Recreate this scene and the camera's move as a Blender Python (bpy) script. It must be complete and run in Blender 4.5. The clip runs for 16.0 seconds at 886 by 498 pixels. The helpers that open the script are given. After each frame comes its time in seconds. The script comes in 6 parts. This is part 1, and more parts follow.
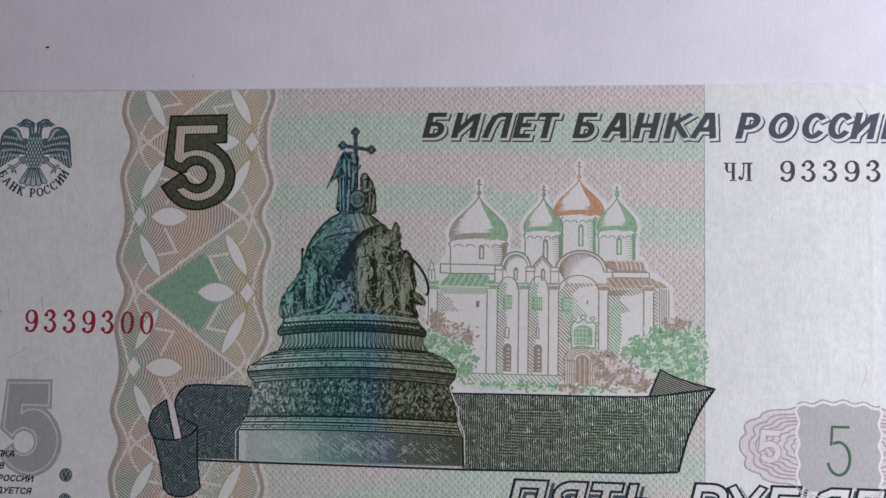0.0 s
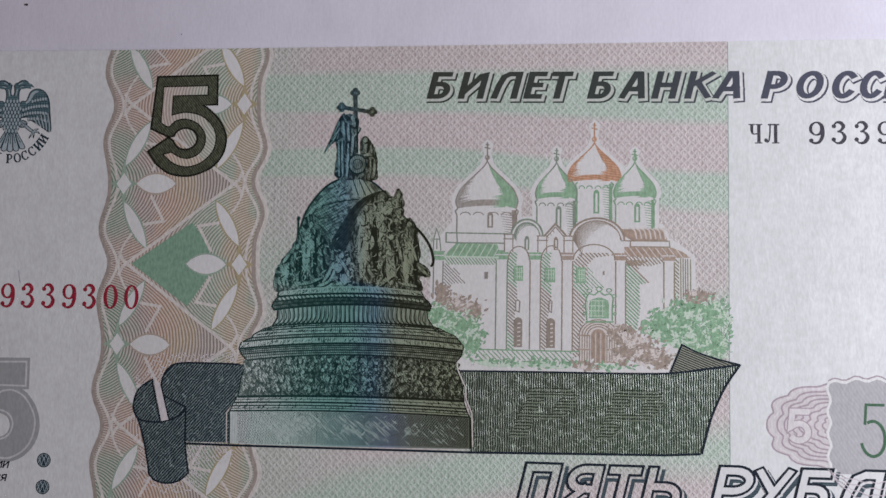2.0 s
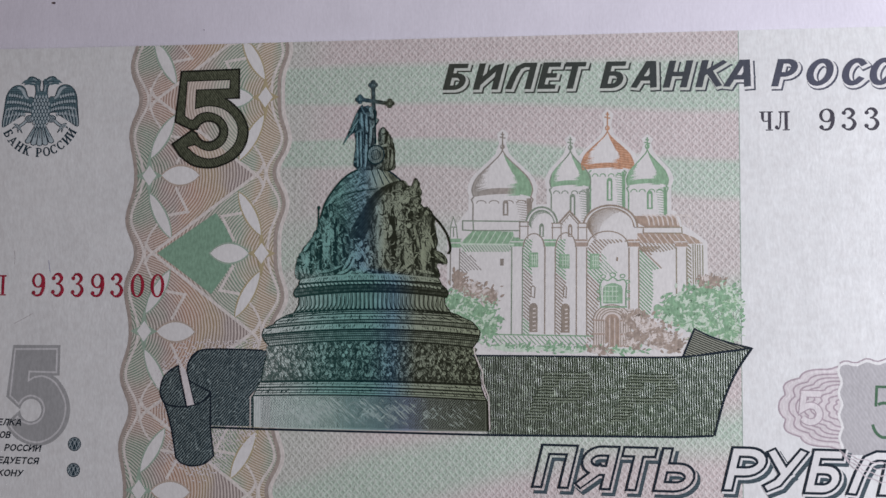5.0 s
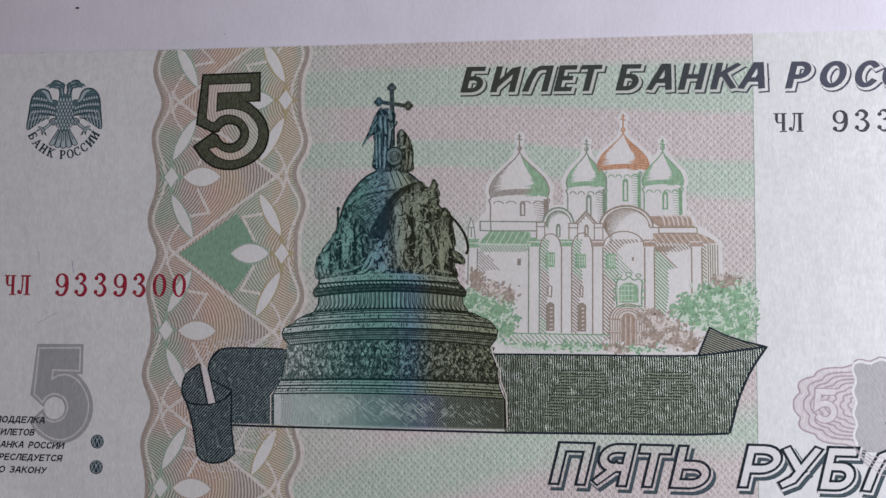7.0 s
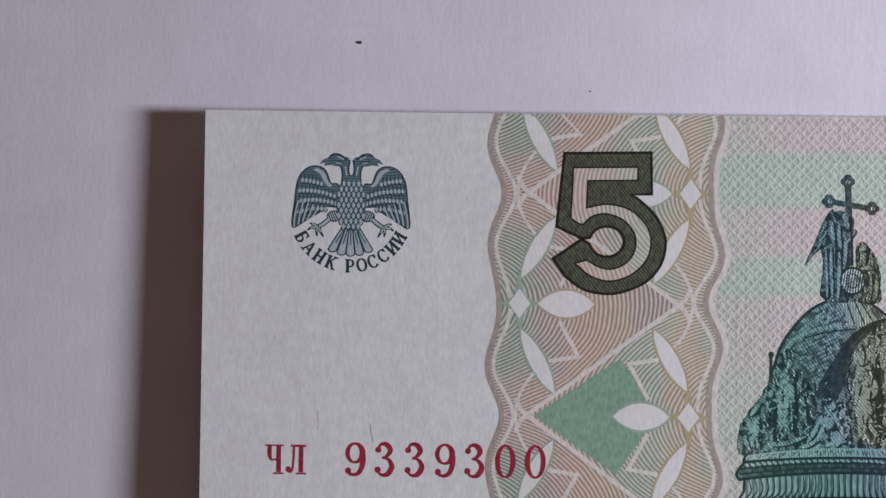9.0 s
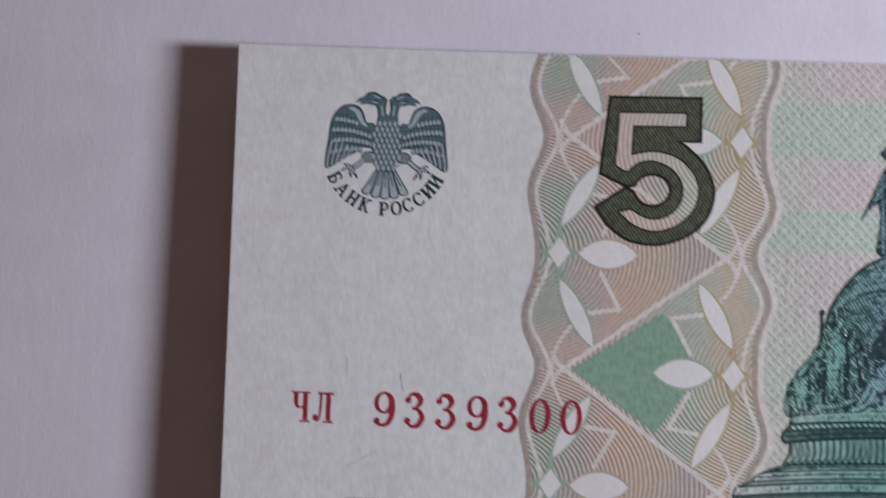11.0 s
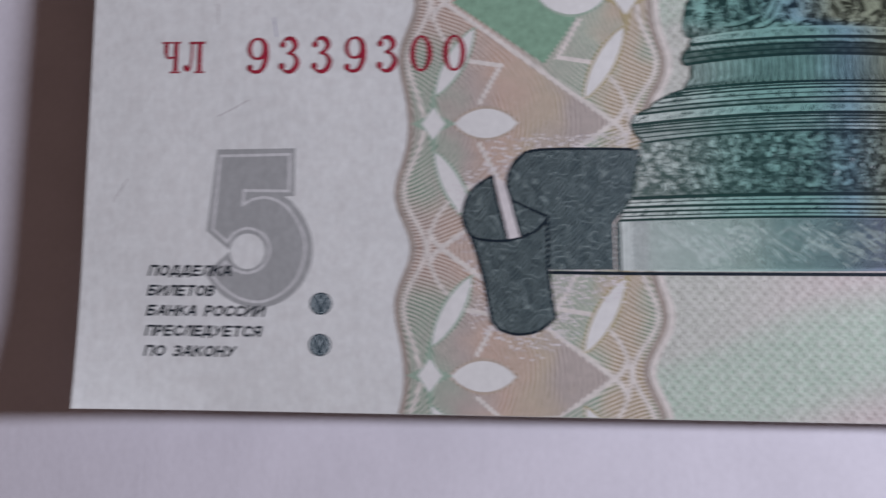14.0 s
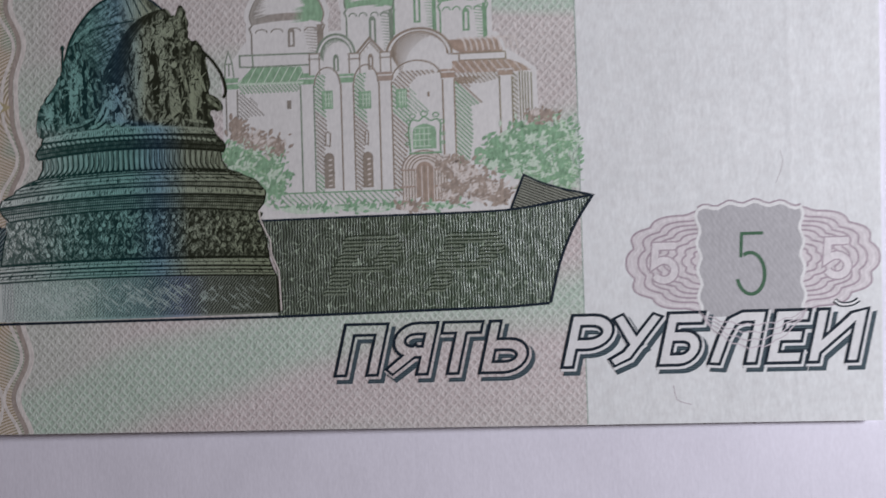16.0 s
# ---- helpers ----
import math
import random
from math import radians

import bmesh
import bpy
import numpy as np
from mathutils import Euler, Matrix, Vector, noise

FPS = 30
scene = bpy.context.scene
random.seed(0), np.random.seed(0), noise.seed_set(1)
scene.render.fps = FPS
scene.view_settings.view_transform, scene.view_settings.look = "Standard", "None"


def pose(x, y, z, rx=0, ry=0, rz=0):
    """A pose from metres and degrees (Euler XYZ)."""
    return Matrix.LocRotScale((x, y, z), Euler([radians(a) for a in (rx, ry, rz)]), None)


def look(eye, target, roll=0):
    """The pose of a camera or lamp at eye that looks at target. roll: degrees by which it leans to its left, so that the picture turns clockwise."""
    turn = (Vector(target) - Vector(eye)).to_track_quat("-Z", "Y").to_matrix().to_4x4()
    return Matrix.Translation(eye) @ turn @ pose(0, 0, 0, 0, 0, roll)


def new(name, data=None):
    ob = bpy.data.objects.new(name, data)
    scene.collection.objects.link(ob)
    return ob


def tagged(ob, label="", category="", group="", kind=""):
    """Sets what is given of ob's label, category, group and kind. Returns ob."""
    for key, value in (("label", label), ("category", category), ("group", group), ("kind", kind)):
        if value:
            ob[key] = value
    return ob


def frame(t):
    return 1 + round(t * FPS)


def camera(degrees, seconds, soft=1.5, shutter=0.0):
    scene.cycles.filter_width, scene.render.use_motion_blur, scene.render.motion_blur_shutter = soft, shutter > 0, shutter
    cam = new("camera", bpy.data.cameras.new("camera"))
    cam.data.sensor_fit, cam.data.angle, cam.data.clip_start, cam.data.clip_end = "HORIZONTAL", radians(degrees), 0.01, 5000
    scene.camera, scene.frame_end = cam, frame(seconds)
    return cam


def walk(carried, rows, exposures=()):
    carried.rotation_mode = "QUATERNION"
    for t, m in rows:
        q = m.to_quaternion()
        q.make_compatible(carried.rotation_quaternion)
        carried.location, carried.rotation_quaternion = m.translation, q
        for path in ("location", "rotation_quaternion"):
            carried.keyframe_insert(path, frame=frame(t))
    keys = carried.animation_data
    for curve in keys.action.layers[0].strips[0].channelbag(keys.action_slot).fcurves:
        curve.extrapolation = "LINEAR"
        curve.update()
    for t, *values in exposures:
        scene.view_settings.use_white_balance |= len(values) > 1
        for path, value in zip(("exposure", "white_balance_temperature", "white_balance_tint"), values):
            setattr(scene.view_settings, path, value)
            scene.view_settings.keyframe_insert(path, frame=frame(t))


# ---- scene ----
cam = camera(50, 16.0, soft=1.5, shutter=0.36)
PATH = [
    (0.0, pose(0.08957, 0.03236, 0.12701, 3.513, 7.365, 0.929)),
    (0.5, pose(0.09054, 0.03157, 0.12361, 3.682, 7.512, 0.731)),
    (1.0, pose(0.08741, 0.02995, 0.12020, 3.336, 7.158, 0.923)),
    (1.5, pose(0.08789, 0.02971, 0.11927, 3.192, 6.869, 0.709)),
    (2.0, pose(0.08654, 0.02800, 0.11891, 3.895, 6.743, 0.914)),
    (2.5, pose(0.08626, 0.02737, 0.11743, 3.939, 6.942, 0.843)),
    (3.0, pose(0.08828, 0.02683, 0.11776, 3.860, 7.560, 0.653)),
    (3.5, pose(0.08692, 0.02659, 0.11717, 3.745, 7.350, 0.443)),
    (4.0, pose(0.08767, 0.02518, 0.11761, 4.073, 7.622, 0.540)),
    (4.2, pose(0.08745, 0.02689, 0.11903, 3.509, 7.580, 0.520)),
    (6.3, pose(0.08734, 0.02624, 0.12234, 3.970, 8.916, 0.758)),
    (6.5, pose(0.08703, 0.02649, 0.12237, 3.657, 8.849, 0.646)),
    (7.0, pose(0.08613, 0.02564, 0.12344, 4.093, 8.383, 0.645)),
    (7.5, pose(0.08686, 0.02517, 0.12139, 4.057, 8.860, 0.517)),
    (8.0, pose(0.06633, 0.03631, 0.11737, 0.949, 6.417, 0.860)),
    (8.1, pose(0.05758, 0.03496, 0.11585, 2.127, 4.491, 0.762)),
    (8.3, pose(0.04547, 0.04235, 0.10823, 0.567, 4.329, 0.711)),
    (8.5, pose(0.02983, 0.04403, 0.10060, 2.014, 1.035, 0.731)),
    (8.7, pose(0.02626, 0.04890, 0.09297, 0.112, 1.478, 0.675)),
    (10.8, pose(0.02101, 0.04649, 0.08660, 0.284, 2.235, 2.214)),
    (11.0, pose(0.02474, 0.04431, 0.08735, -0.123, 3.171, 2.253)),
    (11.5, pose(0.02898, 0.03452, 0.09134, 1.941, 3.595, 1.678)),
    (12.0, pose(0.02972, 0.02535, 0.09031, 3.984, 3.461, 0.907)),
    (12.5, pose(0.02814, 0.01549, 0.08466, 4.223, 3.526, 1.042)),
    (13.0, pose(0.02782, 0.01014, 0.07886, 4.176, 3.605, 1.004)),
    (13.5, pose(0.02889, 0.00784, 0.07881, 4.239, 3.916, 0.919)),
    (14.0, pose(0.03969, 0.00564, 0.07910, 5.285, 6.067, 0.711)),
    (14.5, pose(0.06466, 0.01094, 0.08483, 3.686, 6.873, -0.518)),
    (15.0, pose(0.07597, 0.01288, 0.08912, 1.771, 5.689, -1.259)),
    (15.5, pose(0.09347, 0.01231, 0.09104, 1.383, 5.490, -0.596)),
    (16.0, pose(0.10205, 0.01637, 0.09691, 0.370, 5.195, -1.792)),
]
walk(cam, PATH, [(0.0, 0.12, 6480, 10), (4.0, 0.2, 6500, 10), (7.5, 0.24, 6500, 10), (8.6, 0.53, 6400, 11), (11.0, 0.53, 6380, 11), (12.0, 0.62, 6370, 10), (14.0, 0.58, 6270, 12), (15.3, 0.22, 6400, 10), (16.0, -0.13, 6500, 10)])

# ---- light: one lamp low on the side of the note's end, and the dim warm room ----
world = bpy.data.worlds.new("room_light")
scene.world = world
world.use_nodes = True
room = world.node_tree.nodes["Background"]
room.inputs[0].default_value = (1.0, 0.66, 0.56, 1)
room.inputs[1].default_value = 0.056
lamp = new("desk_lamp_light", bpy.data.lights.new("desk_lamp_light", "AREA"))
lamp.data.shape, lamp.data.size = "DISK", 0.05
lamp.data.energy, lamp.data.color = 1.33, (0.885, 0.90, 1.0)
lamp.matrix_world = look((0.345, 0.042, 0.103), (0.05, 0.03, 0))

# ---- node helpers; all inks share the note's own millimetre grid ----


def mth(nt, op, a, b=0.0, c=0.0):
    n = nt.nodes.new("ShaderNodeMath")
    n.operation = op
    for k, v in enumerate((a, b, c)):
        if isinstance(v, (int, float)):
            n.inputs[k].default_value = v
        else:
            nt.links.new(v, n.inputs[k])
    return n.outputs[0]


def mix(nt, fac, a, b, blend="MIX"):
    n = nt.nodes.new("ShaderNodeMix")
    n.data_type, n.blend_type = "RGBA", blend
    for k, v in ((0, fac), (6, a), (7, b)):
        if isinstance(v, (int, float)):
            n.inputs[k].default_value = v
        elif isinstance(v, tuple):
            n.inputs[k].default_value = (*v, 1)
        else:
            nt.links.new(v, n.inputs[k])
    return n.outputs[2]


def rng(nt, v, a, b, lo=0.0, hi=1.0):
    n = nt.nodes.new("ShaderNodeMapRange")
    n.interpolation_type = "SMOOTHSTEP"
    nt.links.new(v, n.inputs[0])
    for k, w in enumerate((a, b, lo, hi)):
        n.inputs[k + 1].default_value = w
    return n.outputs[0]


def ramp(nt, v, stops):
    """Colours at places along a value; the places run from the first stop to the last."""
    n = nt.nodes.new("ShaderNodeValToRGB")
    lo, hi = stops[0][0], stops[-1][0]
    while len(n.color_ramp.elements) < len(stops):
        n.color_ramp.elements.new(0.5)
    for e, (at, col) in zip(n.color_ramp.elements, stops):
        e.position, e.color = (at - lo) / (hi - lo), (*col, 1)
    nt.links.new(mth(nt, "DIVIDE", mth(nt, "SUBTRACT", v, lo), hi - lo), n.inputs[0])
    return n.outputs[0]


def cloud(nt, p, scale, detail=2.0, stretch=(1, 1, 1)):
    m = nt.nodes.new("ShaderNodeMapping")
    m.inputs["Scale"].default_value = stretch
    nt.links.new(p, m.inputs[0])
    n = nt.nodes.new("ShaderNodeTexNoise")
    n.inputs["Scale"].default_value, n.inputs["Detail"].default_value = scale, detail
    nt.links.new(m.outputs[0], n.inputs["Vector"])
    return n.outputs[0]


def begin(name):
    m = bpy.data.materials.new(name)
    m.use_nodes = True
    nt = m.node_tree
    tc = nt.nodes.new("ShaderNodeTexCoord")
    mp = nt.nodes.new("ShaderNodeMapping")
    mp.inputs["Scale"].default_value = (1000, 1000, 1000)
    nt.links.new(tc.outputs["Object"], mp.inputs[0])
    sx = nt.nodes.new("ShaderNodeSeparateXYZ")
    nt.links.new(mp.outputs[0], sx.inputs[0])
    return m, nt, mp.outputs[0], sx.outputs[0], sx.outputs[1]


def finish(m, nt, p, col, rough=0.62, relief=1.0, extra=None, var=0.10, gloss=0.16):
    """Joins colour, the paper's fibres and the crease into the surface."""
    b = nt.nodes["Principled BSDF"]
    fine, broad = cloud(nt, p, 3.2, 5, (1.0, 0.45, 1)), cloud(nt, p, 0.16, 3)
    tone = mth(nt, "MULTIPLY", rng(nt, fine, 0.25, 0.75, 1 - var, 1 + var), rng(nt, broad, 0.25, 0.75, 0.97, 1.03))
    vm = nt.nodes.new("ShaderNodeVectorMath")
    vm.operation = "SCALE"
    if isinstance(col, tuple):
        vm.inputs[0].default_value = col
    else:
        nt.links.new(col, vm.inputs[0])
    nt.links.new(tone, vm.inputs["Scale"])
    nt.links.new(vm.outputs[0], b.inputs["Base Color"])
    b.inputs["Roughness"].default_value = rough
    b.inputs["Specular IOR Level"].default_value = gloss
    h = mth(nt, "ADD", mth(nt, "MULTIPLY", fine, 0.6), mth(nt, "MULTIPLY", cloud(nt, p, 0.9, 3, (1, 0.35, 1)), 0.9))
    if extra is not None:
        h = mth(nt, "ADD", h, extra)
    bump = nt.nodes.new("ShaderNodeBump")
    bump.inputs["Strength"].default_value, bump.inputs["Distance"].default_value = 0.18 * relief, 0.00009
    nt.links.new(h, bump.inputs["Height"])
    nt.links.new(bump.outputs[0], b.inputs["Normal"])
    return m


def bands(nt, p, x, y, angle, pitch, duty=0.5, wob=0.0, soft=0.35, wscale=0.4):
    """1 on the lines of a hatching, 0 between them."""
    a = radians(angle)
    u = mth(nt, "ADD", mth(nt, "MULTIPLY", x, math.cos(a)), mth(nt, "MULTIPLY", y, math.sin(a)))
    if wob:
        u = mth(nt, "ADD", u, mth(nt, "MULTIPLY", cloud(nt, p, wscale, 1), wob))
    s = mth(nt, "SINE", mth(nt, "MULTIPLY", u, 2 * math.pi / pitch))
    cut = math.cos(math.pi * duty)
    return rng(nt, s, cut - soft, cut + soft)


def ink(name, col, col2=None, hatch=None, stops=None, stops2=None, var=0.10, relief=1.0, rough=0.62):
    """An ink: one colour or a run of colours across the note, with hatching of a second one."""
    m, nt, p, x, y = begin(name)
    a = ramp(nt, x, stops) if stops else col
    if hatch:
        b = ramp(nt, x, stops2) if stops2 else col2
        a = mix(nt, bands(nt, p, x, y, *hatch), a, b)
    return finish(m, nt, p, a, rough, relief, None, var)


PAPER = (0.738, 0.75, 0.737)


def paper_material():
    m, nt, p, x, y = begin("banknote_paper")
    d = mth(nt, "DIVIDE", mth(nt, "SUBTRACT", x, mth(nt, "ADD", 127.6, mth(nt, "MULTIPLY", cloud(nt, p, 0.12), 1.0))), 0.35)
    crease = mth(nt, "MULTIPLY", mth(nt, "EXPONENT", mth(nt, "MULTIPLY", mth(nt, "MULTIPLY", d, d), -1.0)), 0.35)
    crinkle = mth(nt, "MULTIPLY", cloud(nt, p, 0.26, 3, (1, 0.5, 1)), rng(nt, x, 98.0, 122.0, 1.0, 3.5))
    crease = mth(nt, "ADD", crease, crinkle)
    return finish(m, nt, p, mix(nt, rng(nt, cloud(nt, p, 0.9, 4), 0.3, 0.75), PAPER, (0.692, 0.694, 0.68)), 0.58, 1.3, crease, 0.05)


def field_material():
    """The rainbow print of the panel: green and rose bands under a lattice of tiny light diamonds."""
    m, nt, p, x, y = begin("panel_print")
    low = mth(nt, "MULTIPLY", rng(nt, y, 4.0, 14.0, -0.2, 0.0), mth(nt, "SUBTRACT", mth(nt, "MINIMUM", x, 80.0), 64.0))
    v = mth(nt, "ADD", mth(nt, "ADD", y, low), mth(nt, "MULTIPLY", x, -0.14))
    v = mth(nt, "ADD", v, mth(nt, "MULTIPLY", cloud(nt, p, 0.05, 1), 3.0))
    band = rng(nt, mth(nt, "SINE", mth(nt, "MULTIPLY", mth(nt, "ADD", v, 6.5), 2 * math.pi / 16.0)), -0.85, 0.85)
    band = mth(nt, "MAXIMUM", band, rng(nt, x, 52.0, 66.0, 0.5, 0.0))
    band = mth(nt, "MULTIPLY", band, mth(nt, "SUBTRACT", 1.0, mth(nt, "MULTIPLY", rng(nt, x, 78.0, 92.0), rng(nt, y, 7.0, 12.0, 0.9, 0.0))))
    wide = mth(nt, "ADD", rng(nt, x, 68.0, 108.0, 1.0, 1.32), mth(nt, "MULTIPLY", mth(nt, "SUBTRACT", cloud(nt, p, 0.12, 2, (0.4, 1, 1)), 0.5), 0.10))
    s = mth(nt, "DIVIDE", mth(nt, "SUBTRACT", 58.4, y), wide)
    rainbow = ramp(nt, s, [(-3.0, (0, 0, 0)), (-0.6, (0, 0, 0)), (0.5, (1, 1, 1)), (4.7, (1, 1, 1)), (5.5, (0, 0, 0)), (9.4, (0, 0, 0)), (10.1, (1, 1, 1)), (13.0, (1, 1, 1)), (13.9, (0.1, 0.1, 0.1)), (18.5, (0.15, 0.15, 0.15)), (21.0, (0.6, 0.6, 0.6))])
    band = mix(nt, rng(nt, y, 30.0, 38.0), band, rainbow)
    band = mth(nt, "MAXIMUM", band, rng(nt, x, 49.5, 57.0, 0.45, 0.0))
    tint = mix(nt, band, (0.552, 0.478, 0.462), (0.418, 0.525, 0.425))
    jx = mth(nt, "ADD", x, mth(nt, "MULTIPLY", mth(nt, "SUBTRACT", cloud(nt, p, 0.8, 2), 0.5), 0.35))
    jy = mth(nt, "ADD", y, mth(nt, "MULTIPLY", mth(nt, "SUBTRACT", cloud(nt, p, 1.1, 2, (0.8, 1, 1)), 0.5), 0.30))
    row = mth(nt, "DIVIDE", jy, 0.88)
    fy = mth(nt, "FRACT", row)
    odd = mth(nt, "MULTIPLY", mth(nt, "FLOORED_MODULO", mth(nt, "FLOOR", row), 2.0), 0.85)
    fx = mth(nt, "PINGPONG", mth(nt, "ADD", jx, odd), 0.85)
    tip = rng(nt, mth(nt, "SUBTRACT", mth(nt, "SUBTRACT", 0.32, mth(nt, "MULTIPLY", fy, 0.50)), fx), -0.07, 0.10)
    slant = mth(nt, "MULTIPLY", jy, 0.85 / 0.88)
    ray = None
    for op in ("ADD", "SUBTRACT"):
        d = mth(nt, "PINGPONG", mth(nt, op, jx, slant), 0.425)
        one = rng(nt, d, 0.06, 0.24, 1.0, 0.0)
        ray = one if ray is None else mth(nt, "MAXIMUM", ray, one)
    bow = mth(nt, "MULTIPLY", mth(nt, "COSINE", mth(nt, "MULTIPLY", fx, math.pi / 0.85)), 0.16)
    arch = rng(nt, mth(nt, "SINE", mth(nt, "MULTIPLY", mth(nt, "ADD", fy, bow), 2 * math.pi * 2.0)), -0.1, 0.8)
    patch = rng(nt, cloud(nt, p, 0.9, 3), 0.30, 0.66, 0.55, 1.0)
    light = mth(nt, "MAXIMUM", mth(nt, "MULTIPLY", tip, 0.72), mth(nt, "MAXIMUM", mth(nt, "MULTIPLY", ray, 0.60), mth(nt, "MULTIPLY", arch, 0.26)))
    return finish(m, nt, p, mix(nt, mth(nt, "MULTIPLY", mth(nt, "MULTIPLY", light, patch), 0.58), tint, (0.76, 0.75, 0.72)), 0.62, 2.2, mth(nt, "MULTIPLY", light, 0.9), 0.08)


def border_material(name="border_print", wash=0.0):
    """Fine curved lines of the ornamental border; the colour runs across it and the slant turns with every lozenge."""
    m, nt, p, x, y = begin(name)
    def fold(mid):
        turn = mth(nt, "FLOORED_MODULO", mth(nt, "ADD", mth(nt, "SUBTRACT", y, mid), 10.415), 20.83)
        return mth(nt, "SUBTRACT", turn, 10.415)

    def rings(cx, dy, flat):
        dx = mth(nt, "SUBTRACT", x, cx)
        r = mth(nt, "SQRT", mth(nt, "ADD", mth(nt, "MULTIPLY", dx, dx), mth(nt, "MULTIPLY", mth(nt, "MULTIPLY", dy, dy), flat)))
        r = mth(nt, "ADD", r, mth(nt, "MULTIPLY", cloud(nt, p, 0.3, 1), 0.5))
        return rng(nt, mth(nt, "SINE", mth(nt, "MULTIPLY", r, 2 * math.pi / 0.41)), -0.6, 0.6)

    dl, dr = fold(44.05), fold(54.47)
    reach = mth(nt, "MULTIPLY", mth(nt, "SUBTRACT", 1.0, mth(nt, "DIVIDE", mth(nt, "SUBTRACT", x, 31.25), 14.05)), 10.42)
    mine = mth(nt, "LESS_THAN", mth(nt, "ABSOLUTE", dl), reach)
    line = mix(nt, mine, rings(52.0, dr, 1.9), rings(25.0, dl, 1.9))
    shift = mth(nt, "ADD", x, mth(nt, "MULTIPLY", mth(nt, "SUBTRACT", cloud(nt, p, 0.3, 1), 0.5), 6.0))
    warm = rng(nt, mth(nt, "ABSOLUTE", dl), 5.5, 8.5)
    dl1 = ramp(nt, shift, [(27, (0.322, 0.303, 0.261)), (29.5, (0.202, 0.314, 0.227)), (31.5, (0.249, 0.320, 0.248)), (33.5, (0.355, 0.281, 0.254)), (36, (0.480, 0.296, 0.210)), (39.5, (0.429, 0.332, 0.209)), (42, (0.327, 0.270, 0.250)), (49, (0.327, 0.270, 0.250))])
    dl2 = ramp(nt, shift, [(27, (0.358, 0.298, 0.264)), (30, (0.412, 0.301, 0.252)), (34, (0.464, 0.304, 0.225)), (38, (0.376, 0.299, 0.265)), (49, (0.358, 0.298, 0.264))])
    dr1 = ramp(nt, shift, [(34, (0.447, 0.303, 0.240)), (38, (0.378, 0.316, 0.267)), (41, (0.272, 0.356, 0.269)), (43.5, (0.286, 0.392, 0.289)), (45.5, (0.441, 0.351, 0.228)), (47.3, (0.422, 0.341, 0.225)), (49, (0.271, 0.354, 0.253))])
    dark = mix(nt, mine, dr1, mix(nt, warm, dl1, dl2))
    light = mix(nt, 0.66, dark, (0.78, 0.715, 0.65))
    col = mix(nt, line, light, mix(nt, 1.0, dark, (0.86, 0.86, 0.86), "MULTIPLY"))
    if wash:
        col = mix(nt, wash, col, (0.70, 0.63, 0.54))
    return finish(m, nt, p, col, 0.62, 1.0, None, 0.08)


TEAL = [(45, (0.150, 0.205, 0.185)), (49, (0.060, 0.105, 0.092)), (54, (0.012, 0.048, 0.041)), (60, (0.005, 0.030, 0.030)), (64, (0.008, 0.024, 0.036)), (67, (0.017, 0.021, 0.012)), (77, (0.017, 0.019, 0.010))]
MINT = [(45, (0.70, 0.73, 0.69)), (50, (0.56, 0.66, 0.61)), (54, (0.33, 0.53, 0.475)), (57, (0.235, 0.45, 0.40)), (61, (0.20, 0.40, 0.36)), (64, (0.215, 0.37, 0.42)), (67, (0.32, 0.37, 0.275)), (71, (0.30, 0.34, 0.235)), (77, (0.26, 0.295, 0.19))]


def etched(name, tone, contrast, grain=1.2, hatch=None, depth=0.6, island=0.0, stretch=(1, 1, 1), folds=None):
    """Intaglio of the monument: a tone between dark ink and light paper, uneven, cut by a hatching."""
    m, nt, p, x, y = begin(name)
    xx = mth(nt, "ADD", x, rng(nt, y, 30.6, 32.0, 0.0, 4.2))
    v = mth(nt, "ADD", mth(nt, "MULTIPLY", mth(nt, "SUBTRACT", cloud(nt, p, grain, 3, stretch), 0.5), 2.2 * contrast), tone)
    if folds:
        scale, count, amp = folds
        s = mth(nt, "SINE", mth(nt, "MULTIPLY", cloud(nt, p, scale, 1.5, stretch), 2 * math.pi * count))
        v = mth(nt, "ADD", v, mth(nt, "MULTIPLY", rng(nt, s, -0.8, 0.8, -1.0, 1.0), amp))
    if island:
        g = nt.nodes.new("ShaderNodeNewGeometry")
        v = mth(nt, "ADD", v, mth(nt, "MULTIPLY", mth(nt, "SUBTRACT", g.outputs["Random Per Island"], 0.5), island))
    if hatch:
        v = mth(nt, "MULTIPLY", v, mth(nt, "ADD", 1.0 - depth, mth(nt, "MULTIPLY", bands(nt, p, x, y, *hatch), depth)))
    v = rng(nt, v, 0.0, 1.0)
    col = mix(nt, v, ramp(nt, xx, TEAL), ramp(nt, xx, MINT))
    return finish(m, nt, p, col, 0.38, 3.0, mth(nt, "MULTIPLY", v, -1.0), 0.08, 0.36)


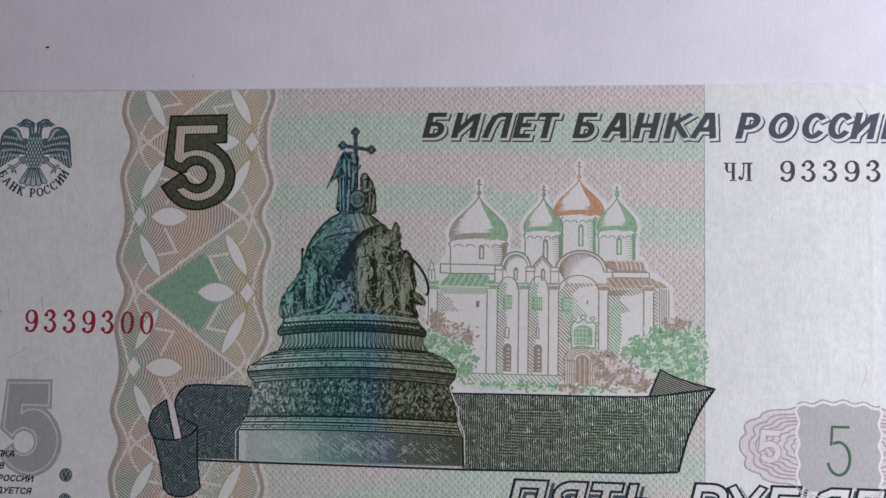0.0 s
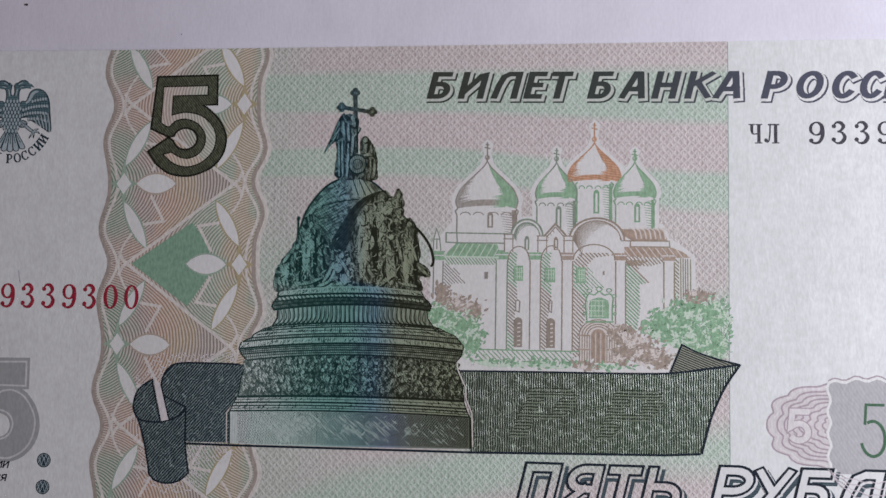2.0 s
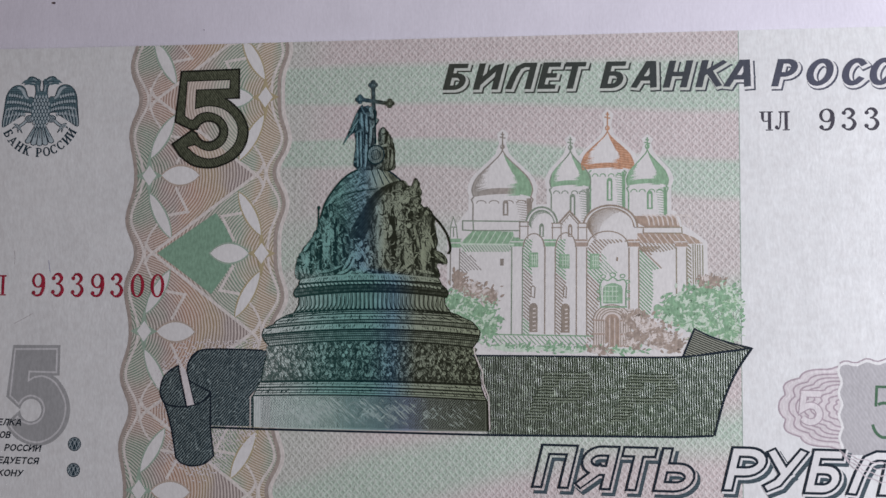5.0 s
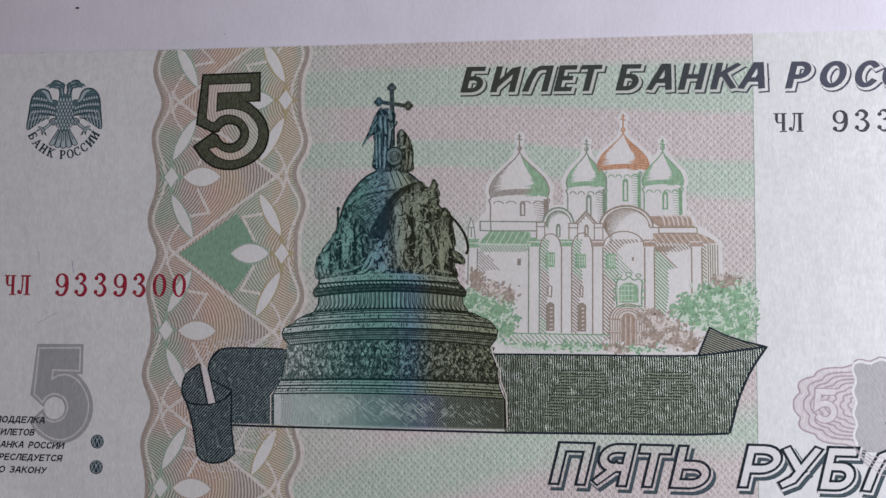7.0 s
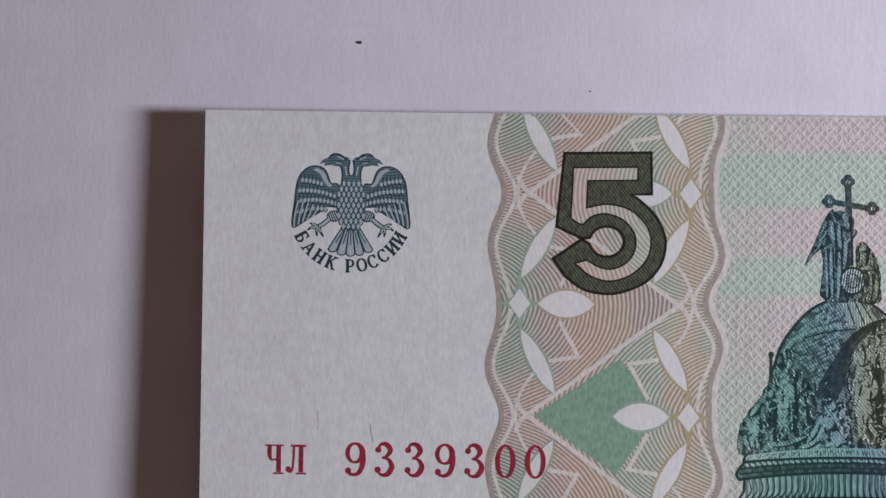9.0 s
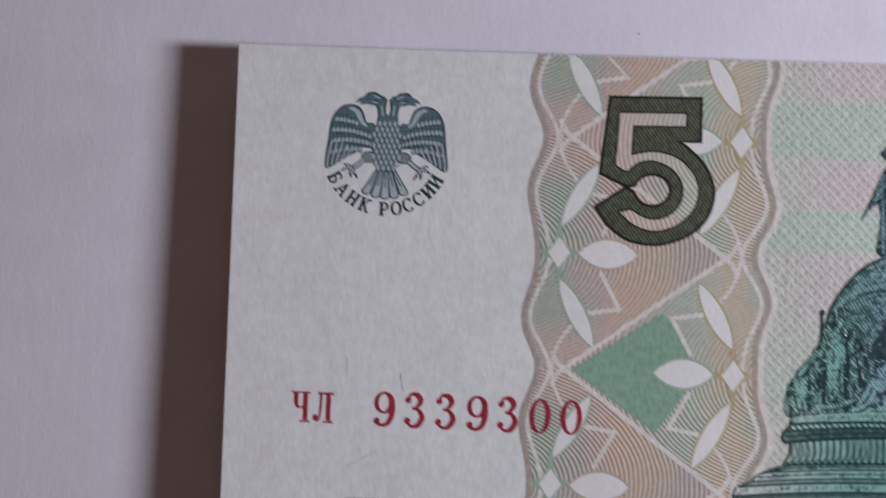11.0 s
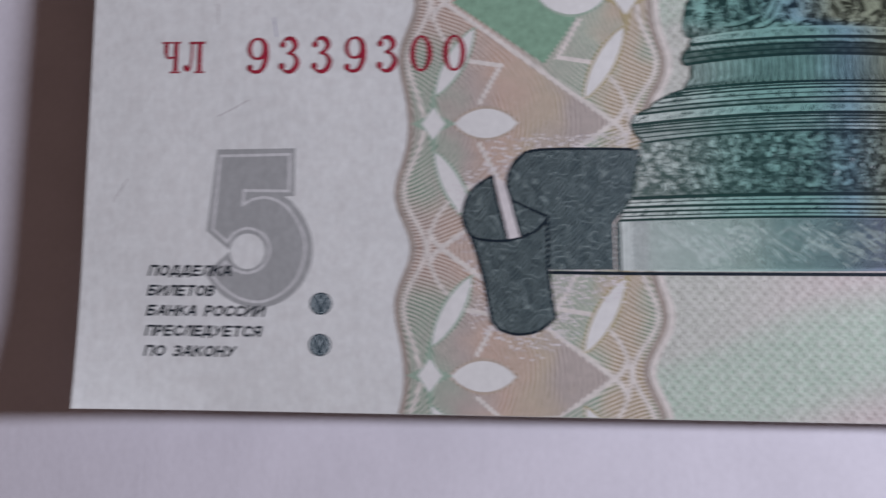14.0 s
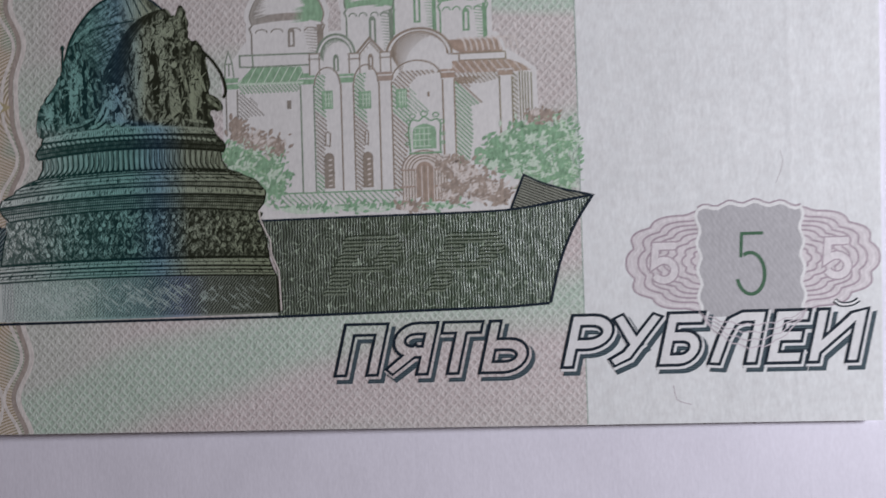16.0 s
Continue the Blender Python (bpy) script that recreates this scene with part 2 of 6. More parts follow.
def ribbon_material(name, stops, light, angle, pitch, squiggle, weight):
    """Fine hatching with thin light worm lines over it."""
    m, nt, p, x, y = begin(name)
    line = bands(nt, p, x, y, angle, pitch, 0.42, 0.24, 0.6, 0.9)
    s = mth(nt, "SINE", mth(nt, "MULTIPLY", cloud(nt, p, 0.52, 1.0, (1, 0.75, 1)), 2 * math.pi * 10))
    worm = mth(nt, "MULTIPLY", rng(nt, s, 0.76, 1.0), rng(nt, cloud(nt, p, 0.7, 1), 0.36, 0.55, 0.3, 1.0))
    line = mth(nt, "MULTIPLY", line, rng(nt, cloud(nt, p, 1.6, 2, (1, 0.4, 1)), 0.32, 0.6, 0.65, 1.1))
    v = mth(nt, "ADD", mth(nt, "MULTIPLY", line, weight), mth(nt, "MULTIPLY", worm, squiggle))
    return finish(m, nt, p, mix(nt, v, ramp(nt, x, stops), light), 0.36, 3.0, mth(nt, "MULTIPLY", line, 0.7), 0.10, 0.5)


def table_material():
    m, nt, p, x, y = begin("white_sheet")
    return finish(m, nt, p, mix(nt, rng(nt, cloud(nt, p, 0.05, 4), 0.3, 0.7), (0.785, 0.757, 0.828), (0.745, 0.718, 0.784)), 0.7, 1.0, None, 0.025)


PAPER_MAT, FIELD, BORDER, SHEET = paper_material(), field_material(), border_material(), table_material()
PAPER_TINT = ink("bare_letter_paper", (0.705, 0.70, 0.69), var=0.05)
WHITE = ink("bare_paper", (0.74, 0.735, 0.715), var=0.05)
BROWN = ink("brown_border_line", (0.385, 0.33, 0.29), var=0.16)
SOFT_PALE = ink("bare_border_line", (0.69, 0.645, 0.60), var=0.14)
LOZENGE = ink("green_lozenge", (0.235, 0.385, 0.275), var=0.16)
RIM_A = ink("petal_rim_green", (0.33, 0.43, 0.34))
RIM_B = ink("petal_rim_rose", (0.47, 0.39, 0.32))
RIM_C = ink("petal_rim_ochre", (0.45, 0.385, 0.235))
OLIVE = ink("numeral_olive", (0.058, 0.066, 0.042), var=0.45)
OLIVE_PALE = ink("numeral_bare_line", (0.135, 0.145, 0.095), var=0.4)
CREAM = border_material("numeral_inlay", 0.24)
INK_DARK = ink("numeral_outline", (0.016, 0.017, 0.012), var=0.3)
GREY = ink("silver_grey", (0.37, 0.376, 0.375), var=0.08, rough=0.5)
GREY_LIGHT = ink("silver_line", (0.60, 0.60, 0.60))
RED = ink("red_serial", (0.33, 0.022, 0.045), var=0.25)
BLACK = ink("black_serial", (0.062, 0.058, 0.072), var=0.2)
NAVY = ink("blue_black_print", (0.012, 0.020, 0.030), var=0.15)
SLATE = ink("slate_letter_shade", (0.032, 0.052, 0.063), (0.10, 0.138, 0.155), (90, 0.20, 0.4))
TITLE = ink("dark_letter", None, stops=[(69, (0.048, 0.054, 0.042)), (95, (0.048, 0.057, 0.052)), (112, (0.078, 0.084, 0.112)), (135, (0.088, 0.088, 0.128))])
EMBLEM_MID = ink("emblem_mid_teal", (0.125, 0.20, 0.22), (0.036, 0.068, 0.086), (90, 0.24, 0.35, 0.5, 0.6))
EMBLEM_PALE = ink("emblem_pale", (0.40, 0.47, 0.49))
EMBLEM_DARK = ink("emblem_dark", (0.024, 0.046, 0.062))
ROSE = ink("rose_rosette", (0.635, 0.59, 0.592))
ROSE_LINE = ink("rose_line", (0.40, 0.33, 0.36))
ROSE_FAINT = ink("rose_faint_line", (0.56, 0.50, 0.52))
ROSE_PALE = ink("rose_pale", (0.69, 0.65, 0.65))
GREEN_FIVE = ink("green_numeral", (0.066, 0.142, 0.082))
BLANK = ink("church_white", (0.69, 0.675, 0.65), var=0.06)
PALE_GAP = ink("letter_gap_tint", None, stops=[(69, (0.53, 0.56, 0.50)), (106.5, (0.55, 0.58, 0.52)), (107.5, (0.73, 0.725, 0.71)), (135, (0.73, 0.725, 0.71))])
GLOW = ink("dome_halo", (0.69, 0.675, 0.65), var=0.05)
GREEN_LINE = ink("church_green_line", (0.225, 0.365, 0.23), var=0.15)
UMBER_GREEN = ink("church_grey_green_line", (0.24, 0.29, 0.225), var=0.15)
UMBER_SOFT = ink("church_soft_brown", None, stops=[(71, (0.33, 0.32, 0.29)), (84, (0.37, 0.31, 0.27)), (94, (0.40, 0.30, 0.235)), (104, (0.40, 0.32, 0.25))], var=0.18)
PALE_GREEN = ink("pale_green_tint", (0.55, 0.65, 0.53), var=0.10)
PALE_BROWN = ink("pale_brown_tint", (0.64, 0.585, 0.54), var=0.10)
GREEN_INK = ink("church_green", (0.275, 0.425, 0.28), var=0.18)
ORANGE = ink("gilded_orange", (0.46, 0.245, 0.145), (0.55, 0.34, 0.23), (80, 0.3, 0.35, 0.5), var=0.2)
UMBER = ink("church_line", None, stops=[(71, (0.27, 0.26, 0.235)), (84, (0.30, 0.255, 0.21)), (96, (0.32, 0.255, 0.195)), (104, (0.28, 0.28, 0.20))], var=0.15)
LEAF_A = ink("foliage_green", (0.245, 0.40, 0.255), var=0.25)
LEAF_B = ink("foliage_brown", (0.36, 0.295, 0.245), var=0.25)
STONE = etched("monument_stone", 1.02, 0.50, 1.0, (4, 0.24, 0.5, 0.2, 0.8), 0.30)
STONE_MID = etched("monument_shaded_stone", 0.60, 0.55, 1.3, (-8, 0.24, 0.5, 0.25, 0.8), 0.42)
STONE_DARK = etched("monument_dark_stone", 0.22, 0.45, 2.2, (12, 0.24, 0.5, 0.25, 0.8), 0.4)
BASE_BLOCK = ink("plinth_end", (0.60, 0.64, 0.61), (0.48, 0.55, 0.52), (0, 0.32, 0.4, 0.1, 0.6))
FLUTE = etched("monument_flutes", 0.70, 0.25, 1.0, (0, 0.60, 0.55, 0.4, 0.6), 0.4)
MASS = etched("monument_mass", 0.31, 0.42, 1.5, (60, 0.26, 0.5, 0.4, 0.9), 0.35, 0.0, (1, 0.55, 1), (0.95, 5.0, 0.22))
DOME = etched("monument_orb", 0.56, 0.35, 1.2, (35, 0.26, 0.5, 0.4, 0.8), 0.30, 0.0, (1, 1, 1), (0.6, 5.0, 0.20))
LINE = ink("monument_line", None, stops=[(45, (0.030, 0.060, 0.056))] + TEAL[2:])
PLINTH = ink("plinth_face", None, stops=[(45, (0.62, 0.66, 0.62)), (49, (0.53, 0.63, 0.58)), (56, (0.40, 0.54, 0.48)), (57.3, (0.35, 0.50, 0.455)), (58.4, (0.27, 0.42, 0.39)), (63, (0.19, 0.30, 0.30)), (66, (0.21, 0.26, 0.34)), (69, (0.20, 0.225, 0.19)), (77, (0.11, 0.125, 0.085))], var=0.16)
RELIEF = etched("monument_relief", 0.86, 0.35, 1.4, (40, 0.26, 0.5, 0.3, 0.9), 0.32, 0.40, (1, 0.55, 1), (0.8, 5.0, 0.18))
RELIEF_MID = etched("monument_shaded_relief", 0.48, 0.40, 1.5, (35, 0.26, 0.5, 0.3, 0.9), 0.35, 0.35, (1, 0.55, 1), (0.8, 5.0, 0.24))
DEEP = etched("monument_deep_shade", 0.16, 0.35, 1.6, (-40, 0.27, 0.5, 0.3, 0.8), 0.5)
LIT = etched("monument_lit_stone", 0.98, 0.30, 1.2, (40, 0.26, 0.5, 0.3, 0.9), 0.25, 0.30, (1, 0.55, 1), (0.6, 4.0, 0.14))
CUT = etched("monument_cut", 0.05, 0.12, 1.6)
CROSS = etched("monument_cross", 0.30, 0.45, 2.0, (40, 0.24, 0.5, 0.3, 0.9), 0.3)
PALE_OLIVE = ink("ribbon_bare_line", (0.195, 0.230, 0.165))
DEEP_OLIVE = ink("ribbon_deep_line", (0.030, 0.039, 0.024))
HAZE_A = ink("leaf_hatch_green", (0.45, 0.57, 0.43), (0.25, 0.42, 0.245), (70, 0.40, 0.55, 0.9, 0.7, 1.0), var=0.2)
HAZE_B = ink("leaf_hatch_brown", (0.52, 0.455, 0.40), (0.38, 0.31, 0.26), (110, 0.40, 0.55, 0.9, 0.7, 1.0), var=0.2)
STREAK = ink("plinth_light_streak", None, stops=[(45, (0.60, 0.66, 0.62)), (60, (0.40, 0.51, 0.48)), (77, (0.28, 0.31, 0.25))])
FRIEZE = etched("monument_frieze", 0.30, 0.35, 2.0, (55, 0.24, 0.5, 0.3, 0.8), 0.40, 0.0, (1, 0.8, 1), (1.1, 5.0, 0.20))
RIBBON_L = ribbon_material("ribbon_blue", [(32, (0.012, 0.026, 0.034)), (48, (0.016, 0.040, 0.052))], (0.31, 0.385, 0.375), -42, 0.30, 0.46, 0.52)
RIBBON_R = ribbon_material("ribbon_green", [(74, (0.039, 0.047, 0.036)), (88, (0.034, 0.047, 0.026)), (96, (0.029, 0.052, 0.026)), (109, (0.044, 0.065, 0.047))], (0.290, 0.350, 0.260), 0, 0.29, 0.78, 0.40)
SPECK = ink("dark_speck", (0.06, 0.04, 0.05))
FIBRE_B, FIBRE_R = ink("blue_fibre", (0.25, 0.25, 0.42)), ink("grey_fibre", (0.45, 0.42, 0.42))

# ---- mesh helpers: millimetres on the note ----
MM, STEP, HAIR = 0.001, 0.0016, 0.18
X0, X1, Y0, Y1 = 0.75, 135.9, -0.75, 61.85


def lift(x, y):
    """The loose corners of the sheet stand a little off its plane."""
    curl = 0.45 * max(0, 1 - (x - X0) / 30) ** 2
    return curl + 0.72 * max(0, 1 - (x - X0) / 14) ** 2 * max(0, 1 - (y - Y0) / 13) ** 2 + 0.12 * max(0, (x - 119) / 17) ** 2 * max(0, 1 - (y - Y0) / 4.5) ** 2


def mesh(name, polys, mat, height=0.0, rise=0.0):
    """One flat mesh from polygons; polygons that may overlap lie a hair apart where rise is given."""
    verts, faces = [], []
    for k, poly in enumerate(polys):
        n = len(verts)
        verts += [(x * MM, y * MM, (height + k % 48 * rise * HAIR) * MM) for x, y in poly]
        faces.append(range(n, n + len(poly)))
    me = bpy.data.meshes.new(name)
    me.from_pydata(verts, [], [list(f) for f in faces])
    bm = bmesh.new()
    bm.from_mesh(me)
    for f in bm.faces:
        if f.normal.z < 0:
            f.normal_flip()
    # large pieces bend with the sheet
    for axis, lo, hi, gap in ((0, X0, 31.0, 1.0), (1, Y0, 13.0, 1.2)):
        if min(v[0] for v in verts) > 31 * MM or max(max(v[axis] for v in q) - min(v[axis] for v in q) for q in ([verts[i] for i in f] for f in faces)) < gap * MM:
            continue
        way = Vector((1, 0, 0)) if axis == 0 else Vector((0, 1, 0))
        for k in range(int((hi - lo) / gap)):
            bmesh.ops.bisect_plane(bm, geom=bm.verts[:] + bm.edges[:] + bm.faces[:], plane_co=way * (lo + k * gap) * MM, plane_no=way)
    for v in bm.verts:
        v.co.z += lift(v.co.x / MM, v.co.y / MM) * MM
    bm.to_mesh(me)
    bm.free()
    me.materials.append(mat)
    return me


def part(name, polys, mat, parent, level, label="", rise=0.0):
    ob = new(name, mesh(name, polys, mat, level * STEP, rise))
    ob.parent = parent
    return tagged(ob, label)


def holder(name, parent, label=""):
    ob = new(name)
    ob.parent = parent
    return tagged(ob, label)


def stroke(pts, width, closed=False):
    """Quads along a line of the given width, or of a width for each point."""
    n = len(pts)
    ws = width if isinstance(width, (list, tuple)) else [width] * n
    left, right = [], []
    for i, (x, y) in enumerate(pts):
        a = pts[i - 1] if i or closed else None
        b = pts[(i + 1) % n] if i < n - 1 or closed else None
        d1 = Vector((x - a[0], y - a[1])).normalized() if a else None
        d2 = Vector((b[0] - x, b[1] - y)).normalized() if b else None
        d1, d2 = d1 or d2, d2 or d1
        t = (d1 + d2)
        t = t.normalized() if t.length > 1e-6 else d1
        k = ws[i] / 2 / max(0.45, t.dot(d1))
        left.append((x - t.y * k, y + t.x * k))
        right.append((x + t.y * k, y - t.x * k))
    span = range(n if closed else n - 1)
    return [[left[i], right[i], right[(i + 1) % n], left[(i + 1) % n]] for i in span]


def arc(cx, cy, rx, ry, a0, a1, n=24):
    return [(cx + rx * math.cos(radians(a0 + (a1 - a0) * k / n)), cy + ry * math.sin(radians(a0 + (a1 - a0) * k / n))) for k in range(n + 1)]


def disc(cx, cy, rx, ry=None, n=28):
    return arc(cx, cy, rx, ry or rx, 0, 360, n)[:-1]


def lens(a, b, half, n=10, power=1.0):
    """A leaf-shaped outline from a to b."""
    d = Vector((b[0] - a[0], b[1] - a[1]))
    s = Vector((-d.y, d.x)).normalized()
    up, down = [], []
    for k in range(n + 1):
        u = k / n
        w = half * math.sin(math.pi * u) ** power
        c = Vector(a) + d * u
        up.append(tuple(c + s * w))
        down.append(tuple(c - s * w))
    return up + down[-2:0:-1]


def smooth(pts, n=6, closed=False):
    """A soft line through a few points (Catmull-Rom)."""
    out, m = [], len(pts)
    for i in range(m if closed else m - 1):
        q = [pts[(i + k) % m] if closed else pts[min(max(i + k, 0), m - 1)] for k in (-1, 0, 1, 2)]
        for k in range(n):
            t = k / n
            out.append(tuple(0.5 * (2 * q[1][c] + (q[2][c] - q[0][c]) * t + (2 * q[0][c] - 5 * q[1][c] + 4 * q[2][c] - q[3][c]) * t * t
                                    + (3 * q[1][c] - q[0][c] - 3 * q[2][c] + q[3][c]) * t ** 3) for c in (0, 1)))
    return out if closed else out + [pts[-1]]


def capital(ch):
    """The strokes of a sans capital, one high, and its width."""
    w = 0.60
    d_low, d_up = arc(0.34, 0.28, 0.30, 0.28, -90, 90, 10), arc(0.32, 0.71, 0.30, 0.29, 90, -90, 10)
    return {
        "П": ([[(0, 0), (0, 1), (w, 1), (w, 0)]], w),
        "Я": ([[(w, 0), (w, 1)] + [(0.62 - x, y) for x, y in d_up] + [(w, 0.42)], [(0.34, 0.42), (0.0, 0)]], w),
        "Т": ([[(0, 1), (0.62, 1)], [(0.31, 1), (0.31, 0)]], 0.62),
        "Ь": ([[(0, 1), (0, 0)] + d_low + [(0, 0.56)]], 0.64),
        "Р": ([[(0, 0), (0, 1)] + arc(0.24, 0.71, 0.27, 0.29, 90, -90, 10) + [(0, 0.42)]], 0.51),
        "У": ([[(0, 1), (0.34, 0.42)], [(0.60, 1), (0.24, 0.14), (0.08, 0.0)]], 0.60),
        "Б": ([[(0.58, 1), (0, 1), (0, 0)] + d_low + [(0, 0.56)]], 0.64),
        "Л": ([[(0, 0), (0.06, 0.50), (0.16, 0.88), (0.34, 1), (0.66, 1), (0.66, 0)]], 0.66),
        "л": ([[(0, 0), (0.10, 0.30), (0.20, 1), (0.62, 1), (0.62, 0)]], 0.62),
        "Е": ([[(0.58, 1), (0, 1), (0, 0), (0.58, 0)], [(0, 0.51), (0.51, 0.51)]], 0.58),
        "И": ([[(0, 1), (0, 0)], [(0.02, 0.16), (0.42, 0.74), (0.54, 0.93), (0.66, 1), (0.66, 0)]], 0.66),
        "Й": ([[(0, 1), (0, 0)], [(0.02, 0.16), (0.42, 0.74), (0.54, 0.93), (0.66, 1), (0.66, 0)]], 0.66),
        "А": ([[(0, 0), (0.29, 1), (0.44, 1), (0.66, 0)], [(0.12, 0.32), (0.58, 0.32)]], 0.66),
        "Н": ([[(0, 0), (0, 1)], [(0.62, 0), (0.62, 1)], [(0, 0.5), (0.62, 0.5)]], 0.62),
        "К": ([[(0, 0), (0, 1)], [(0.58, 1), (0.02, 0.48)], [(0.20, 0.62), (0.60, 0)]], 0.60),
        "Д": ([[(-0.02, -0.16), (-0.02, 0.10), (0.68, 0.10), (0.68, -0.16)], [(0.10, 0.10), (0.20, 1), (0.54, 1), (0.54, 0.10)]], 0.66),
        "В": ([[(0, 0.54), (0, 1)] + arc(0.24, 0.77, 0.25, 0.23, 90, -90, 8) + arc(0.28, 0.27, 0.27, 0.27, 90, -90, 8) + [(0, 0), (0, 0.54), (0.24, 0.54)]], 0.55),
        "З": ([arc(0.20, 0.76, 0.27, 0.24, 130, -90, 10) + arc(0.20, 0.27, 0.30, 0.27, 90, -135, 10)], 0.48),
        "О": ([arc(0.36, 0.5, 0.36, 0.5, 90, 450, 24)], 0.72),
        "С": ([arc(0.36, 0.5, 0.36, 0.5, 48, 318, 20)], 0.62),
    }[ch]


def hatch(poly, angle, pitch, width, phase=0.0, taper=0.0):
    """Parallel ink lines that fill an outline; a taper thins them towards their ends."""
    c, s = math.cos(radians(angle)), math.sin(radians(angle))
    turned = [(x * c + y * s, y * c - x * s) for x, y in poly]
    lo, hi = min(v for _, v in turned), max(v for _, v in turned)
    out, k = [], math.ceil(lo / pitch - phase)
    while (k + phase) * pitch < hi:
        v = (k + phase) * pitch
        cuts = sorted(a[0] + (b[0] - a[0]) * (v - a[1]) / (b[1] - a[1]) for a, b in zip(turned, turned[1:] + turned[:1]) if (a[1] > v) != (b[1] > v))
        for u0, u1 in zip(cuts[::2], cuts[1::2]):
            w, e = width / 2, width / 2 * (1 - taper)
            q = [(u0, v - w), (u1, v - e), (u1, v + e), (u0, v + w)]
            out.append([(u * c - z * s, u * s + z * c) for u, z in q])
        k += 1
    return out


def middle(quad):
    return sum(p[0] for p in quad) / len(quad), sum(p[1] for p in quad) / len(quad)


# ---- the table and the note's paper ----
def slab(name, x0, x1, y0, y1, z0, z1, mat):
    bm = bmesh.new()
    bmesh.ops.create_cube(bm, size=1, matrix=Matrix.Translation(((x0 + x1) / 2, (y0 + y1) / 2, (z0 + z1) / 2)) @ Matrix.Diagonal((x1 - x0, y1 - y0, z1 - z0, 1)))
    me = bpy.data.meshes.new(name)
    bm.to_mesh(me)
    bm.free()
    me.materials.append(mat)
    return new(name, me)


tagged(slab("table_top", -0.6, 0.75, -0.5, 0.6, -0.03, 0.0, SHEET), "plain white matt table top under the note", "table", kind="structure")

note = new("banknote")
note.matrix_world = Matrix.Translation((0, 0, 0.00225)) @ Euler((-math.atan(0.6 / 61), math.atan(0.011), 0), "XYZ").to_matrix().to_4x4()
tagged(note, "crisp green printed paper banknote lying slightly curled on white table", "banknote")

def sheet_mesh():
    nx, ny, thick = 136, 64, 0.10
    verts, faces = [], []
    for z in (0, -thick):
        for j in range(ny + 1):
            for i in range(nx + 1):
                x, y = X0 + (X1 - X0 + 1.7 * j / ny) * i / nx, Y0 + (Y1 - Y0) * j / ny
                verts.append((x * MM, y * MM, (z + lift(x, y)) * MM))
    w, top = nx + 1, (nx + 1) * (ny + 1)
    for j in range(ny):
        for i in range(nx):
            a = j * w + i
            faces += [(a, a + 1, a + w + 1, a + w), (top + a, top + a + w, top + a + w + 1, top + a + 1)]
    rim = [i for i in range(w)] + [j * w + nx for j in range(1, ny + 1)] + [ny * w + i for i in range(nx - 1, -1, -1)] + [j * w for j in range(ny - 1, 0, -1)]
    for a, b in zip(rim, rim[1:] + rim[:1]):
        faces.append((b, a, top + a, top + b))
    me = bpy.data.meshes.new("paper")
    me.from_pydata(verts, [], faces)
    me.materials.append(PAPER_MAT)
    return me


paper = new("paper", sheet_mesh())
paper.parent = note
tagged(paper, "off-white crisp banknote paper with fine fibres")

# ---- printed panel and ornamental border ----
FX0, FX1 = 48.4, 107.35
part("printed_panel", [[(FX0, Y0 + 0.02), (FX1, Y0 + 0.02), (FX1, Y1 - 0.02), (FX0, Y1 - 0.02)]], FIELD, note, 1, "pale green and rose fine-patterned panel")
part("panel_edge", stroke([(FX1, Y0 + 0.1), (FX1, Y1 - 0.1)], 0.10), ink("panel_edge_line", (0.30, 0.38, 0.32)), note, 2)


def wave(y, left):
    """The wavy outer line of the border on its left or right."""
    a = 2 * math.pi * y / (20.80 if left else 20.70)
    if left:
        return 28.18 + 0.12 * math.cos(2 * a) + 0.55 * math.sin(2 * a) - 0.06 * math.cos(a) + 0.09 * math.cos(3 * a) - 0.10 * math.sin(3 * a)
    return 48.54 + 0.16 * math.cos(2 * a) - 0.54 * math.sin(2 * a) - 0.02 * math.cos(a) + 0.09 * math.sin(a) + 0.25 * math.cos(3 * a) - 0.10 * math.sin(3 * a)


border = holder("border", note, "ornamental border of fine lines, petals and lozenges")
ys = [Y0 + 0.02 + (Y1 - Y0 - 0.04) * k / 120 for k in range(121)]
part("ground_print", [[(wave(a, True), a), (wave(a, False), a), (wave(b, False), b), (wave(b, True), b)] for a, b in zip(ys, ys[1:])], BORDER, border, 2)
for left in (True, False):
    s = 1 if left else -1
    if not left:
        part("edge_halo", stroke([(wave(y, left) - s * 0.55, y) for y in ys], 0.5), SOFT_PALE, border, 3)
    part("edge_line", stroke([(wave(y, left), y) for y in ys], 0.50), BROWN, border, 4)
    part("inner_line", stroke([(wave(y, left) + s * (0.80 + 0.25 * math.cos(2 * math.pi * (y - (54.5 if left else 44.3)) / 10.42)), y) for y in ys], 0.36), SOFT_PALE, border, 5)


def clip(pts):
    return [(x, min(max(y, Y0 + 0.05), Y1 - 0.05)) for x, y in pts]


def keep(polys):
    return [clip(q) for q in polys if max(y for _, y in q) > Y0 + 0.1 and min(y for _, y in q) < Y1 - 0.1]


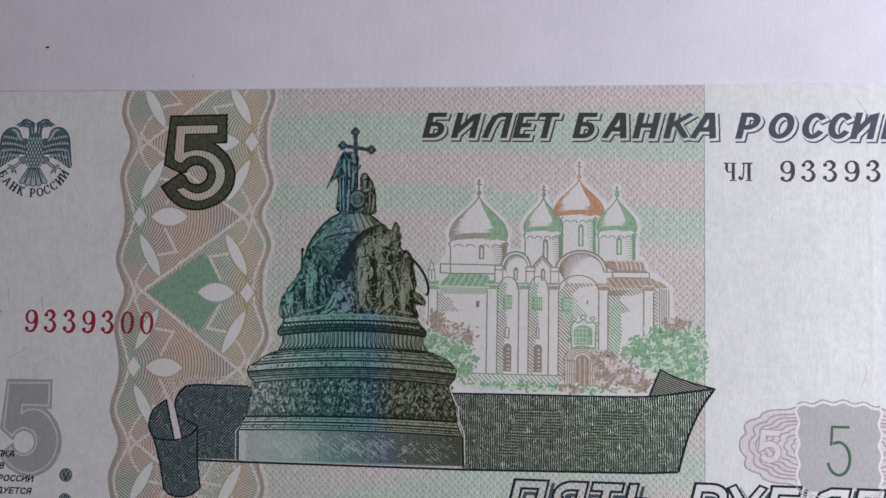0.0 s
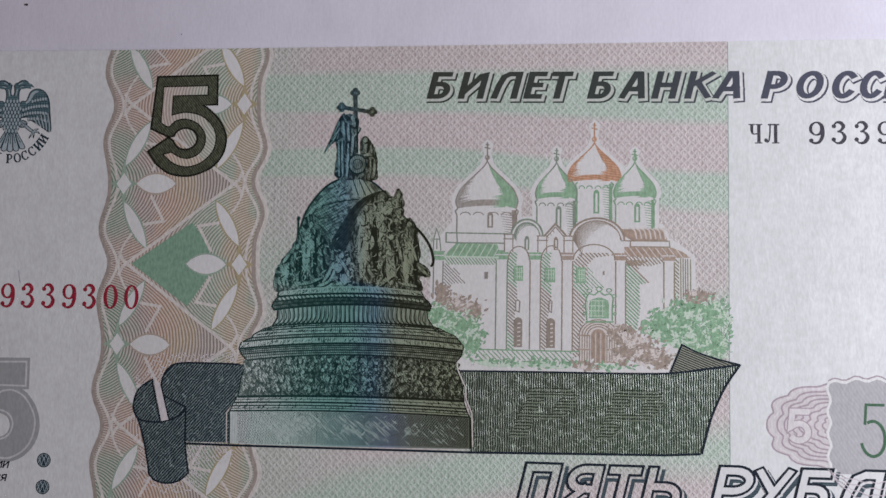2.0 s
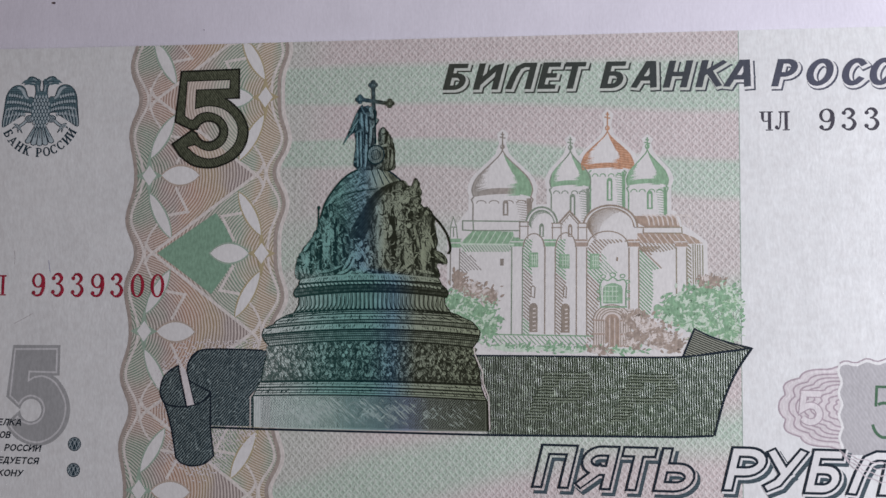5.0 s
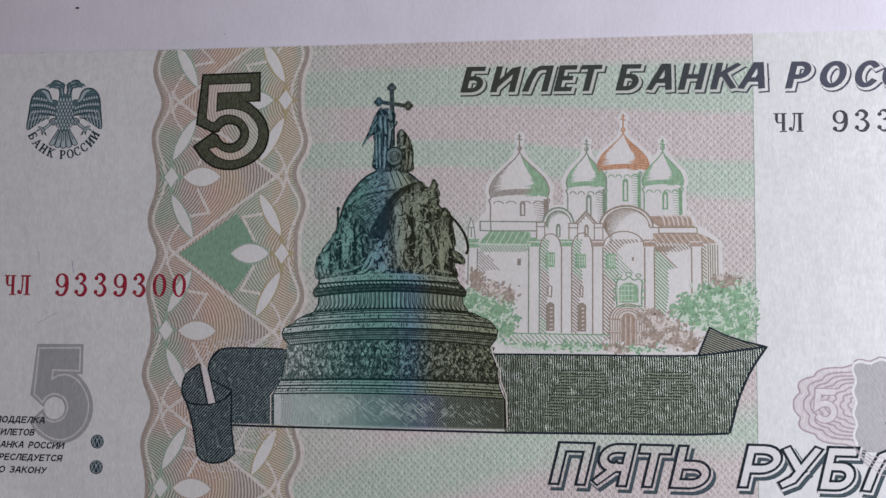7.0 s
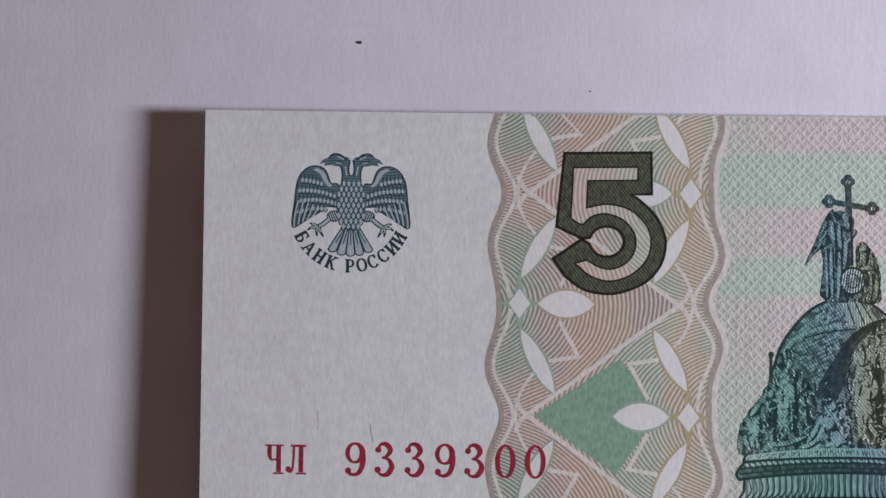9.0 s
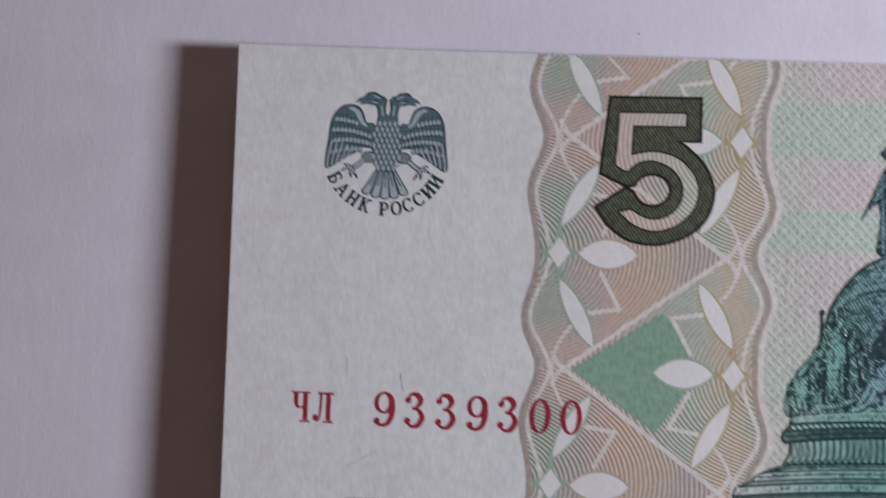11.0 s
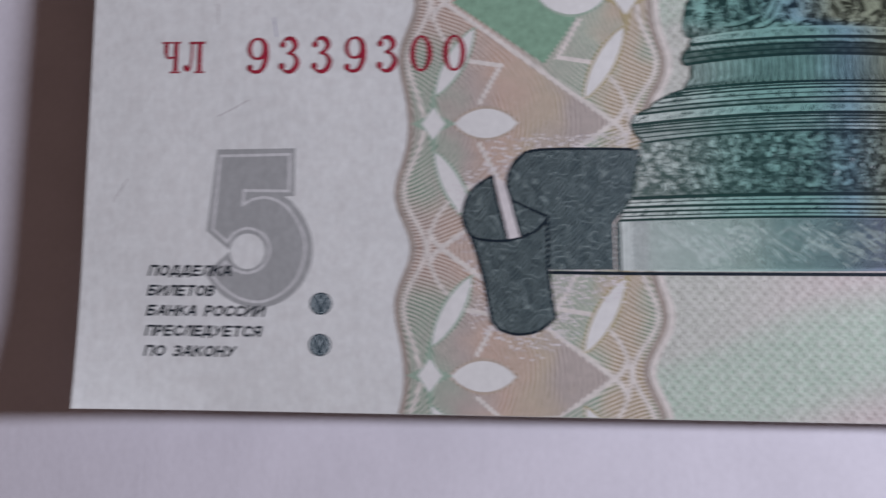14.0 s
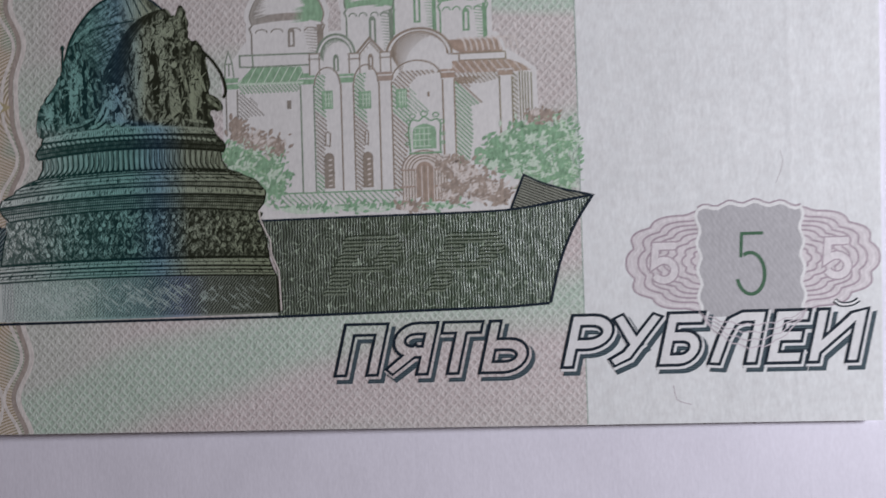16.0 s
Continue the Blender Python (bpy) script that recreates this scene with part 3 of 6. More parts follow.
for k in range(-1, 4):
    yc = 23.22 + 20.83 * (k - 1)
    # the green lozenge lies between the crossing and the diamond on the other side
    loz = [(31.9, yc + 10.4), (39.9, yc + 15.8), (41.6, yc + 13.6), (42.4, yc + 11.7), (44.6, yc + 10.4), (42.4, yc + 9.1), (41.3, yc + 7.4), (39.6, yc + 5.0)]
    if k == 1:
        part("lozenge", keep([loz]), LOZENGE, border, 4)
    for left in (True, False):
        cx, cy, s = (30.45, yc, 1) if left else (46.3, yc + 10.42, -1)
        rim = RIM_A if left else RIM_C
        petals = [((1.75, 0), (7.0, 0), 1.25), ((0.15, 2.4), (3.3, 8.1), 0.75), ((0.15, -2.4), (3.35, -8.4), 0.75)]
        for n, (a, b, half) in enumerate(petals):
            pa, pb = (cx + s * a[0], cy + a[1]), (cx + s * b[0], cy + b[1])
            d = Vector((pb[0] - pa[0], pb[1] - pa[1])).normalized() * 0.25
            outer = keep([lens((pa[0] - d.x, pa[1] - d.y), (pb[0] + d.x, pb[1] + d.y), half + 0.24, 10, 0.8)])
            inner = keep([lens(pa, pb, half, 10, 0.75)])
            if outer and inner:
                part("petal_rim", outer, (RIM_B if left else RIM_A) if n == 0 else rim, border, 5)
                part("petal", inner, WHITE, border, 7)
        cross_ray = keep([[(cx - 1.9, cy), (cx - 0.5, cy + 0.7), (cx - 0.1, cy + 3.2), (cx + 0.5, cy + 0.7), (cx + 1.9, cy), (cx + 0.5, cy - 0.7), (cx + 0.1, cy - 3.2), (cx - 0.5, cy - 0.7)]])
        gem = keep([[(cx - 1.0, cy), (cx, cy + 1.4), (cx + 1.0, cy), (cx, cy - 1.4)]])
        if gem:
            part("diamond_rim", cross_ray, rim, border, 6)
            part("diamond", gem, WHITE, border, 8)
        for f in (1, -1):
            zig = keep(stroke([(cx + s * 3.75, cy + f * 1.6), (cx + s * 5.55, cy + f * 4.9), (cx + s * 2.8, cy + f * 5.35)], 0.38))
            if zig:
                part("zigzag", zig, SOFT_PALE, border, 5.85 + (f > 0) * 0.1)
        # arcs that swing out of each crossing
        ox, oy = cx + s * 0.8, cy - 10.42
        for f in (1, -1):
            bow = keep(stroke(smooth([(ox - s * 1.1, oy + f * 0.3), (ox - s * 0.9, oy - f * 1.3), (ox - s * 0.3, oy - f * 2.7), (ox + s * 0.6, oy - f * 3.9)], 4), 0.3))
            if bow:
                part("arc_line", bow, SOFT_PALE, border, 5.55 + (f > 0) * 0.2)
    for f in (1, -1):
        bar = keep(stroke(smooth([(30.15, yc + 10.42 - f * 1.5), (30.55, yc + 10.42 - f * 0.8), (31.25, yc + 10.42), (36.0, yc + 10.42 + f * 3.5), (41.0, yc + 10.42 + f * 7.25), (45.3, yc + 10.42 + f * 10.42), (46.0, yc + 10.42 + f * 11.2), (46.4, yc + 10.42 + f * 12.0)], 3), 0.42))
        if bar:
            part("crossing_line", bar, SOFT_PALE, border, 6.15 + (f > 0) * 0.3)

# ---- the two large numerals ----


def numeral(label, level, outer, bowl, tip, hole, pinch, heel):
    """A fat 5 whose bowl closes to a point: its outline runs round the bar, the bowl, the hole and the stem."""
    top = holder("numeral", note, label)
    (hx, hy), rx, ry = hole
    eye = [(hx + rx * math.cos(radians(a)), hy + ry * math.sin(radians(a))) for a in range(190, 532, 12)]
    figure = outer + smooth(bowl, 5) + [tip, (pinch[0], pinch[1] - 0.05)] + eye + [(pinch[0], pinch[1] + 0.05), heel]
    return top, figure, eye


top, figure, eye = numeral("large outlined dark olive figure 5 with cream inlay", 9, [(34.52, 58.18), (42.60, 58.31), (42.68, 54.43), (40.77, 54.34)],
                           [(41.26, 54.08), (42.87, 52.61), (43.85, 50.80), (43.99, 49.31), (43.50, 47.69), (42.21, 46.22), (40.12, 45.27), (38.39, 45.06), (36.42, 45.45), (34.70, 46.64)], (33.54, 48.28), ((38.54, 49.94), 1.62, 1.42), (36.20, 50.17), (33.84, 51.30))
part("figure", [figure], OLIVE, top, 9)
part("figure_line", stroke(figure, 0.26, True), INK_DARK, top, 10)
inlay = [(35.36, 56.84), (41.36, 56.94), (41.38, 55.70), (36.72, 55.62)] + smooth([(36.61, 53.08), (38.62, 53.44), (40.75, 52.89), (42.21, 51.47), (42.66, 49.98), (42.27, 48.31), (40.88, 46.89), (38.94, 46.25), (37.08, 46.69), (35.57, 47.89)], 5)
inlay += smooth([(36.73, 48.19), (37.80, 47.57), (39.02, 47.38), (40.33, 47.94), (41.15, 49.14), (41.12, 50.64), (40.14, 51.91), (38.54, 52.53), (37.16, 52.28), (36.33, 51.51)], 5) + [(35.85, 51.61), (35.15, 52.08)]
part("inlay", [inlay], CREAM, top, 11)
part("inlay_line", stroke(inlay, 0.16, True), INK_DARK, top, 12)
tagged(part("hatch_line", hatch(figure, -52, 0.27, 0.07), OLIVE_PALE, top, 9.6), kind="stuff")
top, figure, eye = numeral("silver-grey outlined figure 5 on bare paper", 2, [(12.07, 21.13), (18.78, 21.21), (18.83, 17.16), (17.95, 17.10)],
                           [(18.61, 16.69), (19.75, 15.23), (20.43, 13.39), (20.42, 11.55), (19.68, 9.80), (18.24, 8.41), (16.42, 7.78), (14.57, 7.98), (12.94, 8.77), (11.99, 9.76)], (11.41, 10.57), ((14.96, 12.47), 1.50, 1.50), (13.43, 12.50), (11.39, 14.17))
part("figure", [figure], GREY, top, 2)
inline = [(12.36, 20.57), (18.33, 20.69), (18.35, 17.57), (14.50, 17.61), (14.44, 16.40)] + smooth([(15.26, 16.87), (16.65, 16.99), (18.29, 16.13), (19.49, 14.30), (19.85, 12.69), (19.39, 10.62), (18.22, 9.14), (16.41, 8.28), (14.56, 8.48), (12.92, 9.45), (12.01, 10.45)], 5) + [(13.13, 11.57)]
inline += smooth([(13.80, 10.94), (15.06, 10.64), (16.33, 11.26), (16.85, 12.64), (16.27, 13.88), (14.96, 14.41), (13.85, 14.03), (13.23, 13.23)], 5) + [(11.94, 14.32)]
part("outline", stroke(inline, 0.24, True), GREY_LIGHT, top, 3)

# ---- serial numbers ----


def glyph(ch):
    """A serif figure or letter in a box 1 wide and 1.55 high."""
    if ch == "0":
        o, i = arc(0.5, 0.775, 0.47, 0.775, 0, 360, 28), arc(0.5, 0.775, 0.25, 0.67, 0, 360, 28)
        return [[a, b, d, c] for a, b, c, d in zip(o, o[1:], i, i[1:])]
    if ch == "9":
        o, i = arc(0.49, 1.06, 0.45, 0.49, 0, 360, 28), arc(0.46, 1.06, 0.235, 0.38, 0, 360, 28)
        ring = [[a, b, d, c] for a, b, c, d in zip(o, o[1:], i, i[1:])]
        tail = smooth([(0.84, 0.98), (0.82, 0.52), (0.66, 0.16), (0.42, 0.06), (0.20, 0.12)], 5)
        return ring + stroke(tail, [0.25 - 0.13 * k / (len(tail) - 1) for k in range(len(tail))]) + [disc(0.17, 0.24, 0.13, 0.15, 12)]
    if ch == "3":
        up = smooth([(0.18, 1.32), (0.32, 1.48), (0.56, 1.46), (0.72, 1.20), (0.56, 0.93), (0.36, 0.86)], 5)
        low = smooth([(0.38, 0.84), (0.64, 0.78), (0.80, 0.46), (0.62, 0.12), (0.36, 0.06), (0.16, 0.20)], 5)
        w = [0.09 + 0.14 * math.sin(math.pi * k / (len(up) - 1)) ** 2 for k in range(len(up))]
        return stroke(up, w) + stroke(low, w) + [disc(0.17, 1.22, 0.13, 0.14, 12), disc(0.15, 0.30, 0.13, 0.15, 12)]
    if ch == "L":
        return [[(0.62, 0.1), (0.84, 0.1), (0.84, 1.5), (0.62, 1.5)], [(0.5, 0), (0.98, 0), (0.98, 0.09), (0.5, 0.09)], [(0.22, 1.43), (0.98, 1.43), (0.98, 1.55), (0.22, 1.55)]] + stroke(
            smooth([(0.36, 1.45), (0.34, 0.7), (0.26, 0.2), (0.12, 0.1)], 5), 0.1) + [disc(0.08, 0.26, 0.12, 0.16, 12)]
    return [[(0.6, 0.1), (0.82, 0.1), (0.82, 1.46), (0.6, 1.46)], [(0.44, 0), (0.94, 0), (0.94, 0.09), (0.44, 0.09)], [(0.5, 1.46), (0.94, 1.46), (0.94, 1.55), (0.5, 1.55)],
            [(0.02, 1.46), (0.46, 1.46), (0.46, 1.55), (0.02, 1.55)]] + stroke(smooth([(0.24, 1.46), (0.24, 1.0), (0.34, 0.76), (0.62, 0.78)], 5), [0.2, 0.2, 0.2, 0.2, 0.2, 0.18, 0.16, 0.14, 0.13, 0.12, 0.11, 0.1, 0.1, 0.1, 0.1, 0.1][:16])


def serial(x0, pitch, y0, wide, high, lead, mat, level, label):
    row = holder("serial_number", note, label)
    for k, ch in enumerate("4L 9339300"):
        if ch == " ":
            continue
        x = x0 + (k * lead if k < 2 else 0) + (k - 3) * pitch * (k > 2) + (0 if k < 2 else 7.45 / 2.8 * pitch)
        small = 0.88 if k < 2 else 1.0
        part("character", [[(x + u * wide * small, y0 + (0.08 if k < 2 else 0.0) + v * high / 1.55 * small) for u, v in q] for q in glyph(ch)], mat, row, level, rise=0.0004)


serial(6.85, 2.80, 27.7, 2.05, 3.15, 2.05, RED, 13, "raised red serial number")
serial(109.75, 2.66, 49.0, 2.0, 2.75, 1.95, BLACK, 4, "dark violet-black serial number")

# ---- lettering ----
rs = random.Random(5)


def placed(name, row, y0, cap, bold, width, mat, parent, level, slant, dx=0.0, dy=0.0, thin=1.0, tilt=0.0):
    """Slanted capitals, each at its own place: the character, its left foot, and the right end of its top; thin makes level strokes finer."""
    tall = cap * thin - bold
    for ch, foot, end in row:
        lines, w = capital(ch)
        scale = (end - foot - bold - slant * cap) / w
        out = []
        for line in lines:
            pts = [(foot + bold / 2 + x * scale, bold / 2 + y * tall) for x, y in line]
            ring = abs(pts[0][0] - pts[-1][0]) + abs(pts[0][1] - pts[-1][1]) < 0.01
            for at, nxt in (() if ring else ((0, 1), (-1, -2))):
                d = Vector((pts[at][0] - pts[nxt][0], pts[at][1] - pts[nxt][1])).normalized() * width / 2
                pts[at] = (pts[at][0] + d.x, pts[at][1] + d.y)
            out += stroke(pts[:-1], width, True) if ring else stroke(pts, width)
        over = (width - bold) / 2
        if ch != "Д":
            out = [[(x, min(max(y, -over), cap * thin + over)) for x, y in q] for q in out]
        part(name, [[(x + dx + slant * y / thin, y0 + tilt * (x - 100) + y / thin + dy) for x, y in q] for q in out], mat, parent, level, "", 0.004 / len(out))


title = holder("title", note, "dark slanted capital lettering with light outline and thin shade")
TITLE_ROW = [("Б", 70.05, 73.65), ("И", 74.0, 78.1), ("Л", 78.2, 82.35), ("Е", 82.25, 85.4), ("Т", 85.1, 88.6), ("Б", 90.2, 93.75), ("А", 94.1, 98.1), ("Н", 98.05, 101.85), ("К", 102.05, 106.0), ("А", 105.5, 109.6),
             ("Р", 111.25, 114.75), ("О", 115.1, 119.1), ("С", 119.3, 122.8), ("С", 122.55, 126.0), ("И", 125.55, 129.3), ("И", 129.35, 133.1)]
placed("letter_shade", TITLE_ROW, 54.72, 3.45, 0.84, 1.34, TITLE, title, 4, 0.25, 0.32, -0.36, 1.4, -0.008)
placed("letter_outline", TITLE_ROW, 54.72, 3.45, 0.84, 1.16, PALE_GAP, title, 5, 0.25, 0.20, -0.22, 1.4, -0.008)
placed("letter", TITLE_ROW, 54.72, 3.45, 0.84, 0.84, TITLE, title, 6, 0.25, 0.0, 0.0, 1.4, -0.008)
value = holder("value_line", note, "outlined slanted capital lettering with slate shade")
VALUE_ROW = [("П", 81.75, 87.75), ("Я", 87.1, 92.85), ("Т", 91.8, 97.4), ("Ь", 96.5, 102.6), ("Р", 104.75, 110.75), ("У", 109.1, 115.1), ("Б", 114.2, 119.65), ("Л", 119.2, 125.4), ("Е", 124.65, 129.6), ("Й", 128.65, 135.1)]
for row, foot, plain in ((VALUE_ROW[:4], 4.50, FIELD), (VALUE_ROW[4:], 4.86, PAPER_TINT)):
    placed("letter_shade", row, foot, 5.5, 1.42, 1.66, SLATE, value, 16, 0.24, 0.46, -0.56)
    placed("letter_gap", row, foot, 5.5, 1.42, 1.56, plain, value, 17, 0.24, 0.14, -0.18)
    placed("letter_line", row, foot, 5.5, 1.42, 1.42, NAVY, value, 18, 0.24)
    placed("letter", row, foot, 5.5, 1.42, 0.80, plain, value, 19, 0.24)
breve = smooth([(131.7, 11.02), (132.3, 10.62), (133.3, 10.66), (134.0, 11.05)], 4)
part("breve_line", stroke(breve, 0.50), NAVY, value, 18)
part("breve", stroke(breve, 0.20), WHITE, value, 19)
warning = holder("warning_text", note, "five lines of small dark slanted capitals")
ROWS = (("ПОДДЕЛКА", 6.5, 13.6), ("БИЛЕТОВ", 6.48, 12.15), ("БАНКА РОССИИ", 6.48, 16.5), ("ПРЕСЛЕДУЕТСЯ", 6.45, 16.25), ("ПО ЗАКОНУ", 6.45, 14.1))
for k, (text, a, b) in enumerate(ROWS):
    text = text.replace("Л", "л")
    wide = [0.62 if ch == " " else capital(ch)[1] + 0.30 for ch in text]
    unit, at = (b - a - 0.16) / (sum(wide) - 0.30), a
    row = []
    for ch, w in zip(text, wide):
        if ch != " ":
            row.append((ch, at, at + (w - 0.30) * unit + 0.20 + 0.22 * 0.92))
        at += w * unit
    placed("letter", row, 10.34 - 1.675 * k, 0.94, 0.20, 0.18, NAVY, warning, 6, 0.22)

# ---- the two small round marks ----
for cy in (8.15, 4.75):
    mark = holder("round_mark", note, "small round dark teal mark with light zigzag lines")
    part("mark", [disc(21.3, cy, 0.93)], EMBLEM_DARK, mark, 2)
    part("mark_line", stroke([(20.62, cy + 0.42), (21.0, cy - 0.62), (21.3, cy + 0.35), (21.6, cy - 0.62), (21.98, cy + 0.42)], 0.10), EMBLEM_PALE, mark, 3)
    part("mark_line", stroke([(20.62, cy - 0.30), (21.05, cy + 0.66), (21.3, cy + 0.0), (21.55, cy + 0.66), (21.98, cy - 0.30)], 0.08), EMBLEM_PALE, mark, 3.5)
    part("mark_ring", stroke(disc(21.3, cy, 0.76, n=18), 0.05, True), EMBLEM_PALE, mark, 4)

# ---- round bank emblem: a spread bird as plain shapes, and a curved line of letters ----
EX, EY = 14.55, 52.6
emblem = holder("emblem", note, "round teal emblem of a plain spread bird over curved lettering")
for s in (-1, 1):
    wing = smooth([(1.2, 2.3), (1.9, 2.45), (2.15, 3.0), (2.5, 3.75), (3.3, 4.1), (4.3, 3.8), (5.05, 2.7), (5.3, 0.8), (5.5, -1.6), (4.5, -1.2), (3.9, -0.8), (2.9, -0.2), (2.3, 0.3), (1.0, 0.4)], 4, True)
    part("wing", [[(EX + s * x, EY + y) for x, y in wing]], EMBLEM_MID, emblem, 2)
    part("wing_line", stroke([(EX + s * x, EY + y) for x, y in wing], 0.13, True), EMBLEM_DARK, emblem, 4)
    part("shoulder", [[(EX + s * x, EY + y) for x, y in smooth([(1.85, 2.3), (2.2, 2.7), (2.5, 3.45), (3.1, 3.85), (3.6, 3.75), (3.05, 3.45), (2.7, 2.9), (2.35, 2.35), (2.0, 2.15)], 4, True)]], EMBLEM_PALE, emblem, 4.4)
    dark, pale = [], []
    for r in range(4):
        for k in range(11):
            u = (k + 0.5 * (r % 2)) / 10.5
            x, y = 1.35 + 3.75 * u + 0.05 * r, 2.05 + 2.0 * u - 1.05 * u * u - (0.62 + 0.42 * u) * r
            lowest = 0.15 - 0.9 * u - 0.9 * u * u
            if y - 0.3 < lowest or x > 4.95 or (r == 0 and (x < 2.5 or x > 4.6)):
                continue
            pale.append(lens((EX + s * x, EY + y), (EX + s * (x + 0.12 * u), EY + y - 0.46), 0.155, 6, 0.7))
            dark += stroke(arc(EX + s * x, EY + y - 0.20, 0.17, 0.34, 180, 360, 5), 0.08)
            dark += stroke([(EX + s * (x + 0.17), EY + y - 0.1), (EX + s * (x + 0.17 + 0.05 * u), EY + y + 0.40)], 0.07)
    tagged(part("plumage", dark, EMBLEM_DARK, emblem, 5, rise=0.0001), kind="stuff")
    tagged(part("plumage", pale, EMBLEM_PALE, emblem, 5.5, rise=0.0001), kind="stuff")
    for k in range(5):
        quill = smooth([(3.1 + 0.47 * k, 0.35 + 0.12 * k), (3.45 + 0.46 * k, -0.45 - 0.05 * k), (3.75 + 0.40 * k, -0.78 - 0.22 * k)], 4)
        part("quill", stroke([(EX + s * x, EY + y) for x, y in quill], 0.15), EMBLEM_PALE, emblem, 5.8)
        part("quill_line", stroke([(EX + s * (x + 0.15), EY + y) for x, y in quill], 0.10), EMBLEM_DARK, emblem, 6)
    part("neck", [[(EX + s * x, EY + y) for x, y in smooth([(0.0, 2.2), (0.95, 2.2), (0.85, 3.1), (0.95, 3.9), (1.3, 4.4), (0.6, 5.0), (0.15, 4.6), (0.25, 3.6), (0.0, 3.0)], 4, True)]], EMBLEM_MID, emblem, 8)
    for path in ([(0.95, 2.2), (0.85, 3.1), (0.95, 3.9), (1.3, 4.3)], [(0.15, 4.7), (0.27, 3.7), (0.05, 3.0)]):
        part("neck_line", stroke([(EX + s * x, EY + y) for x, y in smooth(path, 4)], 0.12), EMBLEM_DARK, emblem, 9)
    part("head", [[(EX + s * x, EY + y) for x, y in smooth([(0.5, 4.7), (1.0, 5.15), (1.7, 5.25), (2.15, 4.85), (2.05, 4.35), (1.5, 4.1), (0.9, 4.2)], 4, True)]], EMBLEM_MID, emblem, 9.4)
    for a, b, w in (((0.75, 4.75), (1.35, 5.0), 0.12), ((0.95, 4.35), (1.5, 4.45), 0.10), ((0.45, 3.2), (0.6, 4.1), 0.14)):
        part("head_feather", stroke([(EX + s * a[0], EY + a[1]), (EX + s * b[0], EY + b[1])], w), EMBLEM_PALE, emblem, 9.8)
    part("head_line", stroke([(EX + s * x, EY + y) for x, y in smooth([(0.5, 4.7), (1.0, 5.15), (1.7, 5.25), (2.15, 4.85)], 4)], 0.14), EMBLEM_DARK, emblem, 10)
    part("brow_line", stroke([(EX + s * 0.8, EY + 4.45), (EX + s * 1.75, EY + 4.65)], 0.10), EMBLEM_DARK, emblem, 10.1)
    part("beak", [[(EX + s * 1.95, EY + 4.98), (EX + s * 2.6, EY + 4.75), (EX + s * 3.0, EY + 4.3), (EX + s * 2.45, EY + 4.42), (EX + s * 2.55, EY + 4.12), (EX + s * 1.8, EY + 4.22)]], EMBLEM_MID, emblem, 10.3)
    part("thigh", [disc(EX + s * 1.55, EY - 0.60, 0.72, 0.55, 14)], EMBLEM_DARK, emblem, 8.5)
    part("thigh_plumage", hatch(disc(EX + s * 1.55, EY - 0.60, 0.62, 0.45, 14), 90 - s * 25, 0.20, 0.10), EMBLEM_PALE, emblem, 8.7)
    foot = smooth([(EX + s * 2.0, EY - 0.85), (EX + s * 2.6, EY - 1.35), (EX + s * 3.1, EY - 1.65)], 4)
    part("leg_line", stroke(foot, 0.46), EMBLEM_DARK, emblem, 8.9)
    part("leg", stroke(foot, 0.26), EMBLEM_PALE, emblem, 9.1)
    for tip in ((2.55, -2.55), (3.15, -2.50), (4.05, -1.95), (3.85, -1.30)):
        toe = smooth([(EX + s * 3.05, EY - 1.65), (EX + s * (3.05 + tip[0]) / 2 + s * 0.1, EY + (tip[1] - 1.65) / 2 + 0.12), (EX + s * tip[0], EY + tip[1])], 4)
        part("claw_line", stroke(toe, [0.34, 0.34, 0.32, 0.30, 0.27, 0.23, 0.19, 0.15, 0.10]), EMBLEM_DARK, emblem, 9.2)
        part("claw", stroke(toe[:6], 0.14), EMBLEM_PALE, emblem, 9.4)
part("body", [lens((EX, EY + 3.3), (EX, EY - 1.7), 1.45, 12, 0.55)], EMBLEM_MID, emblem, 9)
dark, pale = [], []
for r in range(9):
    for k in range(6 - (r % 2)):
        x, y = (k - 2.5 + 0.5 * (r % 2)) * 0.46, 2.75 - r * 0.50
        if abs(x) < 1.35 * math.cos((y - 0.8) / 3.0):
            pale.append(lens((EX + x, EY + y), (EX + x, EY + y - 0.58), 0.135, 5, 0.6))
            dark += stroke(arc(EX + x, EY + y - 0.35, 0.21, 0.34, 180, 360, 5), 0.08)
tagged(part("plumage", dark, EMBLEM_DARK, emblem, 10, rise=0.0001), kind="stuff")
tagged(part("plumage", pale, EMBLEM_PALE, emblem, 10.5, rise=0.0001), kind="stuff")
for k in range(5):
    a = (k - 2) * 0.52
    tip = (EX + a * 1.62, EY - 4.05 + a * a * 0.35)
    feather = [(EX + a * 0.4 - 0.12, EY - 1.2), (EX + a * 0.4 + 0.12, EY - 1.2)] + [(tip[0] + 0.4 * math.cos(radians(t)), tip[1] + 0.3 * math.sin(radians(t))) for t in range(0, -181, -30)]
    part("tail_feather", [feather], EMBLEM_PALE, emblem, 7 + 0.2 * (k % 2))
    part("tail_feather_line", stroke(feather, 0.11, True), EMBLEM_DARK, emblem, 7.8)
    part("tail_quill", stroke([(EX + a * 0.42, EY - 1.5), (EX + a * 1.35, EY - 3.3 + abs(a) * 0.2)], 0.14), EMBLEM_MID, emblem, 8.2)


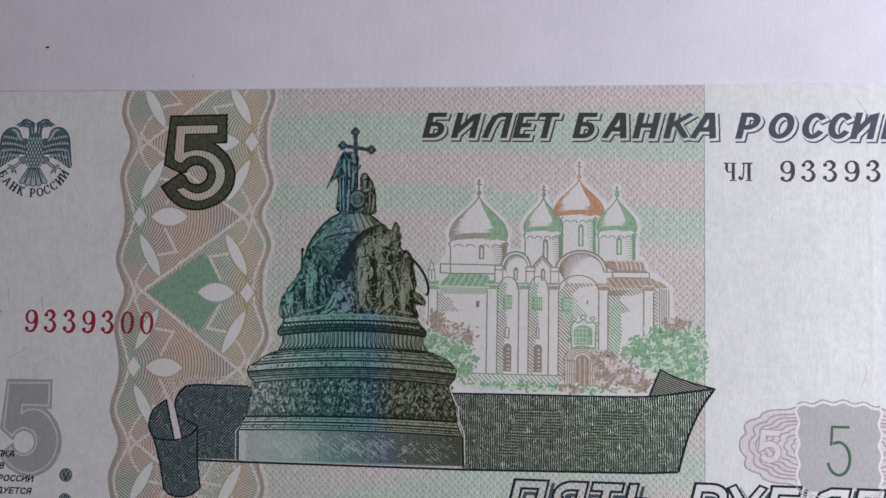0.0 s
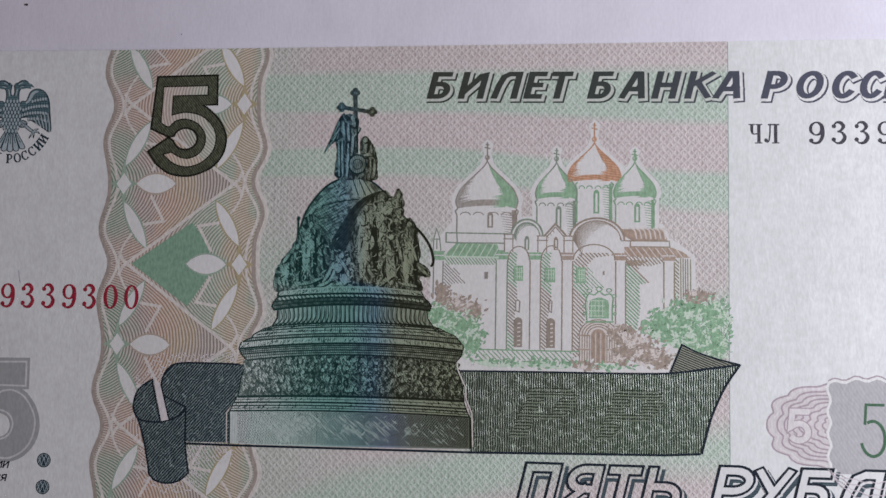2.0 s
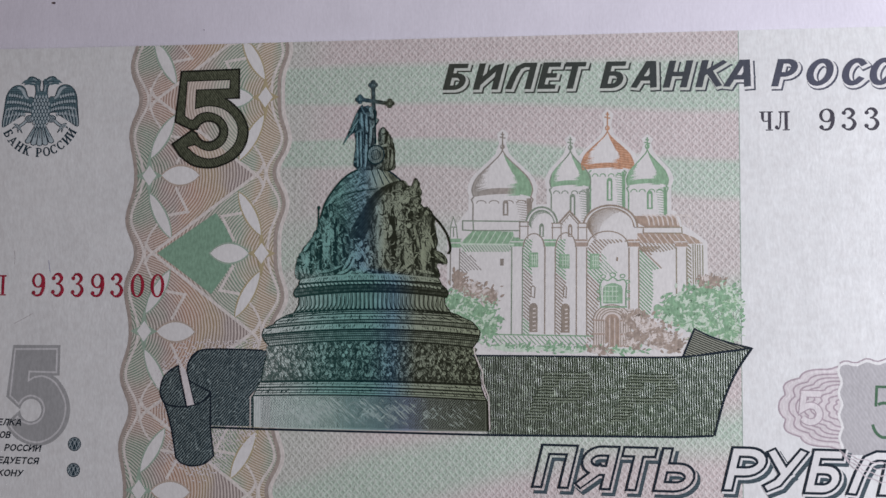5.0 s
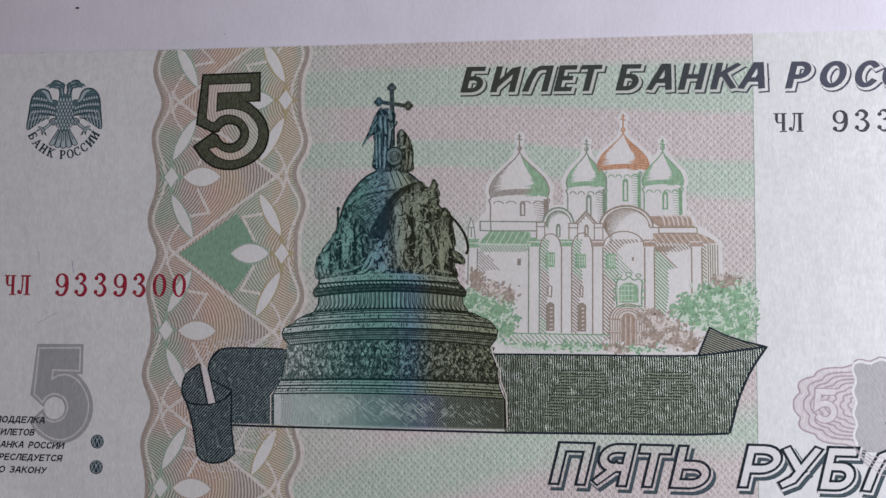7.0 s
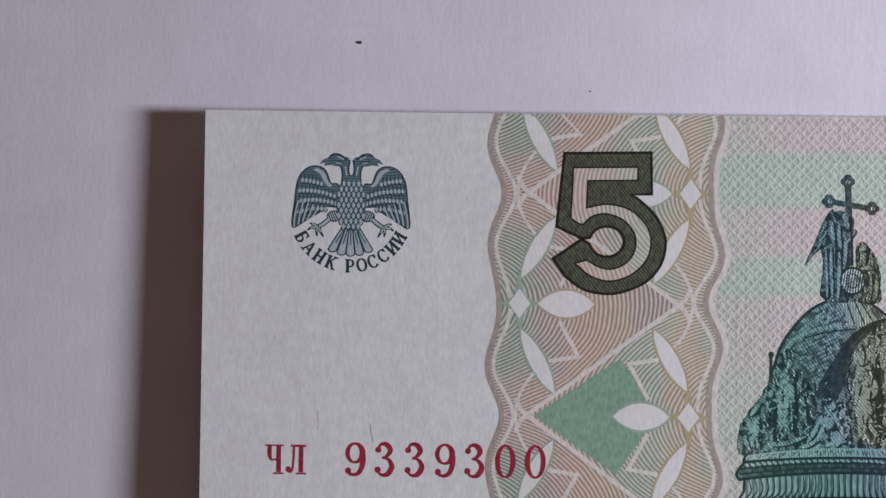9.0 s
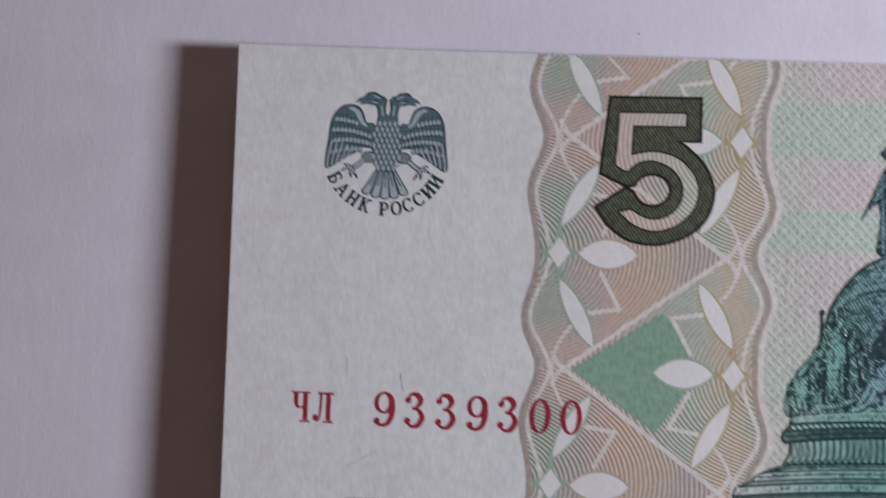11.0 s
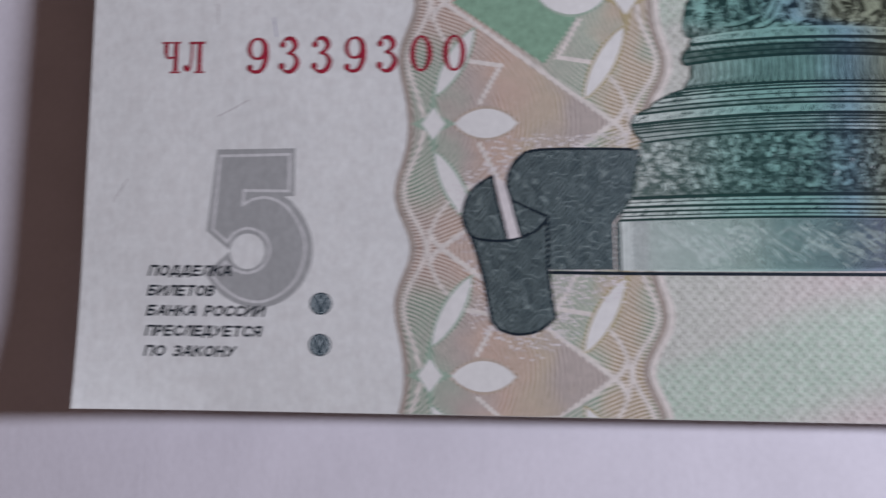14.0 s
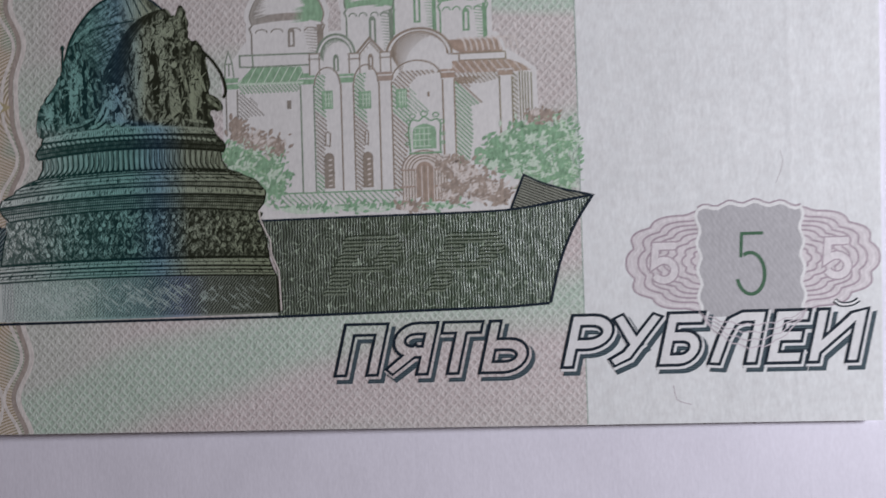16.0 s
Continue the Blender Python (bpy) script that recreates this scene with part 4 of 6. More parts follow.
def serif_letter(ch):
    """A serif capital, one high and about one wide: stems, hairlines and feet."""
    stem = lambda x, y0=0.0, y1=1.0: stroke([(x, y0), (x, y1)], 0.27)
    hair = lambda *pts: stroke(list(pts), 0.14)
    foot = lambda x, y: stroke([(x - 0.20, y), (x + 0.20, y)], 0.12)
    belly = lambda cx, cy, r, h: stroke(arc(cx, cy, r, h, 90, -90, 8), [0.09, 0.12, 0.16, 0.20, 0.22, 0.20, 0.16, 0.12, 0.09])
    if ch == "Б":
        return stem(0.25) + foot(0.25, 0.04) + hair((0.25, 0.96), (0.78, 0.96)) + hair((0.75, 0.98), (0.75, 0.76)) + hair((0.25, 0.55), (0.5, 0.55)) + hair((0.25, 0.04), (0.5, 0.04)) + belly(0.48, 0.295, 0.30, 0.255)
    if ch == "А":
        return hair((0.12, 0.0), (0.5, 1.0)) + stroke([(0.48, 1.0), (0.84, 0.0)], 0.21) + hair((0.26, 0.34), (0.68, 0.34)) + foot(0.12, 0.04) + foot(0.84, 0.04)
    if ch == "Р":
        return stem(0.28) + foot(0.28, 0.04) + foot(0.26, 0.96) + hair((0.28, 0.96), (0.52, 0.96)) + hair((0.28, 0.44), (0.52, 0.44)) + belly(0.50, 0.70, 0.28, 0.26)
    if ch in "ОС":
        ring = arc(0.5, 0.5, 0.38, 0.47, 90 if ch == "О" else 42, 450 if ch == "О" else 322, 24)
        return stroke(ring, [0.09 + 0.14 * abs((x - 0.5) / 0.38) for x, y in ring]) + (hair((0.80, 0.98), (0.80, 0.68)) if ch == "С" else [])
    if ch == "К":
        return stem(0.24) + foot(0.24, 0.04) + foot(0.24, 0.96) + hair((0.26, 0.45), (0.78, 0.97)) + stroke([(0.42, 0.60), (0.82, 0.0)], 0.20) + foot(0.80, 0.96) + foot(0.84, 0.04)
    both = stem(0.22) + stem(0.80) + foot(0.22, 0.04) + foot(0.80, 0.04) + foot(0.22, 0.96) + foot(0.80, 0.96)
    return both + (hair((0.25, 0.5), (0.8, 0.5)) if ch == "Н" else hair((0.26, 0.14), (0.76, 0.86)))


def curved_word(word, a0, a1, parent):
    """Letters set along the emblem's lower curve."""
    for k, ch in enumerate(word):
        a = a0 + (a1 - a0) * k / (len(word) - 1)
        x, y = EX + 5.2 * math.cos(radians(a)), EY - 0.1 + 5.15 * math.sin(radians(a))
        c, s = math.cos(radians(a + 90)), math.sin(radians(a + 90))
        shape = [[((u - 0.52) * 1.04, (v - 0.5) * 1.22) for u, v in q] for q in serif_letter(ch)]
        part("letter", [[(x + u * c - v * s, y + u * s + v * c) for u, v in q] for q in shape], EMBLEM_DARK, parent, 3, "", 0.0004)


curved_word("БАНК", 209, 250, emblem)
curved_word("РОССИИ", 270, 331, emblem)

# ---- ribbon ----
ribbon = holder("ribbon", note, "dark blue-green printed ribbon curling at both ends")
dots = []
for k in range(4200):
    x, y = rs.uniform(30.8, 46.2), rs.uniform(3.2, 22.4)
    d = min(math.dist((x, y), p) for p in ((34.2, 17.0), (34.8, 14.0), (36.4, 19.6), (38.6, 21.2), (36.0, 9.5), (36.2, 7.2), (38.2, 6.0), (40.6, 7.0), (40.6, 9.4), (42.6, 10.6), (42.4, 21.2), (45.4, 21.2), (37.4, 15.6), (35.4, 11.8), (45.6, 10.6)))
    if d < 2.3 * rs.random() ** 1.3 + 0.45:
        a = rs.uniform(-0.9, -0.3)
        dots.append(lens((x, y), (x + 0.26 * math.cos(a), y + 0.26 * math.sin(a)), 0.095, 3, 0.6))
tagged(part("dotted_glow", dots, ROSE_PALE, ribbon, 8.2, "fine pale dots round the ribbon", 0.0002), kind="stuff")
back = smooth([(46.85, 20.95), (44.06, 21.02), (39.09, 20.96), (37.51, 20.30), (36.70, 18.91), (36.70, 17.53), (37.20, 16.62), (38.42, 16.09), (39.91, 15.42)], 5)
band = back + [(40.00, 11.07), (46.24, 11.13), (46.27, 15.06), (47.08, 15.61), (47.66, 20.96)]
part("band", [band], RIBBON_L, ribbon, 10)
part("band_line", stroke(back + [(40.00, 11.07), (40.09, 10.71)], 0.22), NAVY, ribbon, 12)
coil = smooth([(35.38, 18.76), (34.25, 18.10), (33.34, 17.03), (32.99, 15.42), (33.32, 14.28), (33.68, 13.69), (34.37, 11.79), (34.97, 9.31), (35.43, 6.84)], 5) + smooth([(36.07, 6.18), (37.54, 5.80), (39.33, 6.15), (40.58, 7.21)], 5) + [(40.27, 8.95), (40.00, 11.07), (39.91, 15.42)] + smooth([(39.55, 14.69), (38.65, 14.08), (37.52, 13.70)], 4) + smooth([(36.62, 13.55), (36.03, 15.92), (35.57, 17.74)], 4)
part("coil", [coil], RIBBON_L, ribbon, 11)
part("coil_line", stroke(coil, 0.22, True), NAVY, ribbon, 13)
part("inner_fold", [[(37.11, 16.66), (38.42, 16.09), (39.91, 15.42), (39.55, 14.69), (38.65, 14.08), (37.66, 13.70), (37.29, 15.48)]], RIBBON_L, ribbon, 12.5)
part("inner_fold_line", stroke([(37.75, 13.70)] + smooth([(37.29, 15.48), (36.93, 16.84)], 4) + [(38.42, 16.09), (39.86, 15.42)], 0.18), NAVY, ribbon, 13.2)
part("coil_lip", stroke(smooth([(33.41, 14.14), (34.14, 13.60), (36.17, 13.41), (37.75, 13.70), (39.10, 14.36), (39.91, 15.42)], 5), 0.22), NAVY, ribbon, 13.4)
part("coil_gap", [[(35.65, 18.67), (36.38, 18.31)] + smooth([(36.70, 17.30), (37.20, 15.47), (37.70, 13.75)], 4) + [(36.76, 13.55)] + smooth([(36.21, 15.92), (35.75, 17.75)], 4)], ROSE_PALE, ribbon, 13.5)
long_top = smooth([(74.34, 20.75), (83.84, 20.84), (95.09, 20.88), (100.61, 21.05), (104.71, 21.67), (108.58, 22.22)], 5)
long_end = smooth([(108.58, 22.22), (106.72, 19.34), (105.33, 16.19), (104.62, 13.76), (104.06, 11.54)], 5)
streamer = long_top + long_end + [(97.79, 11.23), (76.23, 10.91), (76.19, 15.55), (75.60, 17.83), (74.34, 20.75)]
part("streamer", [streamer], RIBBON_R, ribbon, 10)
part("streamer_line", stroke(long_top, 0.22), NAVY, ribbon, 21)
part("streamer_line", stroke(long_end, 0.26), NAVY, ribbon, 21.2)
part("streamer_line", stroke([(40.25, 10.85), (46.0, 10.80), (76.5, 10.85), (100, 11.25), (103.95, 11.50)], 0.28), NAVY, ribbon, 21.4)
fold = [(100.34, 21.04)] + smooth([(101.74, 24.50), (103.71, 23.55), (106.08, 22.81), (108.58, 22.22)], 5) + smooth([(106.75, 21.91), (104.71, 21.60), (102.67, 21.29)], 4)
part("fold", [fold], ink("ribbon_fold", (0.030, 0.033, 0.024), (0.33, 0.34, 0.28), (68, 0.26, 0.45, 0.1, 0.6)), ribbon, 14)
part("fold_line", stroke(fold, 0.22, True), NAVY, ribbon, 15)
for x0, x1 in (((81.04, 12.92), (89.86, 19.00)), ((91.48, 13.00), (100.25, 19.01))):
    low, high = x0[1], x1[1]
    lean, wide = 0.42, x1[0] - x0[0]
    rows = []
    n = 16
    for k in range(n):
        v = (k + 0.5) / n
        y, foot = low + (high - low) * v, x0[0] + lean * (high - low) * v
        end = wide - lean * (high - low)
        spans = [(0.0, 0.34 * end)]
        if v > 0.36:
            bulge = math.sqrt(max(0.0, 1 - ((v - 0.68) / 0.33) ** 2))
            far = end * (0.62 + 0.38 * bulge)
            spans = [(0.0, far)] if v < 0.50 or v > 0.84 else [(0.0, 0.34 * end), (far - 0.36 * end, far)]
        for a, b in spans:
            a, b = foot + a + rs.uniform(-0.25, 0.2), foot + b + rs.uniform(-0.2, 0.25)
            rows += stroke(smooth([(a, y - rs.uniform(0, 0.2)), (a + 0.3, y), ((a + b) / 2, y + rs.uniform(-0.06, 0.06)), (b - 0.3, y), (b, y + rs.uniform(-0.1, 0.2))], 3), 0.12)
    part("hidden_letter", [[(x, y - 0.17) for x, y in q] for q in rows], PALE_OLIVE, ribbon, 12.3)
    part("hidden_letter", [[(x, y + 0.04) for x, y in q] for q in rows], DEEP_OLIVE, ribbon, 12.6)

# ---- monument ----
monument = holder("monument", note, "engraved dark teal and olive bell-shaped monument on round tiers")


def rim(left, mid, right, n=20):
    """A bowed rim through its left end, its height in the middle and its right end."""
    out = []
    for k in range(n + 1):
        u = k / n
        line = left[1] + (right[1] - left[1]) * u
        out.append((left[0] + (right[0] - left[0]) * u, line + (mid - (left[1] + right[1]) / 2) * (1 - (2 * u - 1) ** 2)))
    return out


def tier(name, low, high, mat, level, waist=0.0, line=0.15, cuts=(), ticks=0):
    """A round tier between two bowed rims; a waist draws its sides in, and cuts are fine lines along it at shares of its height."""
    a, b = rim(*low), rim(*high)
    side = [(((p[0] + q[0]) / 2 + w), (p[1] + q[1]) / 2) for p, q, w in ((a[-1], b[-1], -waist), (a[0], b[0], waist))]
    body = a + side[:1] + b[::-1] + side[1:]
    part(name, [body], mat, monument, level)
    if line:
        part("rim_line", stroke(a, line), LINE, monument, level + 0.5)
        for edge in ([a[0], side[1], b[0]], [a[-1], side[0], b[-1]]):
            part("side_line", stroke(edge, 0.14), LINE, monument, level + 0.45)
    for share, width in cuts:
        part("moulding_line", stroke([(p[0] + (q[0] - p[0]) * share, p[1] + (q[1] - p[1]) * share) for p, q in zip(a, b)], width), LINE, monument, level + 0.3)
    if ticks:
        fine = []
        for k in range(ticks):
            u, v0 = rs.uniform(0.01, 0.99) * (len(a) - 1), rs.uniform(0.0, 0.6)
            i, f = int(u), u % 1
            p, q = [(s[i][0] + (s[i + 1][0] - s[i][0]) * f, s[i][1] + (s[i + 1][1] - s[i][1]) * f) for s in (a, b)]
            v1 = v0 + rs.uniform(0.25, 0.9 - v0 if v0 < 0.5 else 0.4)
            lean = 0.16 * (2 * u / (len(a) - 1) - 1) + rs.uniform(-0.05, 0.05)
            fine.append(lens((p[0] + (q[0] - p[0]) * v0 + lean, p[1] + (q[1] - p[1]) * v0), (p[0] + (q[0] - p[0]) * v1 - lean, p[1] + (q[1] - p[1]) * v1), rs.uniform(0.025, 0.05), 4))
        tagged(part("fine_tick", fine, LINE, monument, level + 0.2, "fine upright ticks of the shading", 0.0001), kind="stuff")
    return body


def swag(x, y, r, lights, darks):
    """A curved carved fold with its shade beneath."""
    a = rs.uniform(0, 360)
    bend, w = rs.uniform(60, 150), rs.uniform(0.10, 0.20)
    line = arc(x, y, r, r * 0.8, a, a + bend, 5)
    lights += stroke(line, [w * 0.3, w * 0.8, w, w, w * 0.7, w * 0.2])
    darks += stroke([(px + 0.10, py - 0.14) for px, py in line], w * 0.6)


def limb(x0, y0, x1, y1, w, lights, darks, bend=0.2):
    """A rounded carved strand, lit on its left, with a dark cut along its right."""
    mx, my = (x0 + x1) / 2 + rs.uniform(-bend, bend), (y0 + y1) / 2 + rs.uniform(-bend, bend)
    pts = smooth([(x0, y0), (mx, my), (x1, y1)], 3)
    n = len(pts)
    ws = [w * math.sin(math.pi * (0.14 + 0.74 * k / (n - 1))) for k in range(n)]
    darks += stroke([(x + w * 0.55, y - w * 0.35) for x, y in pts], [v * 0.95 for v in ws])
    lights += stroke(pts, ws)


def lump(x, y, r, lights, darks):
    """A rounded carved knob with its shaded side."""
    darks.append(disc(x + r * 0.35, y - r * 0.3, r * 1.15, r * 1.2, 9))
    lights.append(disc(x, y, r * rs.uniform(0.8, 1.0), r, 9))


def tangle(x, y, size, lights, darks):
    """A knot of short carved strands that lean every way."""
    for k in range(4):
        a = rs.gauss(90, 38)
        d = size * rs.uniform(0.28, 0.55)
        cx, cy = x + rs.uniform(-0.3, 0.3) * size, y + rs.uniform(-0.35, 0.35) * size
        limb(cx - d * math.cos(radians(a)), cy - d * math.sin(radians(a)), cx + d * math.cos(radians(a)), cy + d * math.sin(radians(a)), size * rs.uniform(0.20, 0.34), lights, darks, 0.16 * size)
    swag(x + rs.uniform(-0.3, 0.3), y + rs.uniform(-0.3, 0.3), size * 0.26, lights, darks)


def relief(lights, darks, level, label, mat):
    tagged(part("relief_shade", darks, CUT, monument, level, "dark engraved cuts of the relief", 0.0002), kind="stuff")
    tagged(part("relief", lights, mat, monument, level + 0.6, label, 0.0002), kind="stuff")


# plinth block, hatched ever darker along its face, with slanting bare streaks
tier("plinth", ((45.71, 11.03), 11.06, (76.30, 11.27)), ((45.68, 15.09), 15.42, (76.20, 15.12)), PLINTH, 15, 0, 0.0)
part("plinth_end", [[(45.79, 11.04), (48.09, 11.10), (47.98, 15.14), (45.83, 15.09)]], BASE_BLOCK, monument, 15.3)
for way, pitch, width in ((-52, 0.25, 0.034), (84, 0.36, 0.026), (38, 0.31, 0.022)):
    tagged(part("plinth_hatch", hatch([(46.86, 11.06), (76.01, 11.40), (75.98, 15.11), (62.04, 15.38), (46.75, 15.11)], way, pitch, width), LINE, monument, 15.5 + 0.001 * way, "fine slanting cuts of the plinth"), kind="stuff")
for k, (shape, width) in enumerate((([(54.62, 11.27), (76.01, 11.40), (75.98, 15.11), (54.54, 15.21)], 0.035), ([(57.03, 11.33), (76.01, 11.40), (75.98, 15.11), (56.95, 15.26)], 0.045), ([(63.22, 11.42), (76.01, 11.40), (75.98, 15.11), (62.05, 15.23)], 0.085))):
    tagged(part("plinth_hatch", hatch(shape, 52, 0.25, width), LINE, monument, 15.6 + 0.05 * k, "fine crossing cuts of the plinth"), kind="stuff")
part("plinth_edge", stroke([(45.79, 10.96), (45.68, 15.02)], 0.18), LINE, monument, 15.8)
part("plinth_edge", stroke([(76.30, 11.27), (76.20, 15.12)], 0.26), LINE, monument, 15.8)
part("plinth_edge", stroke([(57.03, 11.33), (56.96, 15.12)], 0.05), LINE, monument, 15.85)
streaks = []
for cx, cy, n in ((50.5, 13.6, 16), (53.2, 12.6, 26), (55.4, 13.8, 26), (58.8, 13.6, 12), (61.4, 13.2, 20), (64.0, 12.6, 18), (65.5, 14.0, 18), (69.0, 13.2, 12), (72.2, 12.6, 12), (74.0, 14.0, 8)):
    for k in range(2 * n):
        x, y, d = cx + rs.gauss(0, 0.9), cy + rs.gauss(0, 0.75), rs.uniform(0.25, 0.8)
        way = 1 if rs.random() < 0.85 else -1
        a, b = (x - d * 0.75 * way, y + d * 0.65), (x + d * 0.75 * way, y - d * 0.65)
        if max(a[1], b[1]) < 15.2 and min(a[1], b[1]) > 11.3 and max(a[0], b[0]) < 75.6:
            streaks.append(lens(a, b, rs.uniform(0.025, 0.06), 4))
tagged(part("plinth_streak", streaks, STREAK, monument, 16, "slanting light streaks of the plinth", 0.0002), kind="stuff")
tier("plinth_step", ((45.68, 15.09), 15.42, (76.13, 15.12)), ((46.19, 16.14), 16.45, (75.68, 16.11)), STONE, 16.2, 0, 0.20, ((0.30, 0.10), (0.62, 0.16)), 150)
tier("plinth_step", ((46.19, 16.14), 16.45, (75.68, 16.11)), ((46.63, 16.88), 17.25, (75.39, 16.96)), STONE, 16.6, 0, 0.22, ((0.5, 0.08),), 110)
# frieze
tier("frieze", ((46.71, 16.89), 17.25, (75.46, 17.03)), ((47.74, 21.50), 22.45, (74.33, 21.76)), FRIEZE, 16.4, -0.15, 0.3)
lights, darks, mids, cuts = [], [], [], []
x = 47.6
while x < 74.6:
    bow = 1 - ((x - 61) / 14.0) ** 2
    for at, size in ((18.0 + 0.30 * bow, 1.0), (19.0 + 0.45 * bow, 0.95), (20.0 + 0.6 * bow, 0.95), (20.95 + 0.75 * bow, 0.9)):
        tangle(x + rs.uniform(-0.3, 0.3), at + rs.uniform(-0.2, 0.2), size * rs.uniform(0.8, 1.1), mids, cuts)
        if rs.random() < 0.36:
            tangle(x + rs.uniform(-0.4, 0.4), at + rs.uniform(-0.35, 0.35), size * rs.uniform(0.5, 0.75), lights, darks)
        elif rs.random() < 0.6:
            lump(x + rs.uniform(-0.3, 0.3), at + rs.uniform(-0.4, 0.4), rs.uniform(0.16, 0.26), lights, darks)
    x += rs.uniform(0.62, 0.85)
relief(mids, cuts, 16.9, "shaded lumps of the carved frieze", RELIEF_MID)
relief(lights, darks, 18.8, "frieze of plain carved lumps", RELIEF)
# cornices
tier("cornice_foot", ((47.74, 21.50), 22.45, (74.33, 21.76)), ((47.03, 22.24), 23.05, (74.98, 22.57)), STONE_MID, 20.4, 0, 0.18, ((0.5, 0.10),))
tier("cornice_foot", ((47.03, 22.24), 23.05, (74.98, 22.57)), ((46.70, 22.90), 23.85, (75.19, 23.22)), STONE_MID, 20.8, 0, 0.16, ((0.35, 0.10), (0.7, 0.14)))
tier("cornice", ((46.70, 22.90), 23.85, (75.19, 23.22)), ((46.99, 23.80), 24.75, (75.19, 24.02)), STONE, 21.2, -0.05, 0.22, ((0.12, 0.10),), 190)
tier("upper_step", ((47.14, 23.81), 24.75, (75.04, 24.02)), ((48.29, 24.34), 25.15, (74.45, 24.66)), STONE_MID, 21.6, -0.1, 0.2)
tier("upper_step", ((48.29, 24.34), 25.15, (74.60, 24.66)), ((49.27, 25.17), 25.95, (72.99, 25.52)), STONE, 22.0, -0.25, 0.16, ((0.5, 0.08),), 150)
tier("upper_step", ((49.27, 25.17), 25.95, (72.99, 25.52)), ((50.94, 25.86), 26.45, (71.44, 26.15)), STONE, 22.4, -0.2, 0.16, ((0.55, 0.14),), 90)
# fluted drum: grooves fan out towards the sides
tier("fluted_drum", ((50.94, 25.86), 26.45, (71.44, 26.15)), ((51.58, 27.88), 28.75, (70.61, 28.04)), FLUTE, 22.6, 0.28, 0.20)
flutes = []
n = 34
for k in range(n):
    u = (k + 0.5) / n
    swing = 2 * u - 1
    bow = 1 - swing ** 2
    a, b = (51.0 + 20.3 * u, 25.9 + 0.55 * bow), (51.65 + 18.9 * u, 27.95 + 0.78 * bow)
    mid = ((a[0] + b[0]) / 2 - 0.55 * swing, (a[1] + b[1]) / 2 - 0.15)
    flutes += stroke(smooth([a, mid, b], 4), [0.24, 0.20, 0.16, 0.14, 0.12, 0.11, 0.10, 0.09, 0.08])
    flutes += stroke(arc(a[0] + 0.30, a[1] + 0.28, 0.26, 0.24, 180, 360, 5), 0.10)
tagged(part("flute_line", flutes, LINE, monument, 23.2, "dark grooves between the flutes", 0.0001), kind="stuff")
tier("drum_rim", ((51.05, 27.95), 28.75, (70.98, 28.12)), ((51.02, 28.93), 29.65, (70.89, 29.14)), STONE_DARK, 23.4, -0.22, 0.26, ((0.5, 0.12),))
tier("drum_rim", ((51.02, 28.93), 29.65, (70.89, 29.14)), ((51.62, 29.60), 30.1, (70.15, 29.80)), STONE_DARK, 23.8, 0, 0.16)
lights, darks = [], []
for k in range(36):
    u = (k + 0.5) / 36
    x, y = 51.5 + 18.7 * u, 29.25 + 0.66 * (1 - (2 * u - 1) ** 2)
    limb(x - 0.2, y + 0.12, x + 0.2, y - 0.12, 0.26, lights, darks, 0.05)
relief(lights, darks, 24.4, "row of small carved leaves", STONE)
tier("ledge", ((51.47, 29.60), 30.1, (70.22, 29.80)), ((51.68, 30.20), 31.05, (69.85, 30.46)), STONE, 25.8, 0, 0.2, ((0.12, 0.1),), 120)


def rough_edge(pts, amp, n=6):
    out = smooth(pts, n, True)
    return [(x + rs.uniform(-amp, amp), y + rs.uniform(-amp, amp)) for x, y in out]


# the orb, netted with fine lines
ball = smooth([(54.02, 32.09), (54.06, 37.34), (54.77, 40.21), (55.88, 42.02), (57.38, 43.67), (59.12, 44.64), (61.17, 45.00), (63.23, 44.37), (64.76, 43.16), (66.15, 40.30), (64.77, 32.13)], 6, True)
part("orb", [ball], DOME, monument, 18)
part("orb_line", stroke(smooth([(54.05, 37.72), (54.77, 40.21), (55.88, 42.02), (57.38, 43.67), (59.12, 44.64), (61.17, 45.00), (63.23, 44.37), (64.76, 43.16)], 6), 0.22), LINE, monument, 18.9)
face = [(54.55, 35.84), (55.08, 39.75), (56.12, 41.71), (57.62, 43.37), (59.28, 44.26), (60.35, 43.95), (59.78, 41.84), (60.86, 41.08), (58.27, 37.34), (57.15, 35.84)]
tagged(part("orb_cut", hatch(face, 28, 0.36, 0.06) + hatch(face, -48, 0.42, 0.04), LINE, monument, 18.5, "fine netted lines of the orb", 0.0001), kind="stuff")
tagged(part("orb_light", [lens((x, y), (x + 0.7, y + 0.45), 0.10, 4) for x, y in [(rs.uniform(56.0, 59.6), rs.uniform(39.2, 43.6)) for k in range(46)] if y < 44.4 - 0.45 * abs(x - 60.4) and x > 55.0 + 0.35 * (y - 38)], RELIEF, monument, 18.6, "bright flecks of the orb", 0.0001), kind="stuff")
part("orb_band", stroke(smooth([(54.34, 38.47), (55.90, 40.96), (58.18, 42.00), (61.59, 42.58)], 5), 0.34), RELIEF, monument, 18.7)
part("orb_band_line", stroke(smooth([(54.50, 38.25), (56.14, 40.66), (58.41, 41.62), (61.75, 42.13)], 5), 0.14), LINE, monument, 18.8)
part("drapery", [[(60.34, 44.78), (62.01, 44.84), (63.24, 43.47), (63.86, 42.86), (62.05, 42.28), (60.98, 42.59)]], STONE, monument, 19)
